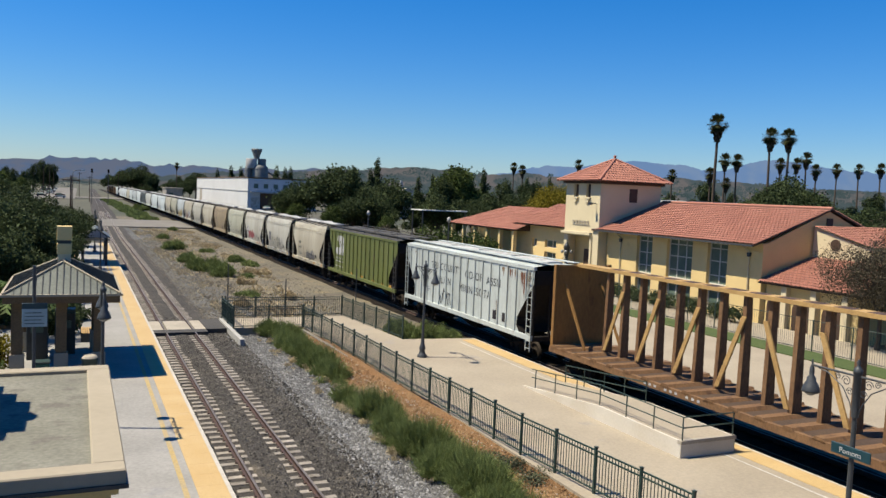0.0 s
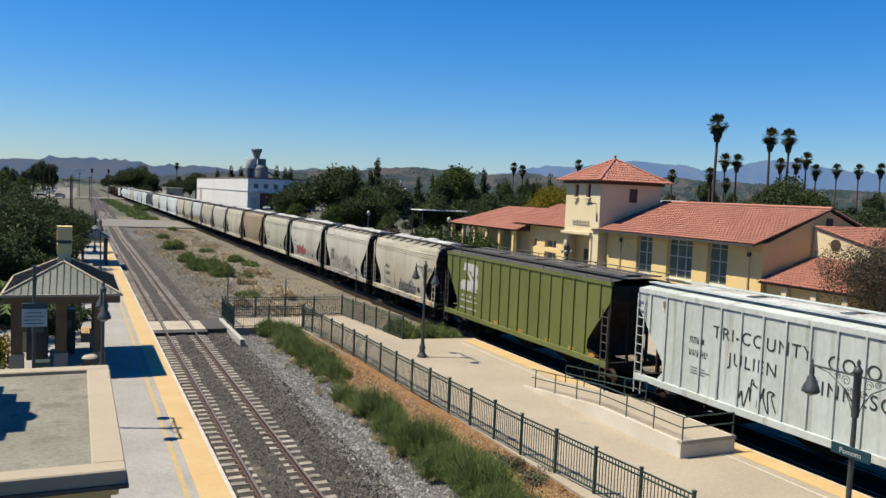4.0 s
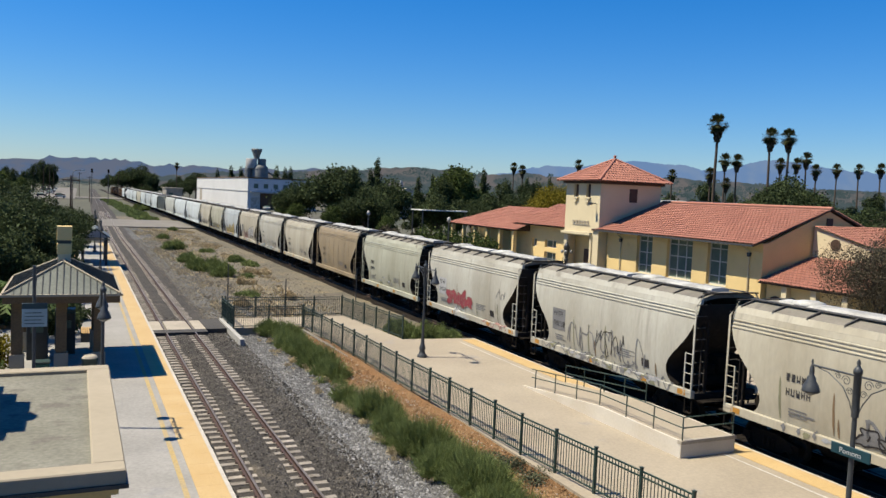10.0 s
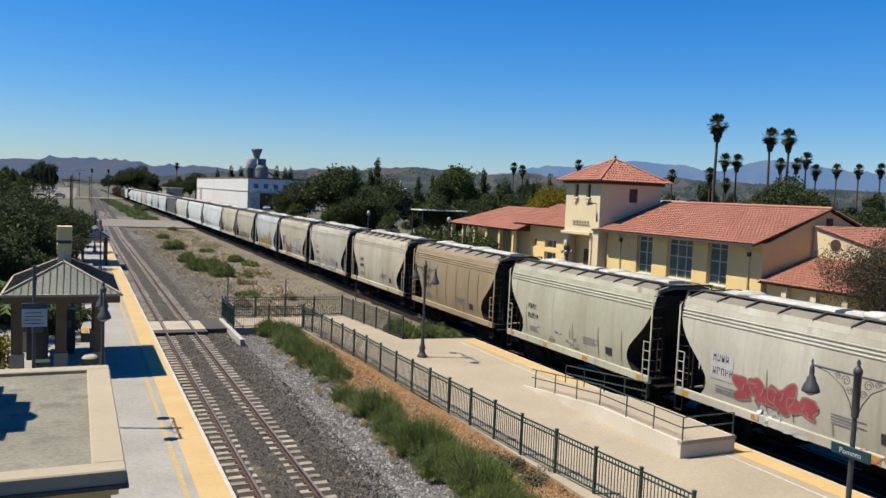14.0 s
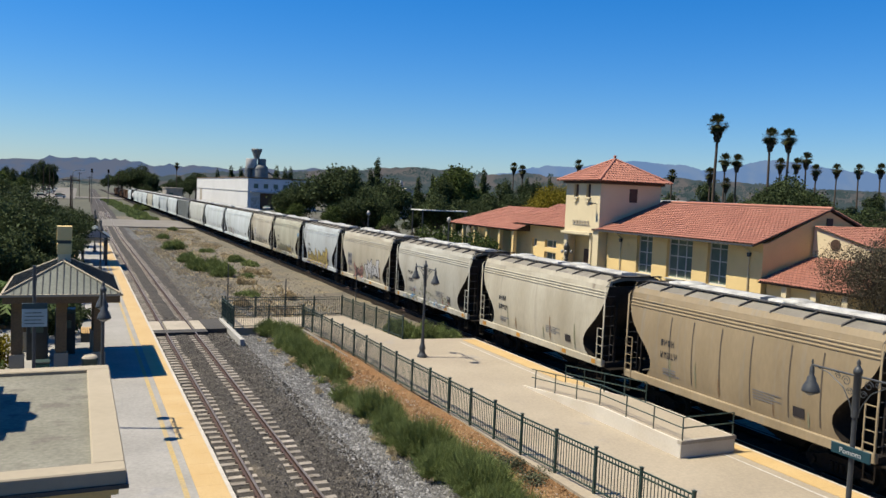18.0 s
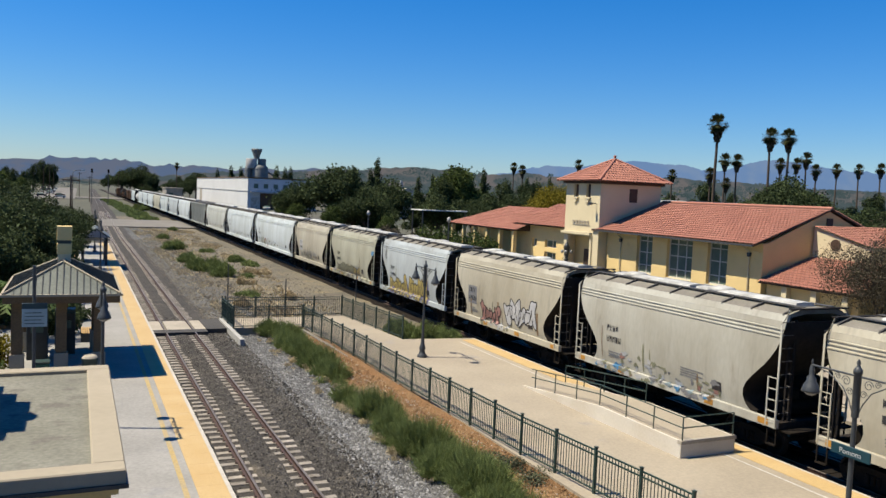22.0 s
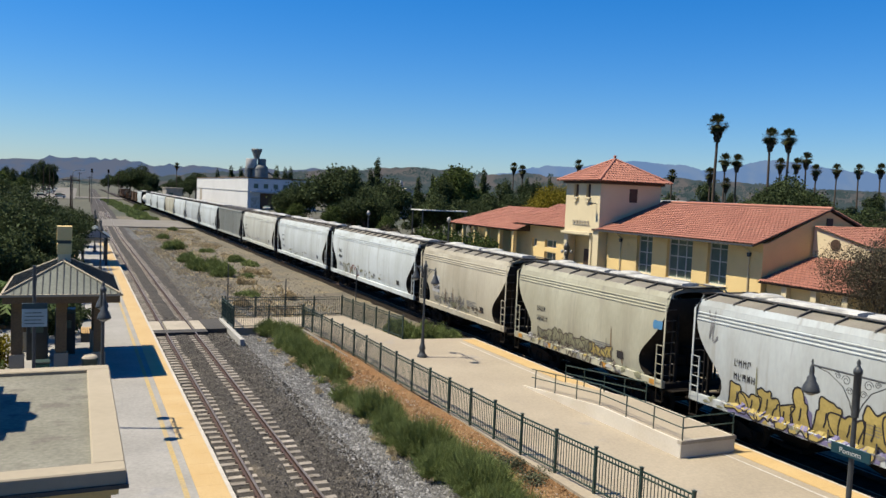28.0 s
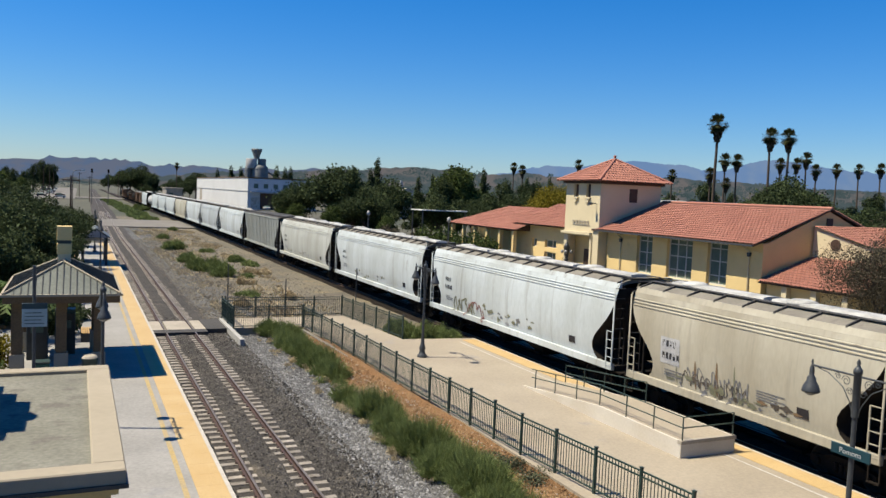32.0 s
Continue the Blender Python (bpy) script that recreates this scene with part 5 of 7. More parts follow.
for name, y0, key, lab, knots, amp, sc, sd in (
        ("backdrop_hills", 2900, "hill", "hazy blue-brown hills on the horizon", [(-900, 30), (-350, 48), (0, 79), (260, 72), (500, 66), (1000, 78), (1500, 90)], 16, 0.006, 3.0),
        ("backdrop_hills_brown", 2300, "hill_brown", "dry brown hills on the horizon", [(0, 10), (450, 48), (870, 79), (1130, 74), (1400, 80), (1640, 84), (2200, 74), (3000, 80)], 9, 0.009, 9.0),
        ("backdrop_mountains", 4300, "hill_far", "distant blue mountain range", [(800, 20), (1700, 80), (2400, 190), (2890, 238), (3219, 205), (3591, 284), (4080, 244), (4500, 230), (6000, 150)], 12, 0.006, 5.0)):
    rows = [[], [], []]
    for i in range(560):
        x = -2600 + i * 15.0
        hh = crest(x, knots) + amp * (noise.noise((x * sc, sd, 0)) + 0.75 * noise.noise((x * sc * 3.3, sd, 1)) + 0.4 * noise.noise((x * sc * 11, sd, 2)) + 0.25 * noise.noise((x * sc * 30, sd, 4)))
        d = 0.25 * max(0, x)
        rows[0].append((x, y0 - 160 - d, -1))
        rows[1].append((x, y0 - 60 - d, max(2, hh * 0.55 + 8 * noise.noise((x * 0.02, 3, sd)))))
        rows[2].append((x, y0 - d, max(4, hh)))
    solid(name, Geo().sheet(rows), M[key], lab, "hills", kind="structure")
# groves on the brown hills, glowing in a painted haze colour
hr = random.Random(31)
lobes = []
for k in range(620):
    x = hr.uniform(500, 3000)
    c = crest(x, [(0, 10), (450, 48), (870, 79), (1130, 74), (1400, 80), (1640, 84), (2200, 74), (3000, 80)])
    f = hr.random() ** 1.6
    lobes.append((x, 2300 - 0.25 * x - 62 - 95 * (1 - f) + 60 * f * f, c * (0.08 + 0.9 * f), hr.uniform(8, 26), 8, hr.uniform(4, 9)))
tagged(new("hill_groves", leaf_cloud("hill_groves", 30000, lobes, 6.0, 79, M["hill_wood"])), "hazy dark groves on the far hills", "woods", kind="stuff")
# woods and roofs of the plain, up to the hills
frng = random.Random(77)
lobes = []
for k in range(900):
    y = 230 + 1500 * frng.random() ** 1.5
    x = y * frng.uniform(-0.06, 1.5)
    if x < 34 + 0.02 * y and x > -5 and y < 900 or x < 130 and y < 480:
        continue
    r = frng.uniform(3.5, 8)
    lobes.append((x, y, frng.uniform(2, 6), r, r, frng.uniform(3, 6.5)))
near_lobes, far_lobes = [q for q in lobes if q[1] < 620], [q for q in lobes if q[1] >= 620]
tagged(new("woods", leaf_cloud("woods", 24000, near_lobes, 1.2, 78, M["leaf_dark"])), "far dark green woods across the plain", "woods", kind="stuff")
# Beyond 620 m the leaves glow in the painted haze colour.
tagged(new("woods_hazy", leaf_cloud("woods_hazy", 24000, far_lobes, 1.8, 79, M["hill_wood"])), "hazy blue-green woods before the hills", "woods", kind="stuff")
roofs = Geo()
for k in range(130):
    y = 480 + 900 * frng.random()
    x = y * frng.uniform(0.6, 1.25)
    w, d, h = frng.uniform(6, 16), frng.uniform(6, 14), frng.uniform(4, 8.5)
    roofs.box(x, x + w, y, y + d, -0.4, h)
    roofs.prism([(x - 0.5, h), (x + w + 0.5, h), (x + w / 2, h + 1.6)], "y", y - 0.5, y + d + 0.5)
tagged(solid("far_houses", roofs, M["far_wall"], "small pale houses scattered among the far trees", "houses", fix=False), kind="stuff")


# ---- platform furniture ----
def picket_fence(pts, label, height=1.2, gap=1.77, base=0.2, picket=0.12, group="railings"):
    x0, y0 = pts[0]
    f = thing("fence", (x0, y0, base), label, "fence", group)
    box = {}
    for (ax, ay), (bx, by) in zip(pts, pts[1:]):
        d = Vector((bx - ax, by - ay, 0))
        ln = d.length
        ang = math.degrees(math.atan2(d.y, d.x))
        n = max(1, round(ln / gap))
        off = Vector((ax - x0, ay - y0, 0))
        for i in range(n + 1):
            p = off + d * i / n
            if "post" not in box:
                g = Geo().box(-0.035, 0.035, -0.035, 0.035, 0, height + 0.08).box(-0.045, 0.045, -0.045, 0.045, height + 0.08, height + 0.11)
                box["post"] = part("post", g, M["green_metal"], f).data
                bpy.data.objects.remove(f.children[-1])
            part("post", box["post"], None, f, at=pose(p.x, p.y, 0, 0, 0, ang))
        for z in (0.12, height - 0.14, height):
            part("rail_bar", Geo().box(0, ln, -0.018, 0.018, z - 0.02, z + 0.02), M["green_metal"], f, at=pose(off.x, off.y, 0, 0, 0, ang))
        k = int(ln / picket)
        for i in range(k):
            p = off + d * (i + 0.5) / k
            if "picket" not in box:
                box["picket"] = Geo().box(-0.009, 0.009, -0.009, 0.009, 0.08, height).mesh("picket")
                box["picket"].materials.append(M["green_metal"])
            part("picket", box["picket"], None, f, at=pose(p.x, p.y, 0, 0, 0, ang))
    return f


picket_fence([(13.2, 14.2), (12.62, 21.2), (12.32, 31.2), (12.3, 35.0), (11.95, 45.0)], "long dark green steel picket fence along the platform")
picket_fence([(11.95, 45.2), (8.05, 45.3), (8.05, 49.2)], "dark green picket fence beside the foot crossing")
picket_fence([(8.2, 49.1), (15.45, 48.9), (16.25, 40.4)], "dark green picket fence closing the platform path")
solid("fence_kerb", Geo().prism([(13.05, 14.2), (12.46, 21.2), (12.16, 31.2), (12.14, 35.0), (11.8, 45.0), (11.98, 45.0), (12.34, 35), (12.36, 31.2), (12.66, 21.2), (13.25, 14.2)], "z", -0.4, 0.10), M["road_pale"], "rough concrete kerb under the fence", "kerb", kind="structure")

# raised boarding ramp
RA = thing("boarding_ramp", (18.4, 24, 0.2), "raised concrete boarding ramp with green steel handrails", "ramp")
part("ramp_body", Geo().prism([(-4.64, -0.01), (5.2, -0.01), (5.2, 0.02), (-0.2, 0.54), (-4.64, 0.54)], "x", -1.08, 1.15), M["ramp_wall"], RA, "stained pale concrete ramp")
part("ramp_top", Geo().prism([(-4.46, 0.53), (-4.46, 0.545), (-0.2, 0.545), (5.18, 0.026), (5.18, 0.01)], "x", -0.98, 1.08), M["plat"], RA, "tan ramp surface")
part("ramp_edge", Geo().box(-1.1, 1.17, -4.68, -4.5, 0.45, 0.56), M["concrete"], RA)


def handrail(owner, pts, posts, h=0.76):
    """pts: top line, at the feet; posts: where along y the posts stand."""
    for dz in (h, h * 0.55):
        part("rail_bar", Geo().tube([(x, y, z + dz) for x, y, z in pts], 0.022, 6), M["green_metal"], owner)
    for x, y, z in posts:
        part("post", Geo().tube([(x, y, z - 0.05), (x, y, z + h)], 0.022, 6), M["green_metal"], owner)


def ramp_z(y):
    return 0.54 if y < -0.2 else 0.54 - 0.52 * min(1.0, (y + 0.2) / 5.4)


ys = [4.3, 2.8, 1.3, -0.2, -1.75, -3.2, -4.6]
handrail(RA, [(-1.0, y, ramp_z(y)) for y in (4.6, -0.2, -4.6)], [(-1.0, y, ramp_z(y)) for y in ys])
handrail(RA, [(-1.0, -4.6, 0.54), (1.08, -4.6, 0.54)], [(1.08, -4.6, 0.54)])
handrail(RA, [(1.0, y, ramp_z(y)) for y in (5.1, -0.3)], [(1.0, y, ramp_z(y)) for y in (5.1, 3.7, 2.3, 1.0, -0.3)])


def street_lamp(x, y, z, sign=False):
    la = thing("street_lamp", (x, y, z), "old-style grey steel lamp post with two bell lamps", "street lamp", "platform lamps")
    part("base", Geo().lathe([(0.24, 0), (0.24, 0.10), (0.17, 0.16), (0.13, 0.3), (0.16, 0.42), (0.15, 0.5), (0.10, 0.62), (0.075, 0.95)], n=14), M["lamp_metal"], la)
    part("post", Geo().tube([(0, 0, 0.9), (0, 0, 4.35)], 0.062, 10, 0.05), M["lamp_metal"], la)
    part("post_sleeve", Geo().lathe([(0.085, 3.45), (0.085, 4.4), (0.1, 4.42), (0.1, 4.5), (0.06, 4.55), (0.03, 4.6), (0.05, 4.66), (0.01, 4.74)], n=10), M["lamp_metal"], la)
    for s in (-1, 1):
        arm = Geo().tube([(0, s * 0.05, 4.36), (0, s * 1.2, 4.36)], 0.025, 6)
        part("arm", arm, M["lamp_metal"], la)
        sc = Geo().tube([(0, s * 0.07, 3.5), (0, s * 0.16, 3.75), (0, s * 0.36, 4.05), (0, s * 0.75, 4.28), (0, s * 1.05, 4.34)], 0.014, 5)
        for cy, cz, r in ((0.28, 4.2, 0.12), (0.17, 3.98, 0.09), (0.5, 4.26, 0.075)):
            sc.tube([(0, s * (cy + r * (1 - k / 26) * math.cos(k * 0.5)), cz + r * (1 - k / 26) * math.sin(k * 0.5)) for k in range(20)], 0.010, 4)
        part("scroll_bracket", sc, M["lamp_metal"], la, "curled iron bracket")
        hd = part("lamp_head", Geo().lathe([(0.012, 4.5), (0.03, 4.44), (0.018, 4.38), (0.05, 4.30), (0.06, 4.2), (0.055, 4.12), (0.10, 4.06), (0.11, 3.98), (0.17, 3.88), (0.205, 3.77), (0.205, 3.73), (0.18, 3.74)], (0, s * 1.2, 0), 16), M["lamp_metal"], la, "bell-shaped grey lamp hood")
        part("globe", Geo().lathe([(0.165, 3.75), (0.13, 3.69), (0.06, 3.65), (0.01, 3.64)], (0, s * 1.2, 0), 12), M["lamp_glass"], hd)
    if sign:
        sg = part("name_board", Geo().box(-0.11, -0.07, -0.53, 0.46, 2.56, 2.80, 0.01), M["sign_blue"], la, "dark blue-green station name board")
        tx = bpy.data.curves.new("name", "FONT")
        tx.body, tx.size, tx.align_x, tx.align_y, tx.extrude = "Pomona", 0.17, "CENTER", "CENTER", 0.002
        ob = new("name_text", tx)
        dg = bpy.context.evaluated_depsgraph_get()
        me = bpy.data.meshes.new_from_object(ob.evaluated_get(dg))
        bpy.data.objects.remove(ob)
        me.materials.clear()
        me.materials.append(M["sign_white"])
        part("name_text", me, None, sg, "white lettering", Matrix.Translation((-0.113, -0.04, 2.665)) @ pose(0, 0, 0, 90, 0, -90))
    return la


street_lamp(15.44, 35.72, 0.2)
street_lamp(15.62, 12.05, 0.2, True)
street_lamp(0.81, 27.6, 0.2)
street_lamp(1.9, 74.0, 0.2)
street_lamp(1.9, 97.0, 0.2)

# ---- left platform: canopies and furniture ----
FR = thing("shelter", (-1.593, 14.657, 0.2), "flat-roofed tan concrete shelter with a stepped cornice", "shelter")
part("roof_slab", Geo().box(-2.4, 1.84, -3.1, 3.1, 3.87, 4.02), M["roof_grey"], FR, "stained grey flat roof")
for x0, x1, y0, y1 in ((-2.63, 2.246, -3.346, -2.98), (-2.63, 2.246, 2.98, 3.346), (1.82, 2.246, -2.98, 2.98), (-2.63, -2.23, -2.98, 2.98)):
    part("roof_rim", Geo().box(x0, x1, y0, y1, 3.9, 4.1, 0.02), M["shelter_trim"], FR, "pale tan parapet rim")
part("drip_edge", Geo().box(-2.66, 2.275, -3.375, 3.375, 3.84, 3.896), M["lamp_metal"], FR, "dark metal drip edge")
for i in range(5):
    e = 0.09 + 0.095 * i
    part("cornice_step", Geo().box(-2.63 + e, 2.246 - e, -3.346 + e, 3.346 - e, 3.836 - 0.11 * (i + 1), 3.836 - 0.11 * i), M["stucco"], FR)
for x in (-1.75, 1.35):
    for y in (-2.4, 2.4):
        part("column", Geo().box(x - 0.18, x + 0.18, y - 0.18, y + 0.18, -0.02, 3.28), M["stucco"], FR)

KI = thing("ticket_canopy", (-0.45, 38.4, 0.2), "open canopy with a grey standing-seam hip roof and tan cupola", "canopy")
kx, ky, ke, kr = 2.12, 3.3, 3.33, 4.45
part("fascia", Geo().box(-kx, kx, -ky, ky, ke - 0.34, ke - 0.02), M["brown_trim"], KI, "brown timber fascia")
part("gutter", Geo().box(-kx - 0.1, kx + 0.1, -ky - 0.1, ky + 0.1, ke - 0.06, ke + 0.03), M["shelter_trim"], KI, "pale tan gutter")
rid = ky - kx
roofpts = [(-kx, -ky, ke + 0.03), (kx, -ky, ke + 0.03), (kx, ky, ke + 0.03), (-kx, ky, ke + 0.03), (0, -rid, kr), (0, rid, kr)]
part("roof", Geo().add(roofpts, [(0, 1, 4), (1, 2, 5, 4), (2, 3, 5), (3, 0, 4, 5), (3, 2, 1, 0)]), M["metal_roof"], KI, "grey-green metal roof")
for i in range(17):
    x = -kx + 2 * kx * (i + 0.5) / 17
    f = 1 - abs(x) / kx
    part("seam", Geo().tube([(x, -ky, ke + 0.045), (x, -ky + (ky - rid) * f, ke + 0.045 + (kr - ke) * f)], 0.022, 4), M["trim_dark"], KI)
for i in range(24):
    y = -ky + 2 * ky * (i + 0.5) / 24
    f = min(1.0, (ky - abs(y)) / (ky - rid))
    for s in (-1, 1):
        part("seam", Geo().tube([(s * kx, y, ke + 0.045), (s * kx * (1 - f), y, ke + 0.045 + (kr - ke) * f)], 0.022, 4), M["trim_dark"], KI)
for cx, cy, ry in ((-kx, -ky, -rid), (kx, -ky, -rid), (kx, ky, rid), (-kx, ky, rid)):
    part("hip_cap", Geo().tube([(cx, cy, ke + 0.06), (0, ry, kr + 0.03)], 0.05, 6), M["shelter_trim"], KI)
part("ridge_cap", Geo().tube([(0, -rid, kr + 0.03), (0, rid, kr + 0.03)], 0.06, 6), M["trim_dark"], KI)
for z0, z1, w, key in ((4.3, 4.7, 0.25, "stucco_pale"), (4.7, 5.15, 0.29, "stucco"), (5.15, 5.3, 0.26, "trim_dark"), (5.3, 5.9, 0.30, "stucco")):
    part("cupola_block", Geo().box(-w, w, -w, w, z0, z1, 0.015), M[key], KI, "tan cupola" if key != "trim_dark" else "dark cupola band")
for x in (-1.65, -0.05, 1.35):
    for y in (-2.6, 2.6):
        part("column", Geo().box(x - 0.2, x + 0.2, y - 0.2, y + 0.2, -0.02, ke - 0.34), M["brown_trim"], KI, "brown-tan square pillar")
        part("column_base", Geo().box(x - 0.26, x + 0.26, y - 0.26, y + 0.26, -0.02, 0.9), M["shelter_trim"], KI)

for x, y in ((-0.4, 40.2), (-1.5, 39.2)):
    tm = thing("ticket_machine", (x, y, 0.2), "dark grey ticket machine under the canopy", "ticket machine")
    part("cabinet", Geo().box(-0.42, 0.42, -0.35, 0.35, 0, 1.85, 0.03), M["trim_dark"], tm)
    part("screen", Geo().box(-0.25, 0.25, -0.365, -0.348, 1.2, 1.55), M["glass_pane"], tm, "dark glass screen")
    part("header", Geo().box(-0.42, 0.42, -0.37, 0.35, 1.86, 2.05, 0.02), M["sign_blue"], tm)
SG = thing("information_sign", (-1.25, 30.0, 0.2), "pale blue information sign on a grey pole", "sign")
part("pole", Geo().tube([(0, 0, 0), (0, 0, 5.0)], 0.06, 8), M["lamp_metal"], SG)
part("panel", Geo().box(-0.36, 0.40, -0.09, -0.05, 2.95, 3.55, 0.01), M["sign_pale"], SG, "pale grey-blue panel")
part("panel_header", Geo().box(-0.36, 0.40, -0.093, -0.052, 3.56, 3.75, 0.01), M["sign_blue"], SG, "blue header bar")
for k in range(4):
    part("text_bar", Geo().box(-0.28, 0.3 - 0.08 * (k % 2), -0.098, -0.089, 3.05 + 0.12 * k, 3.075 + 0.12 * k), M["sign_blue"], SG)
BN1 = thing("litter_bin", (0.55, 34.3, 0.2), "dark green round litter bin", "bin")
part("body", Geo().lathe([(0.27, 0), (0.29, 0.85), (0.31, 0.87), (0.31, 0.93)], n=18), M["green_metal"], BN1)
part("lid", Geo().lathe([(0.3, 0.93), (0.26, 1.0), (0.12, 1.06), (0.1, 1.0)], n=18), M["concrete"], BN1, "pale ring lid")
BN2 = thing("litter_bin", (-1.1, 33.4, 0.2), "green plastic litter bin beside the pillar", "bin")
part("body", Geo().box(-0.25, 0.25, -0.25, 0.25, 0, 1.0, 0.03), M["bin_green"], BN2)
part("lid", Geo().box(-0.27, 0.27, -0.27, 0.27, 1.0, 1.08, 0.02), M["green_metal"], BN2)
FB = thing("bench", (0.5, 43.5, 0.2), "tan slatted bench with iron ends", "bench")
for k in range(5):
    part("slat", Geo().box(-0.22 + 0.1 * k, -0.14 + 0.1 * k, -0.9, 0.9, 0.43, 0.46), M["beam_yellow"], FB)
for y in (-0.8, 0.8):
    part("leg", Geo().box(-0.24, 0.26, y - 0.03, y + 0.03, 0, 0.43), M["lamp_metal"], FB)
# far canopy, like the first, with a mast beside it
FC = thing("canopy_far", (1.7, 84.0, 0.2), "far platform canopy with a pale pitched roof", "canopy")
part("roof", Geo().prism([(-1.6, 2.6), (1.3, 2.6), (0, 3.5)], "y", -3.0, 3.0), M["metal_roof"], FC)
part("gable", Geo().prism([(-1.3, 2.62), (1.0, 2.62), (0, 3.35)], "y", -3.05, -3.0), M["white_paint"], FC, "white trussed gable")
for x in (-1.1, 0.9):
    for y in (-2.5, 2.5):
        part("post", Geo().box(x - 0.1, x + 0.1, y - 0.1, y + 0.1, -0.02, 2.6), M["lamp_metal"], FC)
part("crossbeam", Geo().box(-1.5, 1.2, -2.6, -2.4, 2.3, 2.5), M["white_paint"], FC)

# tie pieces of the old track: the nearest singly, the rest joined
tie_mesh = Geo().box(-1.28, 1.28, -0.115, 0.115, -0.40, -0.163, 0.012).mesh("tie")
tie_mesh.materials.append(M["tie"])
trng = random.Random(11)
far_ties = Geo()
for k in range(400):
    y = 27.41 - 0.565 * 30 + 0.565 * k
    if 45.6 < y < 49.6:
        continue
    dx, a = trng.uniform(-0.06, 0.06), trng.uniform(-0.8, 0.8)
    if k < 290:
        part("tie", tie_mesh, None, old_track, at=pose(5.31 + veer(y) + dx, y, trng.uniform(-0.012, 0.004), 0, trng.uniform(-0.4, 0.4), a))
    else:
        far_ties.box(5.31 + veer(y) - 1.28, 5.31 + veer(y) + 1.28, y - 0.115, y + 0.115, -0.4, -0.163)
tagged(part("tie_rest", far_ties, M["tie"], old_track), kind="stuff")
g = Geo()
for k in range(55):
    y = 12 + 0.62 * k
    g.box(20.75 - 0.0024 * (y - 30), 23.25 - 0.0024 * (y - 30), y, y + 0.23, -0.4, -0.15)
# These ties get the underframe black in place of the train's shade.
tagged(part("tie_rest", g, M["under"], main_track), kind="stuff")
plates = Geo()
for k in range(110):
    y = 27.41 - 0.565 * 30 + 0.565 * k
    for sx in (-0.755, 0.755):
        for d in (-0.1, 0.1):
            plates.box(5.31 + sx + d - 0.035, 5.31 + sx + d + 0.035, y - 0.05, y + 0.05, -0.17, -0.13)
tagged(part("rail_clip", plates, M["rail"], old_track), kind="stuff")
solid("ground_gauge_ballast", strip(4.93, 5.70, -0.150, YS[:150], wob=0.12, drop=0.25), M["gravel_dark"], "ballast heaped between the rails", "ballast", kind="structure")


# ---- loose stones and weeds ----
def stones(name, count, zone, lo, hi, key, seed, label, base):
    rng = np.random.RandomState(seed)
    v, f = [], []
    for i in range(count):
        x, y = zone(rng)
        z = base(x) if callable(base) else base
        s = lo + (hi - lo) * rng.rand() ** 2.5
        a = rng.rand() * 6.28
        c, d = math.cos(a) * s, math.sin(a) * s
        h = s * (0.5 + 0.5 * rng.rand())
        n = len(v)
        e = 0.6 + 0.4 * rng.rand()
        v += [(x + c, y + d, z), (x - d * e, y + c * e, z), (x - c, y - d, z), (x + d * e, y - c * e, z), (x + c * 0.3, y + d * 0.5, z + h), (x - c * 0.5, y - d * 0.3, z + h * 0.8)]
        f += [(n, n + 1, n + 4), (n + 1, n + 5, n + 4), (n + 1, n + 2, n + 5), (n + 2, n + 3, n + 5), (n + 3, n + 4, n + 5), (n + 3, n, n + 4)]
    me = bpy.data.meshes.new(name)
    me.from_pydata(v, [], f)
    me.materials.append(M[key])
    return tagged(new(name, me), label, "stones", kind="stuff")


stones("gravel_stones", 34000, lambda r: (r.uniform(7.7, 10.6), 12 + 42 * r.rand() ** 1.4), 0.02, 0.075, "stone", 2, "loose pale grey gravel stones", -0.225)
stones("shoulder_stones", 15000, lambda r: (r.choice([r.uniform(7.1, 10.2), r.uniform(7.3, 12.5)]), 49 + 75 * r.rand() ** 1.5), 0.035, 0.12, "stone_tan", 22, "loose grey gravel along the yard", -0.24)
stones("ballast_stones", 16000, lambda r: (r.choice([r.uniform(3.85, 4.02), r.uniform(6.62, 8.2), r.uniform(6.62, 8.2), r.uniform(6.62, 8.2)]), 12 + 36 * r.rand() ** 1.3), 0.022, 0.07, "stone_dark", 3, "loose dark ballast stones", -0.2)
stones("gauge_stones", 9000, lambda r: (r.uniform(4.98, 5.66), 12 + 40 * r.rand() ** 1.3), 0.022, 0.065, "stone_dark", 6, "loose dark stones between the rails", -0.158)
stones("tie_stones", 9000, lambda r: (r.uniform(3.9, 6.7), 12 + 40 * r.rand() ** 1.3), 0.015, 0.045, "stone_dark", 16, "small dark stones among the ties", -0.2)
stones("yard_stones", 7000, lambda r: (r.uniform(9, 19), 50 + 100 * r.rand() ** 1.2), 0.03, 0.11, "stone_tan", 4, "scattered stones on the dirt", -0.3)
def mulch_top(x):
    return -0.12 + 0.085 * (x - 10.25) if x < 11.3 else -0.03 + 0.138 * (x - 11.3)


stones("mulch_chips", 12000, lambda r: (r.uniform(10.5, 12.5), 13 + 31 * r.rand()), 0.02, 0.06, "mulch", 5, "loose bark chips", mulch_top)
stones("mulch_pebbles", 2000, lambda r: (r.uniform(11.0, 12.4), 13 + 31 * r.rand()), 0.015, 0.04, "concrete_white", 26, "small pale pebbles on the mulch", mulch_top)


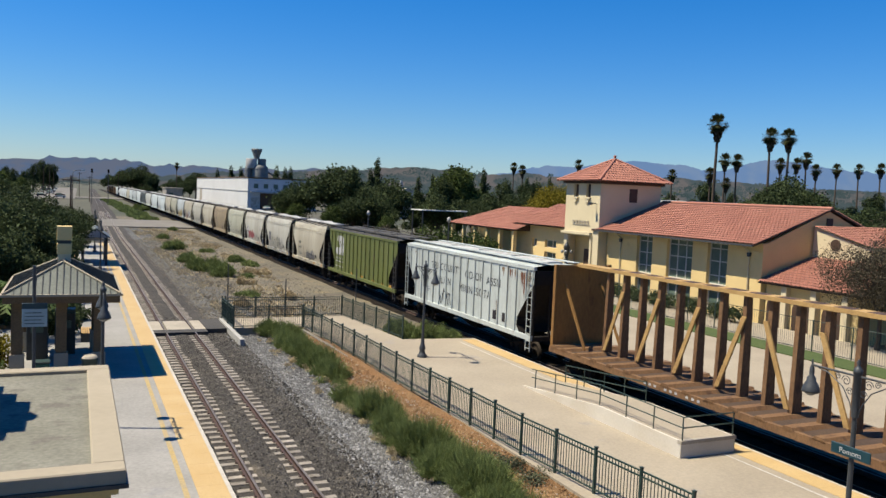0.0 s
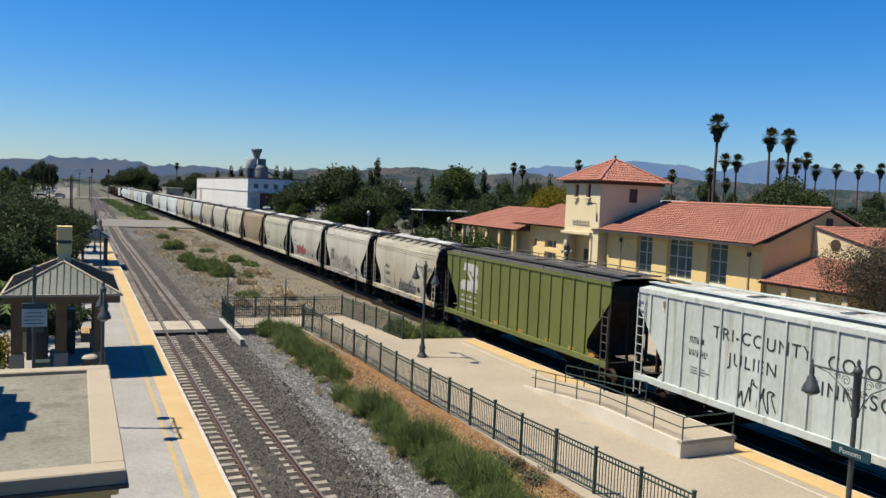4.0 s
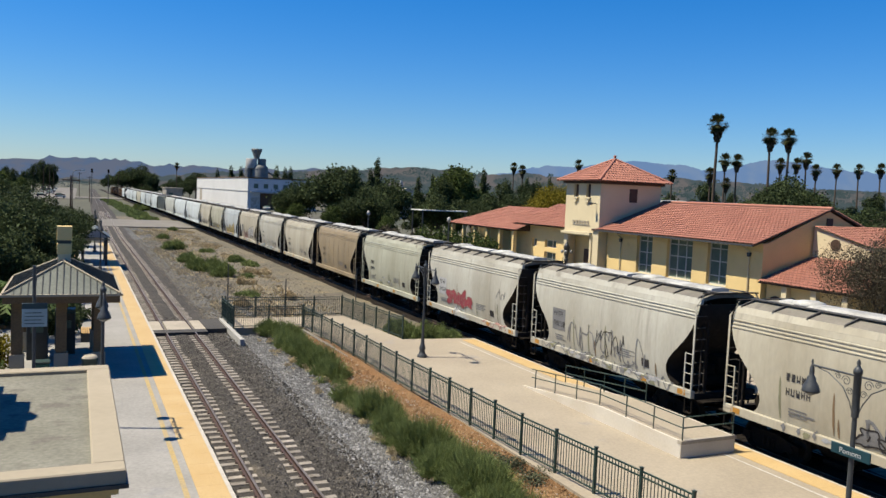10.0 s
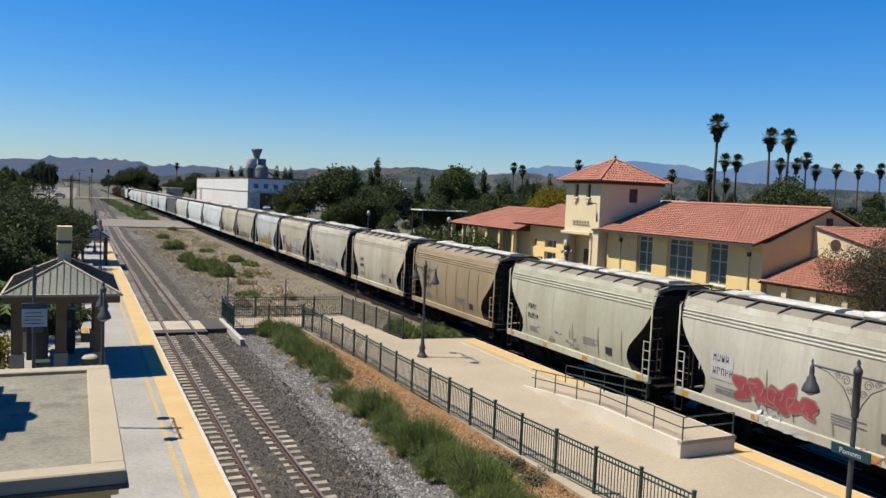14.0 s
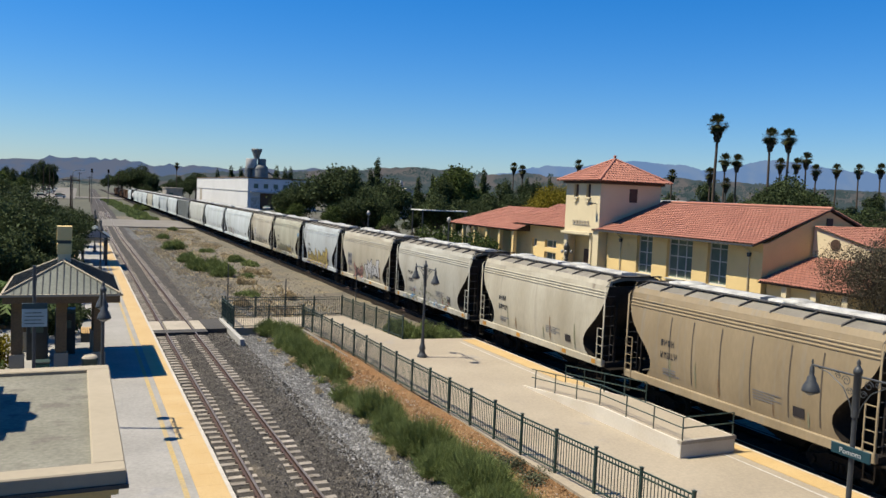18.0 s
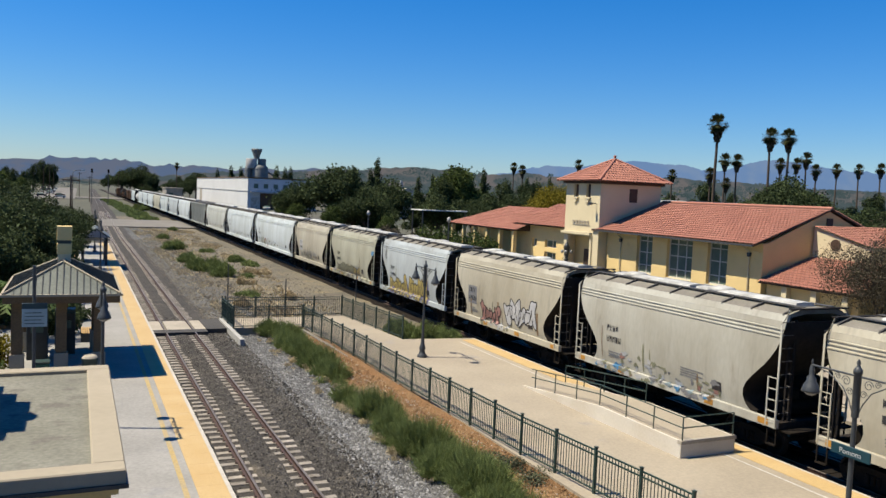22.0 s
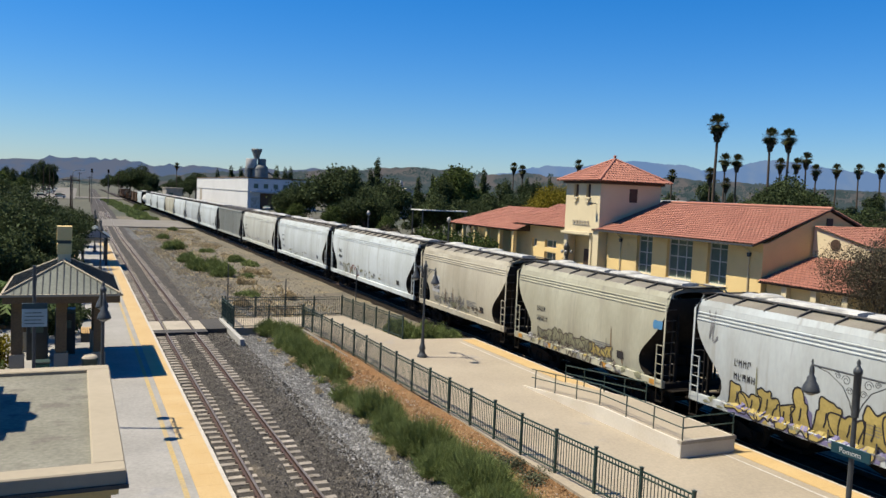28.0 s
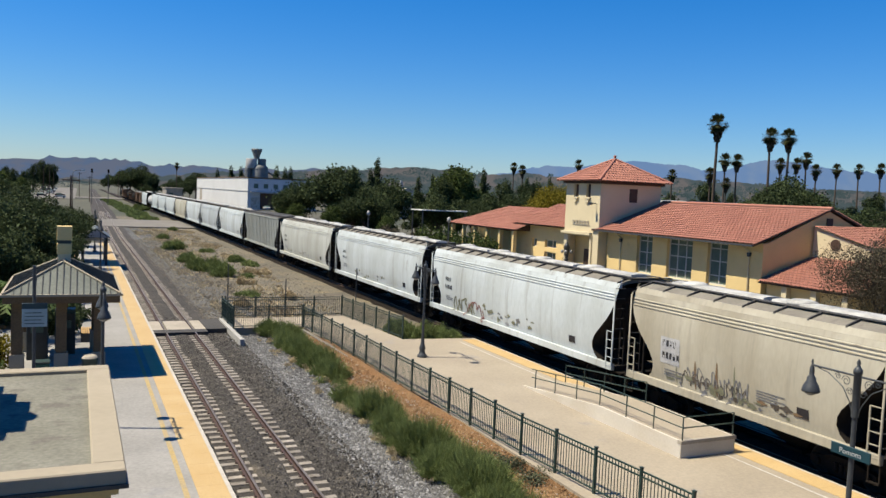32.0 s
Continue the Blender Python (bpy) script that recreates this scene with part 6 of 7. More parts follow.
def blades(name, count, zone, hgt, key, seed, label, cat, z=-0.2, thick=0.02, tilt=0.35):
    """Blades of grass and weeds; zone gives x, y and a height factor."""
    rng = np.random.RandomState(seed)
    v, f = [], []
    for i in range(count):
        x, y, k = zone(rng)
        h = hgt * k * rng.uniform(0.5, 1.1)
        a = rng.rand() * 6.28
        c, d = math.cos(a), math.sin(a)
        b = rng.normal() * tilt
        e = rng.normal() * tilt
        w = thick * rng.uniform(0.6, 1.5)
        n = len(v)
        v += [(x - c * w, y - d * w, z), (x + c * w, y + d * w, z), (x + b * h * 0.4 + c * w, y + e * h * 0.4 + d * w, z + h * 0.6), (x + b * h, y + e * h, z + h), (x + b * h * 0.4 - c * w, y + e * h * 0.4 - d * w, z + h * 0.6)]
        f.append((n, n + 1, n + 2, n + 3, n + 4))
    me = bpy.data.meshes.new(name)
    me.from_pydata(v, [], f)
    me.materials.append(M[key])
    return tagged(new(name, me), label, cat, kind="stuff")


def weed_mesh(name, bushes, per, seed, key, blade=0.008):
    """Feathery mounds of thin stalks with slivers of leaf; bushes: (x, y, z, radius, height)."""
    rng = np.random.RandomState(seed)
    B = np.array(bushes)
    wt = B[:, 3] ** 2 * B[:, 4]
    count = per * len(bushes)
    q = B[rng.choice(len(bushes), count, p=wt / wt.sum())]
    an, rad = rng.rand(count) * 6.28, np.sqrt(rng.rand(count))
    flat_d = np.stack([np.cos(an), np.sin(an)], 1) * (rad * q[:, 3])[:, None]
    base = np.column_stack([q[:, :2] + 0.5 * flat_d, q[:, 2]])
    top = q[:, 4] * (1 - 0.62 * rad ** 2) * rng.uniform(0.5, 1.12, count)
    tip = np.column_stack([q[:, :2] + flat_d * rng.uniform(0.85, 1.2, count)[:, None] + rng.normal(size=(count, 2)) * 0.05, q[:, 2] + top])
    mid = base + (tip - base) * np.array((0.35, 0.35, 0.62))
    w = np.column_stack([np.cos(an * 3), np.sin(an * 3), 0 * an]) * (blade * rng.uniform(0.6, 1.5, count))[:, None]
    v = np.stack([base - w, base + w, mid + w, tip, mid - w], 1).reshape(-1, 3)
    f = np.arange(count * 5).reshape(-1, 5).tolist()
    n2 = count * 3
    pk, fr = rng.randint(0, count, n2), rng.uniform(0.15, 1.0, n2)[:, None]
    c = np.where(fr < 0.5, base[pk] + (mid[pk] - base[pk]) * fr * 2, mid[pk] + (tip[pk] - mid[pk]) * (fr * 2 - 1)) + rng.normal(size=(n2, 3)) * 0.03 * (blade / 0.008) ** 0.5
    a = rng.normal(size=(n2, 3)) * np.array((0.03, 0.03, 0.05)) * (blade / 0.008) ** 0.6
    b = rng.normal(size=(n2, 3)) * blade * 0.8
    v = np.concatenate([v, np.stack([c - a, c - b, c + a, c + b], 1).reshape(-1, 3)])
    f += (np.arange(n2 * 4).reshape(-1, 4) + count * 5).tolist()
    me = bpy.data.meshes.new(name)
    me.from_pydata(v.tolist(), [], f)
    me.materials.append(M[key])
    return me


wr = random.Random(19)
mounds = []
y = 14.0
while y < 46:
    mid = 10.15 + 0.3 * noise.noise((y * 0.35, 3.3, 0)) + 0.02 * max(0, y - 33)
    thin = 0.55 if 30.5 < y < 33.5 else 1.0
    for k in range(2 if thin == 1 else 1):
        r = wr.uniform(0.45, 0.9) * thin * (1.3 if y < 24 else 1)
        mounds.append((mid + wr.uniform(-0.5, 0.4), y + wr.uniform(-0.4, 0.4), -0.2, r, r * wr.uniform(0.95, 1.45)))
    y += wr.uniform(0.4, 0.75)
weeds = weed_mesh("weeds", mounds, 1000, 7, "weed", 0.0045)
tagged(new("weeds", weeds), "feathery green weeds along the fence", "weeds", kind="stuff")
low = [(wr.uniform(9.0, 12.0), wr.uniform(14, 45), -0.12, wr.uniform(0.12, 0.3), wr.uniform(0.1, 0.3)) for k in range(210)]
tagged(new("dry_weeds", weed_mesh("dry_weeds", low, 45, 8, "dry_grass", 0.006)), "small dry weeds on the mulch and gravel", "weeds", kind="stuff")


def weed_clump(x, y, z, r, h, seed, label, count=900, blade=0.03, key="weed"):
    s = thing("weed_clump", (x, y, z), label, "weeds")
    rg = random.Random(seed)
    sub = [(rg.uniform(-0.55, 0.55) * r, rg.uniform(-0.55, 0.55) * r, 0, r * rg.uniform(0.45, 0.7), h * rg.uniform(0.6, 1.0)) for _ in range(5)]
    part("foliage", weed_mesh("foliage", sub, count // 5, seed, key, blade), None, s)
    return s


def tuft_zone(rng):
    while True:
        x, y = rng.uniform(8.6, 19.5), 49.5 + 105 * rng.rand() ** 1.3
        q = noise.noise((x * 0.30, y * 0.11, 1.7)) + 0.5 * noise.noise((x * 1.1, y * 0.5, 6.0))
        q += 0.25 * rng.normal()
        if q > 0.12 and 14 + 3 * noise.noise((y * 0.1, 0, 0)) > x - 0.02 * (y - 50) - 2:
            return x, y, 0.4 + 0.8 * min(q, 0.6)


blades("dry_grass", 15000, tuft_zone, 0.34, "dry_grass", 8, "dry straw-coloured grass on the bare dirt", "grass", z=-0.31, thick=0.03, tilt=0.5)


def far_verge(rng):
    y = 190 + 190 * rng.rand()
    return 12 + 5 * rng.rand() + 1.5 * noise.noise((y * 0.05, 0, 0)) - 0.012 * (y - 190), y, 1.0


blades("verge_weeds", 5000, far_verge, 0.7, "weed", 9, "green weeds between the far tracks", "weeds", z=-0.4, thick=0.16)


def shrub(x, y, z, r, h, key, seed, label, leaves=900, size=0.16):
    s = thing("shrub", (x, y, z), label, "shrub")
    rg = random.Random(seed)
    lobes = [(rg.uniform(-0.5, 0.5) * r, rg.uniform(-0.5, 0.5) * r, h * rg.uniform(0.35, 0.6), r * rg.uniform(0.4, 0.65), r * rg.uniform(0.4, 0.65), h * rg.uniform(0.3, 0.45)) for _ in range(6)]
    g = Geo()
    for lx, ly, lz, *_ in lobes:
        g.tube([(0, 0, -0.05), (lx * 0.6, ly * 0.6, lz * 0.7), (lx, ly, lz)], 0.03, 5, 0.01)
    part("stem", g, M["bark"], s)
    part("foliage", leaf_cloud("foliage", leaves, lobes, size, seed, M[key]), None, s)
    return s


for i, (x, y, r, h) in enumerate(((11.0, 107, 1.6, 1.3), (11.2, 90, 1.3, 1.2), (11.7, 81, 1.7, 1.5), (12.4, 76, 1.7, 1.5), (16.2, 91, 1.0, 0.8), (16.8, 86, 0.9, 0.6), (12.0, 127, 1.2, 0.8), (15.5, 150, 1.0, 0.8), (17, 265, 2.2, 2.0), (18.5, 255, 2.0, 1.8))):
    weed_clump(x, y, -0.32, r, h * 1.1, 30 + i, "feathery green weed bush growing on the bare dirt", 1500)
for i, (x, y) in enumerate(((14.2, 74), (15.3, 79), (13.4, 70), (12.0, 62), (14.6, 60), (13.0, 117), (15.0, 104), (16.5, 78), (10.8, 57))):
    weed_clump(x, y, -0.32, 0.8 + 0.1 * (i % 4), 0.6 + 0.15 * (i % 3), 80 + i, "straw-coloured dry weeds on the bare dirt", 700, 0.02, "dry_grass" if i % 3 else "weed")
for i, (x, y, r, h) in enumerate(((17.4, 41.6, 1.1, 1.3), (18.6, 41.4, 1.0, 1.2), (19.3, 41.7, 0.8, 0.9), (16.9, 43.5, 1.0, 1.2))):
    weed_clump(x, y, -0.22, r, h, 50 + i, "bushy green weeds at the platform end", 3000, 0.014)
for i, (x, y, r, h) in enumerate(((11.9, 20.6, 0.75, 0.5), (11.6, 21.6, 0.6, 0.42), (12.1, 19.4, 0.7, 0.45))):
    shrub(x, y, -0.1, r, h, "leaf_grey", 61 + i, "loose grey-green low bush beside the fence", 1400, 0.06)
for i in range(22):
    shrub(-0.9 - 4.5 * ((i * 0.618) % 1), 45.5 + 2.1 * i, 0.05, 1.3 + 0.5 * ((i * 0.37) % 1), 1.6 + 1.2 * ((i * 0.73) % 1), "leaf_dark", 140 + i, "dense dark evergreen bush under the trees", 1500, 0.22)
# a young palm in the bed beside the canopy
PF = thing("garden_palm", (-2.6, 43.5, 0.05), "small feathery green palm beside the canopy", "palm")
part("trunk", Geo().tube([(0, 0, 0), (0, 0, 2.4)], 0.16, 8, 0.12), M["bark"], PF)
fg, prg = Geo(), random.Random(3)
for i in range(22):
    a, e = 2.4 * i, prg.uniform(0.2, 1.2)
    d = Vector((math.cos(a), math.sin(a), 0))
    pts = [Vector((0, 0, 2.4)) + d * (2.3 * f * math.cos(e)) + Vector((0, 0, 2.3 * f * math.sin(e) - 1.3 * f * f)) for f in [k / 9 for k in range(10)]]
    sd = d.cross(Vector((0, 0, 1)))
    for k in range(1, 10):
        for q in (-1, 1):
            tip = pts[k] + sd * q * 0.5 * (1 - 0.05 * k) + d * 0.18 - Vector((0, 0, 0.15))
            fg.add([pts[k - 1], pts[k], tip], [(0, 1, 2)])
part("fronds", fg, M["leaf_palm"], PF, fix=False)
# stair pier of the footbridge
BP = thing("bridge_pier", (-3.664, 15.374, 0.2), "tall stepped tan stair pier of the footbridge", "pier")
for z0, z1, y0, y1 in ((0, 6.6, -2.55, 2.55), (6.6, 7.16, -1.92, 2.0), (7.16, 7.64, -1.44, 1.44), (7.64, 8.12, -0.96, 0.88)):
    part("pier_step", Geo().box(-0.72, 0.876, y0, y1, z0, z1, 0.02), M["stucco_pale"], BP)
part("ball", Geo().lathe([(0.08, 8.12), (0.24, 8.2), (0.4, 8.44), (0.415, 8.6), (0.32, 8.84), (0.08, 8.96)], (0.32, 0, 0), 16), M["stucco_pale"], BP)
for i, (x, y, r, h, key) in enumerate(((-3.4, 33.5, 1.3, 1.6, "leaf"), (-4.4, 31.0, 1.2, 1.5, "leaf_dark"), (-2.9, 36.5, 1.0, 1.8, "leaf_yellow"), (-2.6, 30.6, 0.9, 1.2, "weed"), (-0.75, 10.55, 0.55, 3.6, "leaf"), (-1.3, 10.7, 0.6, 3.8, "leaf"), (-1.9, 48.5, 1.1, 1.3, "leaf_dark"), (0.2, 49.5, 1.0, 0.9, "leaf_dark"), (-0.8, 52, 1.3, 1.1, "leaf_dark"))):
    shrub(x, y, 0.2, r, h, key, 70 + i, "garden bush in the platform bed", 2200, 0.13)


# ---- buildings and things further off ----
WH = thing("warehouse", (58, 304, 0), "large white flat-roofed warehouse, its end tinted grey-blue as shade", "building")
part("long_wall", Geo().box(0, 0.3, 0, 140, -0.4, 11.4), M["bright_white"], WH, "white painted long wall")
g = Geo()
cut_wall(g, 0.3, 26, -0.4, 11.2, [(2.2 + 3.7 * k, 3.9 + 3.7 * k, 7.6, 9.3) for k in range(6)], lambda q, a, b, c, d: q.box(a, b, 0, 0.3, c, d))
# The end wall's shade is in its tint.
part("end_wall", g, M["shaded_wall"], WH, "end wall with bluish shade put into its colour")
for k in range(6):
    part("window", Geo().box(2.2 + 3.7 * k, 3.9 + 3.7 * k, 0.12, 0.2, 7.6, 9.3), M["glass_pane"], WH)
part("roof", Geo().box(-0.2, 26.2, -0.2, 140, 11.4, 11.7), M["brown_trim"], WH, "brown roof edge")
part("awning", Geo().box(1.0, 14.5, -1.6, -0.02, 5.9, 6.3), M["white_paint"], WH, "white awning")
part("loading_door", Geo().box(1.2, 4.4, -0.06, -0.01, -0.2, 4.2), M["hatch"], WH, "pale roller door")
part("dark_bay", Geo().box(4.6, 22, -0.06, -0.01, -0.2, 5.8), M["wood_dark"], WH, "dark loading bay")
part("wall_ledge", Geo().box(-0.15, -0.003, 0, 140, 6.2, 6.6), M["white_paint"], WH)
part("side_door", Geo().box(-0.06, -0.003, 120, 128, -0.2, 6.0), M["concrete"], WH)
SI = thing("silo_plant", (120, 600, 0), "cluster of grey steel silos with a hopper on top", "silo")
for x, z0, z1, r in ((2.6, 0, 22.0, 6.4), (-5.6, 0, 21.0, 2.6)):
    part("silo", Geo().lathe([(r, z0), (r, z1), (r * 0.85, z1 + 1.6), (r * 0.4, z1 + 2.4)], (x, 0, 0), 20), M["silo_grey"], SI, "grey ribbed steel silo")
    for k in range(5):
        part("silo_band", Geo().lathe([(r + 0.03, z1 - 1.2 - 2.6 * k), (r + 0.15, z1 - 1.0 - 2.6 * k), (r + 0.03, z1 - 0.8 - 2.6 * k)], (x, 0, 0), 20), M["silo_grey"], SI)
part("upper_tank", Geo().lathe([(3.9, 21.5), (4.1, 22), (4.1, 28.2), (3.8, 28.6)], (-3.4, 0, 0), 18), M["white_paint"], SI, "white drum tank")
part("upper_tank", Geo().lathe([(3.0, 23.5), (3.0, 28.4), (2.8, 28.8)], (4.3, 0, 0), 18), M["silo_grey"], SI, "dark grey drum tank")
part("hopper", Geo().lathe([(2.2, 28.6), (2.2, 30.5), (3.9, 34.6), (4.0, 35.8), (3.7, 36.0)], (0.3, 0, 0), 14), M["silo_grey"], SI, "flared steel hopper")
part("conveyor", Geo().tube([(7.5, 0, 20), (24, -4, 11)], 0.7, 6), M["silo_grey"], SI, "sloping conveyor")
for x, h in ((-8.6, 17.0), (-0.5, 21.5), (8.8, 15.0)):
    part("frame_leg", Geo().tube([(x, -4, 0), (x, -4, h)], 0.25, 6), M["silo_grey"], SI)
CH = thing("white_building", (100, 250, 0), "small white building with a pointed tower", "building")
part("wall", Geo().box(-2.4, 2.6, 0, 7, -0.4, 8.8), M["white_paint"], CH)
part("roof", Geo().prism([(-2.7, 8.8), (2.9, 8.8), (0.1, 9.9)], "y", -0.3, 7.3), M["concrete"], CH)
part("tower", Geo().hexa([(-2.2, 0.6, 8.8), (-0.8, 0.6, 8.8), (-0.8, 2.2, 8.8), (-2.2, 2.2, 8.8)], [(-1.75, 1.1, 12.2), (-1.25, 1.1, 12.2), (-1.25, 1.7, 12.2), (-1.75, 1.7, 12.2)]), M["white_paint"], CH)
for x in (-1.2, 1.2):
    part("window", Geo().box(x - 0.4, x + 0.4, -0.05, -0.004, 6.6, 8.0), M["glass_pane"], CH)
for x, y, w, d, h, key, lab in ((37, 385, 7, 18, 6.5, "concrete", "low tan trackside shed"), (112, 128, 16, 12, 9.4, "white_paint", "flat white roofed building behind the station"), (150, 260, 40, 18, 9.0, "white_paint", "low pale commercial building among trees")):
    b = thing("low_building", (x, y, -0.4), lab, "building")
    part("wall", Geo().box(0, w, 0, d, 0, h - 0.4), M[key], b)
    part("roof", Geo().box(-0.4, w + 0.4, -0.4, d + 0.4, h - 0.4, h), M["white_paint"] if key == "white_paint" else M["concrete"], b)
    for k in range(int(w / 4)):
        part("window", Geo().box(1 + 4 * k, 3 + 4 * k, -0.05, -0.005, h * 0.35, h * 0.65), M["glass_pane"], b)
for x, y, h in ((-0.7, 120, 9.0), (-9, 330, 13), (4.6, 340, 10), (-14, 420, 14), (20.5, 470, 13), (1.2, 430, 12)):
    u = thing("utility_pole", (x, y, -0.4), "dark wooden utility pole with a crossarm", "pole", "poles along the line")
    part("pole", Geo().tube([(0, 0, 0), (0, 0, h)], 0.16, 8, 0.11), M["wood_dark"], u)
    part("crossarm", Geo().box(-1.1, 1.1, -0.06, 0.06, h - 0.7, h - 0.55), M["wood_dark"], u)
solid("parking_lot", Geo().add([(-13.5, 372, -0.09), (-0.5, 372, -0.09), (0.5, 800, -0.09), (-30, 800, -0.09)], [(0, 1, 2, 3)]), M["road_pale"], "pale asphalt parking lot beside the far tracks", "parking lot", kind="structure")


def parked_car(x, y, rz, key, label):
    c = thing("parked_car", pose(x, y, -0.09, 0, 0, rz), label, "car", "cars on the parking lot")
    part("body", Geo().prism([(-2.2, 0.35), (2.2, 0.35), (2.25, 0.75), (1.9, 0.95), (0.9, 1.0), (-1.9, 1.0), (-2.2, 0.85)], "y", -0.88, 0.88), M[key], c)
    part("cabin", Geo().hexa([(-1.7, -0.82, 1.0), (1.1, -0.82, 1.0), (1.1, 0.82, 1.0), (-1.7, 0.82, 1.0)], [(-1.2, -0.65, 1.45), (0.4, -0.65, 1.45), (0.4, 0.65, 1.45), (-1.2, 0.65, 1.45)]), M["glass_pane"], c, "dark car windows")
    for wx in (-1.4, 1.4):
        for wy in (-0.85, 0.85):
            part("wheel", Geo().lathe([(0.32, -0.1), (0.32, 0.1)], (wx, wy, 0.32), 12, "y"), M["under"], c)


crng = random.Random(8)
for k in range(16):
    y = 385 + 19 * k + crng.uniform(-4, 4)
    key = ("white_paint", "trim_dark", "p_maroon", "hatch")[k % 4]
    parked_car(-0.030 * y + crng.uniform(-2.5, 5.5), y, crng.choice((0, 90, 180)), key, {"white_paint": "white parked car", "trim_dark": "dark grey parked car", "p_maroon": "dark red parked car", "hatch": "silver parked car"}[key] + " on the pale parking lot")
for x, y in ((63.5, 296), (67.5, 297), (71.5, 295.5)):
    parked_car(x, y, 90, "white_paint", "white parked van-like car before the warehouse")
for x, y, h in ((-1.0, 250, 11.0), (-11.0, 470, 13.0)):
    s = thing("street_lamp", (x, y, -0.3), "tall lamp mast with a white lamp on a curved arm", "street lamp", "street lamps")
    part("post", Geo().tube([(0, 0, 0), (0, 0, h - 1.0)], 0.13, 8, 0.09), M["wood_dark"], s)
    part("arm", Geo().tube([(0, 0, h - 1.0), (0.3, 0, h - 0.3), (1.4, 0, h), (2.6, 0, h)], 0.07, 6), M["lamp_metal"], s)
    part("lamp_head", Geo().box(2.2, 3.2, -0.2, 0.2, h - 0.12, h + 0.1, 0.03), M["bright_white"], s)
FBR = thing("footbridge", (0, -1.4, 6.3), "plain concrete footbridge deck with parapets across the tracks", "footbridge", kind="structure")
part("deck", Geo().box(-6, 46, -1.7, 1.0, -0.5, 0.1), M["concrete"], FBR)
for y in (-1.7, 0.75):
    part("parapet", Geo().box(-6, 46, y, y + 0.2, 0.104, 1.15), M["concrete"], FBR)
for x in (-5, 11.0, 25.5, 45):
    part("pier", Geo().box(x - 0.5, x + 0.5, -1.2, 0.6, -6.8, -0.504), M["concrete"], FBR)
for x in (4.7, 9.9):
    s = thing("railway_signal", (x, 300, -0.4), "black railway signal on a tall mast", "signal", "railway signals")
    part("mast", Geo().tube([(0, 0, 0), (0, 0, 12.3)], 0.10, 6), M["lamp_metal"], s)
    part("signal_head", Geo().box(-0.32, 0.32, -0.3, -0.12, 11.0, 12.3, 0.05), M["under"], s)
for x, y, h in ((31.3, 90, 6.2), (34.8, 75, 6.2)):
    s = thing("street_lamp", (x, y, -0.3), "tall grey street lamp with a pale globe", "street lamp", "street lamps")
    part("post", Geo().tube([(0, 0, 0), (0, 0, h - 0.6)], 0.07, 8), M["lamp_metal"], s)
    part("globe", Geo().lathe([(0.08, 0), (0.2, 0.15), (0.22, 0.35), (0.12, 0.55), (0.02, 0.62)], (0, 0, h - 0.6), 12), M["lamp_glass"], s)
for x, y, h in ((9.7, 57.1, 3.0), (12.75, 52.8, 2.4), (19.4, 58.0, 2.6)):
    s = thing("marker_post", (x, y, -0.3), "thin grey steel marker post", "post")
    part("post", Geo().tube([(0, 0, 0), (0, 0, h)], 0.04, 6), M["lamp_metal"], s)
for x, y, w, d, h in ((52.5, 124, 8.5, 5, 5.9),):
    c = thing("flat_canopy", (x, y, -0.4), "white flat canopy on posts beyond the station", "canopy", "white canopies")
    part("roof", Geo().box(0, w, 0, d, h - 0.16, h, 0.02), M["bright_white"], c)
    for px in (0.3, w - 0.3):
        for py in (0.3, d - 0.3):
            part("post", Geo().box(px - 0.1, px + 0.1, py - 0.1, py + 0.1, 0, h - 0.164), M["lamp_metal"], c)
# before the station: wall lamp, hedge, mesh fence, porch columns
WL = thing("lantern", (TX0 - 0.75, 64.5, 0.0), "large old iron lantern on a pedestal before the tower", "lamp")
part("pedestal", Geo().lathe([(0.45, -0.1), (0.45, 0.5), (0.22, 0.6), (0.16, 2.4), (0.26, 2.5), (0.2, 2.6)], n=10), M["lamp_metal"], WL)
part("lantern_cage", Geo().lathe([(0.12, 2.6), (0.22, 2.9), (0.28, 3.6), (0.34, 3.65), (0.2, 3.95), (0.08, 4.1), (0.02, 4.4)], n=8), M["lamp_metal"], WL)
for k in range(4):
    a = math.pi * (k + 0.5) / 2
    part("lantern_globe", Geo().lathe([(0.05, 0), (0.12, 0.08), (0.15, 0.2), (0.1, 0.3), (0.02, 0.34)], (0.42 * math.cos(a), 0.42 * math.sin(a), 3.1), 10), M["lamp_glass"], WL)
st("name_letter", Geo().box(TX0 - 0.05, TX0 - 0.003, 62.0, 64.9, 5.86, 5.91), M["concrete"])
for k in range(6):
    st("name_letter", Geo().box(TX0 - 0.06, TX0 - 0.003, 64.8 - 0.47 * k - 0.32, 64.8 - 0.47 * k, 5.94, 6.3), M["shelter_trim"], "raised letter on the tower")
for y in (35.2, 37.6, 40.0):
    st("porch_column", Geo().box(SX - 0.1, SX + 0.29, y - 0.22, y + 0.22, -0.2, 2.9), M["stucco_pale"])
for y in (36.4, 38.8, 41.0):
    st("porch_arch", Geo().prism([(y + 0.75 * math.cos(math.pi * k / 10), 1.35 + 0.75 * math.sin(math.pi * k / 10)) for k in range(11)] + [(y - 0.75, -0.1), (y + 0.75, -0.1)], "x", SX + 0.27, SX + 0.297), M["wood_dark"], "dark arched porch opening")
mf = thing("mesh_fence", (38.5, 0, 0), "green steel mesh fence along the lawn", "fence", "railings")
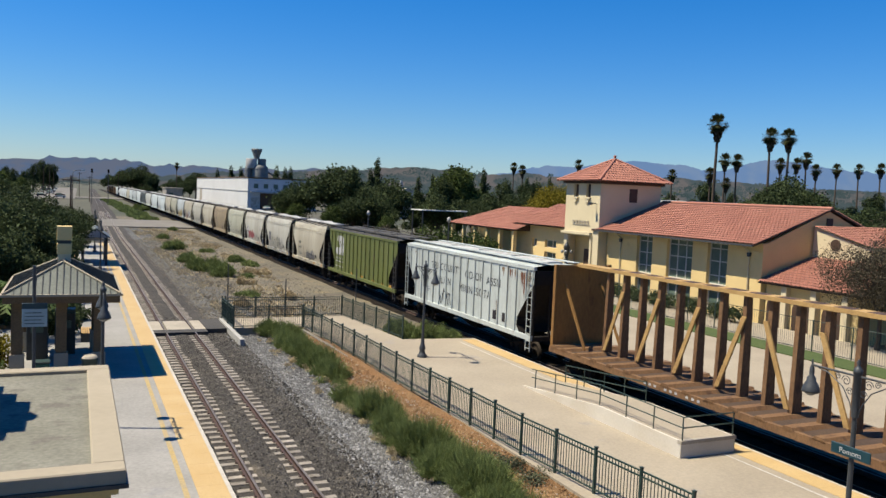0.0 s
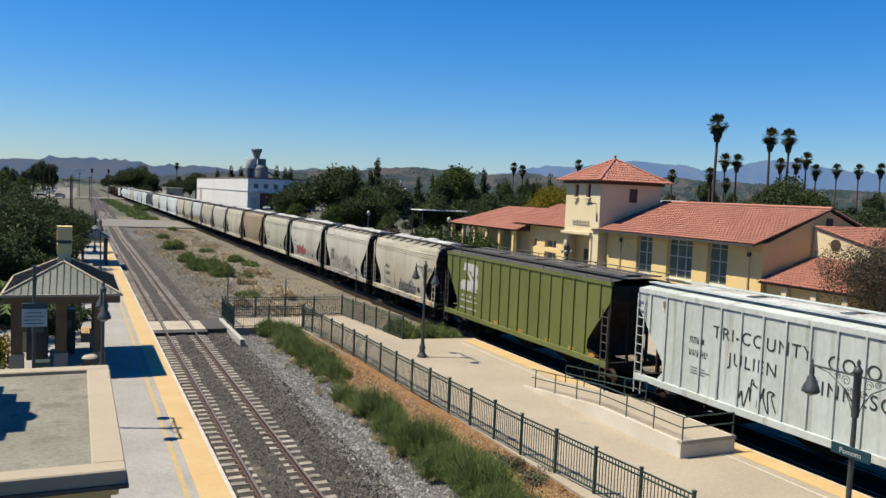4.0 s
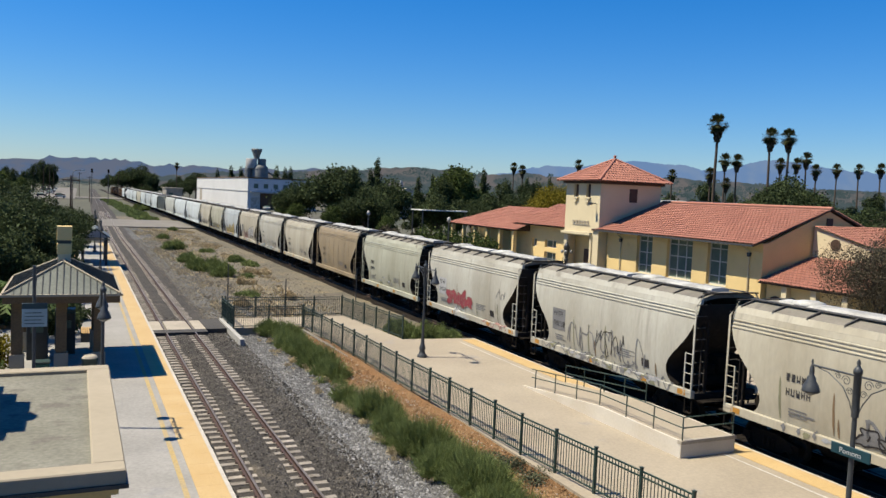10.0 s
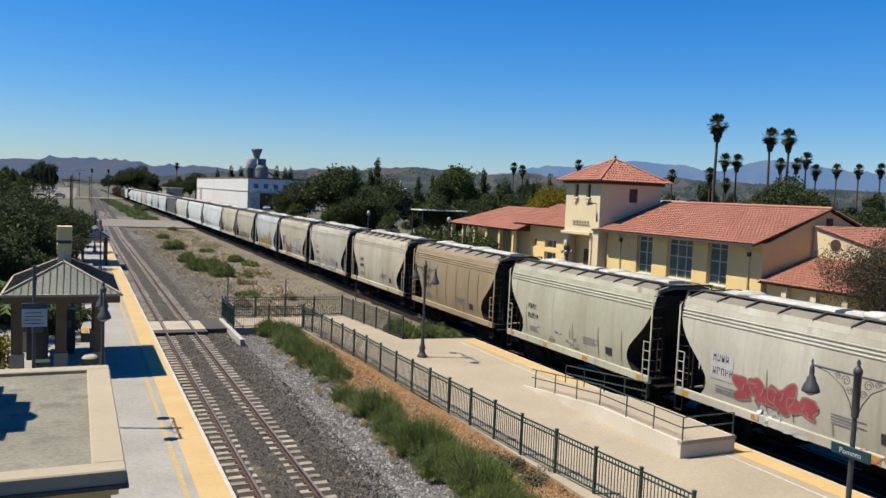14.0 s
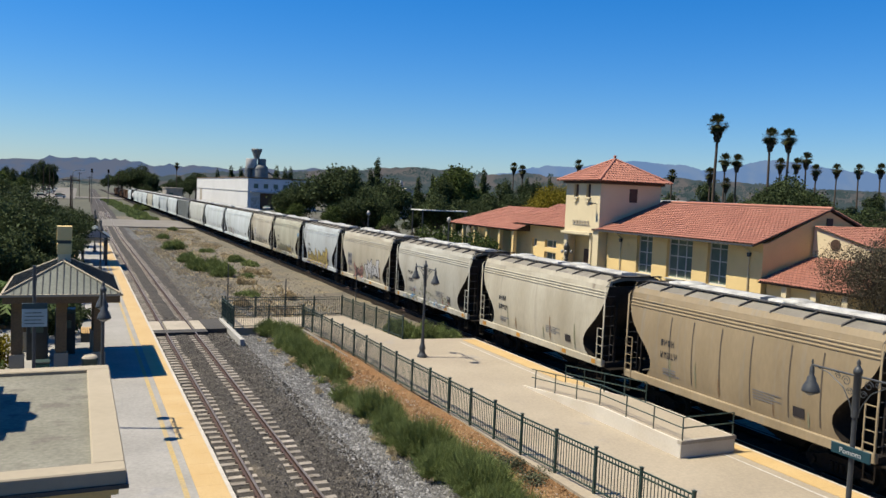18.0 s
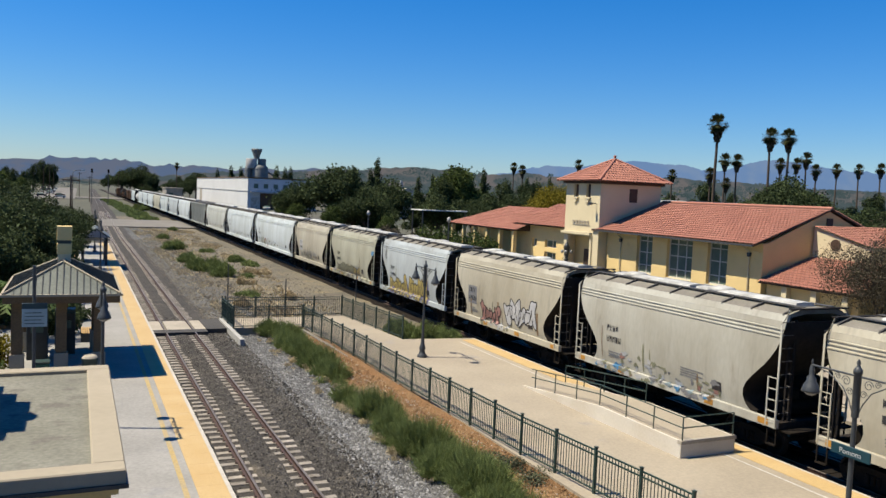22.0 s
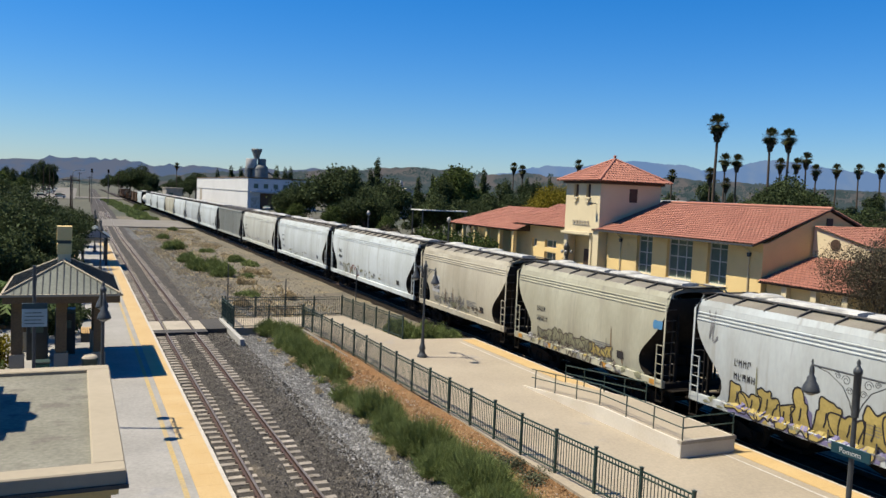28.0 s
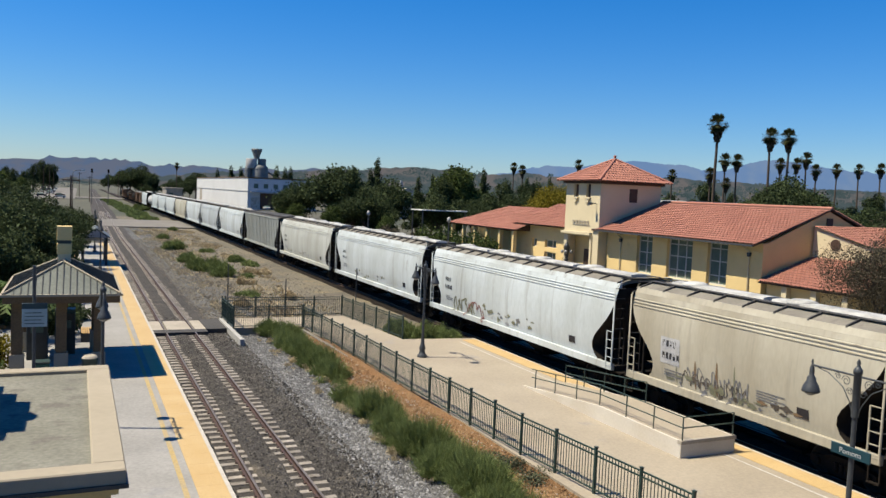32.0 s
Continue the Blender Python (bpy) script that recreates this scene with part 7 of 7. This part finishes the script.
for k in range(22):
    part("post", Geo().tube([(0, 12 + 2.6 * k, 0), (0, 12 + 2.6 * k, 1.9)], 0.035, 6), M["green_metal"], mf)
for z in (0.15, 1.85):
    part("rail_bar", Geo().tube([(0, 12, z), (0, 66.6, z)], 0.022, 5), M["green_metal"], mf)
g = Geo()
for k in range(360):
    g.box(-0.005, 0.005, 12 + 0.15 * k, 12.012 + 0.15 * k, 0.15, 1.85)
tagged(part("mesh_wire", g, M["green_metal"], mf), kind="stuff")
for i in range(11):
    shrub(42.3 + 0.3 * (i % 2), 43.0 + 1.75 * i, 0.0, 1.0, 1.3, "leaf_dark", 90 + i, "clipped dark green hedge bush at the station wall", 900, 0.16)
for i, (x, y, r, h, key) in enumerate(((40.6, 79, 2.3, 4.2, "leaf"), (40.2, 82, 2.5, 4.6, "leaf"), (40.0, 86, 2.6, 4.9, "leaf"), (39.8, 91, 2.3, 4.4, "leaf"), (41.0, 97, 2.4, 4.0, "leaf_dry"), (39.5, 104, 2.2, 3.6, "leaf_dry"), (41, 111, 2.2, 3.8, "leaf_dry"))):
    shrub(x, y, -0.2, r, h, key, 110 + i, "loose grey-green bush before the station wing", 2200, 0.28)
yt = tree("tree", 9.4, 8.5, 41, "yellow-green flowering tree behind the station", "leaf_yellow", 12000, 0.24)
yt.matrix_basis = pose(64.6, 104, -0.3) @ Matrix.Diagonal((1.12, 1.12, 1.14, 1))
y2 = copy_thing(yt, pose(70, 108, -0.3, 0, 0, 70))


def bare_tree(x, y, h, seed):
    t = thing("bare_tree", (x, y, -0.2), "grey-brown half-dry tree with fine tangled twigs", "tree")
    rg = random.Random(seed)
    wood, twigs = Geo(), Geo()

    def grow(p, d, ln, r, level):
        q = p + d * ln
        (wood if level < 3 else twigs).tube([p, (p + q) / 2 + Vector((rg.uniform(-1, 1), rg.uniform(-1, 1), 0)) * ln * 0.06, q], r, 6 if level < 3 else 3, r * 0.6)
        if level == 5:
            return
        for _ in range(3 if level < 4 else 4):
            e = (d + Vector((rg.uniform(-1, 1), rg.uniform(-1, 1), rg.uniform(-0.35, 0.75))) * 0.85).normalized()
            grow(q, e, ln * rg.uniform(0.6, 0.82), r * 0.55, level + 1)
    grow(Vector((0, 0, 0)), Vector((0.05, 0, 1)), h * 0.24, h * 0.022, 0)
    part("trunk", wood, M["bark"], t, fix=False)
    part("twig", twigs, M["leaf_dry"], t, fix=False)
    lobes = [(rg.uniform(-0.26, 0.26) * h, rg.uniform(-0.26, 0.26) * h, h * rg.uniform(0.45, 0.8), h * 0.2, h * 0.2, h * 0.15) for _ in range(12)]
    part("foliage", leaf_cloud("foliage", 28000, lobes, 0.085, seed, M["leaf_dry"]), None, t, "sparse brownish leaves")
    return t


bare_tree(43.4, 32.4, 8.2, 4)
bare_tree(45.0, 29.2, 8.2, 9)
bare_tree(46.5, 33.5, 7.6, 15)
bare_tree(44.6, 30.4, 7.2, 23)
bare_tree(48.5, 31.0, 9.6, 27)
bare_tree(47.2, 27.6, 9.0, 31)


# ---- paint and lettering on the cars ----
for key, c in (("p_yellow", (0.72, 0.56, 0.17)), ("p_white", (0.80, 0.80, 0.80)), ("p_pink", (0.52, 0.27, 0.23)), ("p_red", (0.56, 0.09, 0.12)), ("p_black", (0.035, 0.03, 0.035)), ("p_violet", (0.30, 0.27, 0.50)),
               ("p_grey", (0.33, 0.33, 0.34)), ("p_blue", (0.12, 0.38, 0.70)), ("p_rust", (0.36, 0.235, 0.13)), ("p_orange", (0.78, 0.38, 0.05)), ("p_brown", (0.16, 0.13, 0.10)), ("p_olive", (0.38, 0.38, 0.24)), ("p_pale", (0.66, 0.68, 0.70)),
               ("p_teal", (0.36, 0.46, 0.50)), ("p_deeprust", (0.27, 0.10, 0.045))):
    M[key] = mat(key, c, tuple(v * 0.8 for v in c), 0.65, s1=1.8, s2=16, bump=0, fine=0.1)


class Side:
    """The track-facing side of a car: u runs from its rear end to its front, z up."""

    def __init__(self, car, length, gap, shape):
        self.car, self.h, self.shape = car, length / 2 - gap, shape

    def p(self, u, z, off):
        return (-(self.shape(z) + off), self.h - u, z)

    def area(self, geo, u0, u1, z0, z1, off=0.012):
        n = max(1, int((z1 - z0) / 0.25))
        geo.sheet([[self.p(u0, z0 + (z1 - z0) * k / n, off), self.p(u1, z0 + (z1 - z0) * k / n, off)] for k in range(n + 1)])
        return geo

    def stroke(self, geo, pts, w, off=0.016):
        """A painted line of even width."""
        rows = []
        for i, (u, z) in enumerate(pts):
            a, b = pts[max(0, i - 1)], pts[min(len(pts) - 1, i + 1)]
            d = Vector((b[0] - a[0], b[1] - a[1]))
            d = d.normalized() if d.length > 1e-6 else Vector((1, 0))
            rows.append([self.p(u - d.y * w / 2, z + d.x * w / 2, off), self.p(u + d.y * w / 2, z - d.x * w / 2, off)])
        geo.sheet(rows)
        return geo

    def blob(self, geo, ring, off=0.013, k=4):
        cu, cz = sum(q[0] for q in ring) / len(ring), sum(q[1] for q in ring) / len(ring)
        rows = [[self.p(cu + (u - cu) * (j + 0.02) / (k + 0.02), cz + (z - cz) * (j + 0.02) / (k + 0.02), off) for u, z in ring] for j in range(k + 1)]
        geo.sheet(rows, closed=True)
        return geo

    def put(self, name, geo, key, label=""):
        return part(name, geo, M[key], self.car, label, fix=False)


def letter_ring(rng, u, z, w, h, lean):
    """Outline of one fat round letter."""
    ph = [rng.uniform(0, 6.28) for _ in range(4)]
    am = (rng.uniform(0.10, 0.24), rng.uniform(0.14, 0.30), rng.uniform(0.08, 0.18), rng.uniform(0.04, 0.09))
    ring = []
    for k in range(48):
        t = 2 * math.pi * k / 48
        r = 1 + sum(a * math.sin(n * t + p) for n, a, p in zip((2, 3, 5, 8), am, ph))
        a, b = 0.5 * w * r * math.copysign(abs(math.cos(t)) ** 0.75, math.cos(t)), 0.5 * h * r * math.copysign(abs(math.sin(t)) ** 0.6, math.sin(t))
        ring.append((u + a + lean * b, z + b))
    return ring


def throw_up(side, u0, u1, z0, z1, n, seed, fill, line, shadow=None, label="bubble lettering sprayed on the car side"):
    rng = random.Random(seed)
    fg, lg, sg = Geo(), Geo(), Geo()
    w = (u1 - u0) / n
    for i in range(n):
        h = (z1 - z0) * rng.uniform(0.6, 1.05)
        ring = letter_ring(rng, u0 + (i + 0.5) * w, z0 + h * 0.5, w * 1.15, h, rng.uniform(-0.12, 0.18))
        ring = [(u, max(1.16, z)) for u, z in ring]
        if shadow:
            side.blob(sg, [(u + 0.16, max(1.16, z - 0.2)) for u, z in ring], 0.010)
        side.blob(fg, ring, 0.014 + 0.002 * (i % 2))
        side.stroke(lg, ring + ring[:2], 0.055, 0.02)
        a = u0 + (i + 0.5) * w
        side.stroke(lg, [(a - w * 0.1, z0 + h * 0.35), (a, z0 + h * 0.5), (a + w * 0.05, z0 + h * 0.72)], 0.06, 0.021)
        if rng.random() > 0.4:
            side.stroke(lg, [(a + w * 0.2, z0 + h * 0.1), (a + w * 0.12, z0 + h * 0.35)], 0.05, 0.021)
    if shadow:
        side.put("sprayed_shadow", sg, shadow)
    side.put("sprayed_fill", fg, fill, label)
    side.put("sprayed_outline", lg, line)


def scrawl(side, u0, u1, z, h, seed, key, w=0.05, loops=9, name="sprayed_scrawl"):
    """One long hand-sprayed line that wanders through a row of cells."""
    rng = random.Random(seed)
    g = Geo()
    s = (u1 - u0) / loops
    pts = []
    for i in range(loops):
        for f in (0.1, 0.35, 0.5, 0.8):
            pts.append((u0 + s * (i + f + rng.uniform(-0.35, 0.35)), z + h * (rng.choice((-0.5, 0.5, 0.15)) + rng.uniform(-0.18, 0.18))))
    line = []
    for i in range(1, len(pts) - 2):
        p0, p1, p2, p3 = pts[i - 1:i + 3]
        for k in range(5):
            t = k / 5
            line.append(tuple(0.5 * (2 * p1[j] + (p2[j] - p0[j]) * t + (2 * p0[j] - 5 * p1[j] + 4 * p2[j] - p3[j]) * t * t + (3 * p1[j] - p0[j] - 3 * p2[j] + p3[j]) * t ** 3) for j in (0, 1)))
    side.stroke(g, [(u, max(1.15, zz)) for u, zz in line], w, 0.016)
    side.put(name, g, key)


def smudges(side, u0, u1, z0, z1, n, seed, keys):
    """Faded patches of old spray paint."""
    rng = random.Random(seed)
    for i in range(int(n * 1.6)):
        u, zz, a, b = rng.uniform(u0, u1), rng.uniform(z0, z1), rng.uniform(0.05, 0.22), rng.uniform(0.03, 0.12)
        ph = [rng.uniform(0, 6.3) for _ in range(3)]
        ring = [(u + a * math.cos(t) * (1 + 0.3 * math.sin(3 * t + ph[0])), max(1.16, zz + b * math.sin(t) * (1 + 0.3 * math.sin(4 * t + ph[1])))) for t in [k * 0.2618 for k in range(24)]]
        side.put("faded_spray", side.blob(Geo(), ring, 0.011 + 0.0003 * i, 3), "p_olive" if rng.random() < 0.35 else "p_grey" if rng.random() < 0.3 else rng.choice(keys))


def mark_block(side, u, z, seed, plate=None, cols=4, rows=2, size=0.24, key="letter"):
    """Reporting marks as plain bars."""
    rng = random.Random(seed)
    if plate:
        side.put("mark_plate", side.area(Geo(), u - 0.12, u + cols * size * 0.85 + 0.12, z - 0.65, z + 0.35, 0.012), plate, "repainted patch behind the marks")
    for r in range(rows):
        for c in range(cols + r):
            a = u + c * size * 0.82
            zz = z - r * 0.46
            g = Geo()
            side.area(g, a, a + size * 0.13, zz, zz + size, 0.017)
            side.area(g, a + size * 0.44, a + size * 0.56, zz + (0 if rng.random() > 0.4 else size * 0.5), zz + size, 0.017)
            side.area(g, a + size * 0.16, a + size * 0.44, zz + size * rng.choice((0, 0.42, 0.84)), zz + size * 0.16 + size * rng.choice((0, 0.42, 0.84)), 0.0172)
            side.put("mark_bar", g, key)
    for k in range(3):
        side.put("small_print", side.area(Geo(), u + 0.1, u + rng.uniform(0.7, 1.1), z - 0.9 - 0.1 * k, z - 0.86 - 0.1 * k, 0.014), "p_grey")


def extras(side, length, seed, orange=True):
    """Consolidated stencil, data panel, rust streaks and sill patches that these cars carry."""
    rng = random.Random(seed)
    L = 2 * side.h
    side.put("data_panel", side.area(Geo(), L - 2.95, L - 2.5, 1.72, 2.04, 0.014), "p_black", "small black stencil panel")
    for k in range(4):
        side.put("small_print", side.area(Geo(), L - 4.6, L - 3.4 - 0.3 * (k % 2), 2.15 - 0.09 * k, 2.18 - 0.09 * k, 0.014), "p_grey")
    for k in range(5):
        u, z1 = rng.uniform(1.6, L - 1.8), rng.uniform(1.9, 3.0)
        w = rng.uniform(0.05, 0.13)
        side.put("rust_streak", side.blob(Geo(), [(u + w * 0.5 * math.cos(t), (z1 + 1.45) / 2 + (z1 - 1.45) / 2 * math.sin(t)) for t in [k2 * 0.5236 for k2 in range(12)]], 0.011), "p_rust" if k % 2 else "p_olive")
    if orange:
        for k in range(4):
            u = (0.35, L - 0.75, rng.uniform(3, 5), rng.uniform(6.5, 8.5))[k]
            side.put("sill_patch", Geo().box(-1.632, -1.615, side.h - u - rng.uniform(0.3, 0.45), side.h - u, 1.17, 1.36), "p_orange", "orange reflector patch")


def lettering(owner, body, size, at, key, squeeze=1.0):
    tx = bpy.data.curves.new("lettering", "FONT")
    tx.body, tx.size, tx.align_x, tx.align_y = body, size, "CENTER", "CENTER"
    tx.space_character = squeeze
    ob = new("lettering", tx)
    me = bpy.data.meshes.new_from_object(ob.evaluated_get(bpy.context.evaluated_depsgraph_get()))
    bpy.data.objects.remove(ob)
    me.materials.clear()
    me.materials.append(M[key])
    return part("lettering", me, None, owner, at=at)


face = lambda z: 1.626 if z < 1.415 else side_x(z)
S = [Side(c, 12.8, 0.72, face) for c in shorts]
marks = [("", 2.3), ("p_grey", 1.7), ("p_white", 1.6), ("", 1.75), ("", 1.85), ("", 1.8), ("", 1.95), ("p_grey", 1.6), ("", 1.8), ("", 1.8), ("p_white", 1.8)]
for k, sd in enumerate(S):
    mark_block(sd, marks[k][1] + 0.3, 2.78, 200 + k, marks[k][0] or None)
    extras(sd, 12.8, 300 + k, k not in (4, 8, 10))
# one by one
scrawl(S[0], 5.2, 8.2, 1.95, 0.7, 1, "p_grey", 0.11, 4)
throw_up(S[0], 5.2, 8.0, 1.5, 2.1, 4, 11, "p_grey", "p_black")
scrawl(S[1], 3.0, 8.9, 2.15, 0.9, 2, "p_grey", 0.045, 12)
scrawl(S[1], 5.2, 7.4, 2.2, 0.8, 3, "p_black", 0.035, 6)
scrawl(S[1], 0.9, 10.5, 1.35, 0.3, 4, "p_grey", 0.05, 18)
throw_up(S[2], 2.9, 6.2, 1.75, 2.6, 4, 12, "p_red", "p_pink", None, "red bubble lettering sprayed on the car side")
scrawl(S[2], 3.6, 6.2, 1.4, 0.5, 5, "p_white", 0.10, 4)
smudges(S[0], 2.0, 10.0, 1.18, 1.4, 12, 23, ("p_grey", "p_pale", "p_olive"))
smudges(S[1], 1.0, 10.5, 1.18, 1.4, 22, 24, ("p_grey", "p_pale", "p_white"))
smudges(S[3], 2.0, 9.0, 1.5, 2.0, 8, 25, ("p_pale", "p_olive"))
smudges(S[7], 3.5, 7.0, 1.2, 1.4, 9, 26, ("p_white", "p_pale"))
smudges(S[9], 0.8, 10.0, 1.2, 1.5, 24, 27, ("p_white", "p_olive", "p_grey", "p_yellow"))
smudges(S[8], 0.6, 8.8, 1.18, 1.4, 18, 28, ("p_violet", "p_white", "p_yellow"))
scrawl(S[2], 9.0, 10.4, 3.0, 0.4, 6, "p_grey", 0.04, 3)
scrawl(S[2], 7.6, 10.6, 1.32, 0.25, 7, "p_pink", 0.05, 7)
# Flat brown strips paint in the shadow line of each seam.
for u in (2.6, 3.8, 5.2, 6.6, 8.2, 9.4):
    S[4].put("seam_shadow", S[4].area(Geo(), u, u + 0.05, 1.6, 3.9, 0.011), "p_brown", "vertical welded seam with its shadow painted brown")
smudges(S[6], 1.6, 9.6, 1.2, 1.42, 26, 13, ("p_teal", "p_pale", "p_white", "p_blue", "p_rust"))
smudges(S[6], 2.6, 8.6, 1.45, 2.0, 18, 14, ("p_pale", "p_white", "p_pale", "p_pink", "p_olive"))
throw_up(S[7], 6.05, 9.15, 1.75, 3.05, 4, 14, "p_white", "p_black", None, "white bubble lettering sprayed on the car side")
throw_up(S[7], 3.4, 5.5, 1.5, 2.3, 4, 15, "p_pink", "p_black", None, "dull pink lettering sprayed on the car side")
for u in (2.05, 5.25, 9.2):
    S[7].put("rust_band", S[7].area(Geo(), u, u + 0.16, 1.5, 2.6, 0.0115), "p_rust")
throw_up(S[8], 1.9, 5.2, 1.2, 2.45, 5, 16, "p_yellow", "p_black", "p_violet", "yellow bubble lettering with violet shadow on the car side")
throw_up(S[8], 5.4, 8.6, 1.2, 2.75, 4, 17, "p_yellow", "p_black", "p_violet", "yellow bubble lettering with violet shadow on the car side")
scrawl(S[8], 0.6, 1.3, 3.9, 0.9, 10, "p_grey", 0.06, 3)
throw_up(S[9], 2.2, 6.6, 1.5, 2.15, 7, 18, "p_olive", "p_brown", None, "olive and black lettering sprayed along the car")
throw_up(S[9], 6.4, 8.0, 1.5, 2.1, 3, 19, "p_yellow", "p_brown")
scrawl(S[9], 1.4, 9.0, 1.35, 0.4, 11, "p_brown", 0.07, 16)
S[9].put("blue_patch", S[9].blob(Geo(), [(10.9 + 0.28 * math.cos(t), 3.5 + 0.2 * math.sin(t) + 0.05 * math.sin(3 * t)) for t in [k * 0.35 for k in range(18)]]), "p_blue", "bright blue sprayed spot")
scrawl(S[10], 3.4, 6.6, 1.95, 0.5, 12, "p_grey", 0.04, 11)
scrawl(S[10], 3.0, 6.4, 1.8, 0.4, 13, "p_brown", 0.035, 12)
smudges(S[10], 2.4, 8.5, 1.45, 1.85, 20, 29, ("p_brown", "p_olive", "p_rust"))
L0 = Side([c for c, y in TRAIN][14], 20.35, 0.72, face)
scrawl(L0, 3.2, 6.2, 1.8, 0.7, 14, "p_olive", 0.10, 5)
scrawl(L0, 4.8, 7.4, 1.75, 0.7, 15, "p_pink", 0.09, 4)
smudges(L0, 7, 13, 1.5, 2.2, 14, 16, ("p_pale", "p_teal", "p_olive"))
for k in range(14, 25):
    car, _ = TRAIN[k]
    if k == 17:
        continue
    q = Side(car, 20.35, 0.72, face)
    mark_block(q, 2.2, 3.0, 400 + k)
    q.put("data_panel", q.area(Geo(), 15.6, 16.1, 1.75, 2.05, 0.014), "p_black", "small black stencil panel")
    if k in (15, 16):
        smudges(q, 3, 12, 1.5, 2.0, 10, 430 + k, ("p_pale", "p_grey"))
# white ribbed car: lettering and rust
SO = Side(soo, 15.48, 0.7, lambda z: 1.52)
turn = pose(0, 0, 0, 90, 0, -90)
for body, u, z, size in (("TRI-COUNTY", 5.0, 3.72, 0.62), ("CO-OP", 8.75, 3.62, 0.62), ("ASSN", 11.15, 3.55, 0.62), ("JULIEN", 4.75, 2.92, 0.62), ("MINNESOTA", 8.9, 2.78, 0.62)):
    lettering(soo, body, size, Matrix.Translation((-1.534, SO.h - u, z)) @ turn, "letter", 1.18)
mark_block(SO, 1.75, 3.15, 500)
scrawl(SO, 4.2, 6.0, 1.95, 0.7, 21, "p_black", 0.05, 5)
rg = random.Random(12)
for u0, z0, wide, tall, n, key in ((14.35, 4.45, 0.30, 1.5, 9, "p_deeprust"), (14.75, 4.5, 0.25, 1.0, 6, "p_rust"), (13.5, 4.5, 0.18, 0.9, 4, "p_rust"), (12.2, 4.5, 0.15, 0.6, 3, "p_rust"), (13.0, 4.5, 0.12, 0.6, 3, "p_deeprust"), (0.2, 4.45, 0.1, 0.6, 3, "p_rust"), (11.6, 2.7, 0.08, 0.8, 2, "p_rust")):
    for k in range(n):
        u, l, w = u0 + rg.uniform(-1, 1) * wide, tall * rg.uniform(0.4, 1.0), rg.uniform(0.03, 0.11)
        ring = []
        for j in range(20):
            t = j * math.pi / 10
            ring.append((u + w * math.cos(t) * (0.55 + 0.45 * math.sin(t)) * rg.uniform(0.75, 1.25), z0 - l / 2 + l / 2 * math.sin(t)))
        SO.put("rust_streak", SO.blob(Geo(), ring, 0.006 + 0.0004 * k), key, "rust streak")
for u in (11.2, 12.25):
    SO.put("stencil_panel", SO.area(Geo(), u, u + 0.42, 1.62, 2.1, 0.012), "p_black")
# green car: plain white emblem and small bars
GB = Side(bn, 17.8, 0.7, lambda z: 1.52)
emblem = Geo()
for q in ([(2.4, 4.3), (3.8, 4.3), (4.1, 4.12), (4.12, 3.78), (3.95, 3.6), (3.3, 3.6), (3.3, 3.85), (2.25, 3.85)],
          [(2.6, 3.84), (2.95, 3.84), (3.62, 3.3), (3.28, 3.3)],
          [(2.15, 3.3), (2.75, 3.32), (4.12, 3.32), (4.15, 2.98), (3.9, 2.8), (2.0, 2.8), (1.95, 3.1)],
          [(3.7, 3.6), (3.97, 3.6), (4.12, 3.42), (4.12, 3.3), (3.75, 3.3)]):
    GB.blob(emblem, q, 0.008, 2)
GB.put("emblem", emblem, "p_white", "plain white emblem shape")
for z in (2.72, 2.1, 1.68):
    GB.put("emblem_bar", GB.area(Geo(), 2.0, 4.1, z, z + 0.07, 0.008), "p_white")
for k in range(4):
    GB.put("small_print", GB.area(Geo(), 2.15 + 0.5 * k, 2.4 + 0.5 * k, 2.35, 2.47, 0.008), "p_white")
for k, u in enumerate((6.4, 9.0, 11.6, 13.6, 15.2)):
    GB.put("sill_mark", GB.blob(Geo(), [(u + 0.25 * math.cos(t), 1.46 + 0.09 * math.sin(t)) for t in [j * 0.4 for j in range(16)]], 0.01, 2), "p_orange", "orange reflector spot")
# the flatcar's side marks
CBM = Side(TRAIN[0][0], 22.5, 0.6, lambda z: 1.58)
for k in range(11):
    if k % 4 != 3:
        CBM.put("mark_bar", CBM.area(Geo(), 7.0 + 0.3 * k, 7.14 + 0.3 * k, 1.06, 1.16, 0.012), "p_white")


# ---- what moves ----
def motions():
    times = [2.0 * k for k in range(17)]
    for car, y0 in TRAIN:
        rows = []
        for t in times:
            y = y0 - run(t)
            rows.append((t, pose(22.0 - 0.0024 * (y - 30.0), y, 0.0, 0, 0, 0.137)))
        walk(car, rows)
    spin = [(0.1 * k, math.degrees(run(0.1 * k) / 0.455)) for k in range(321)]
    first = {}
    for car, y0 in TRAIN:
        for tr in car.children:
            for w in tr.children:
                key = 1 if w.matrix_basis.translation.y > 0 else -1
                if key not in first:
                    at = w.matrix_basis.translation.copy()
                    walk(w, [(t, pose(at.x, at.y, at.z, a, 0, 0)) for t, a in spin])
                    first[key] = w
                else:
                    w.rotation_mode = "QUATERNION"
                    keys = w.animation_data_create()
                    keys.action = first[key].animation_data.action
                    keys.action_slot = first[key].animation_data.action_slot


motions()
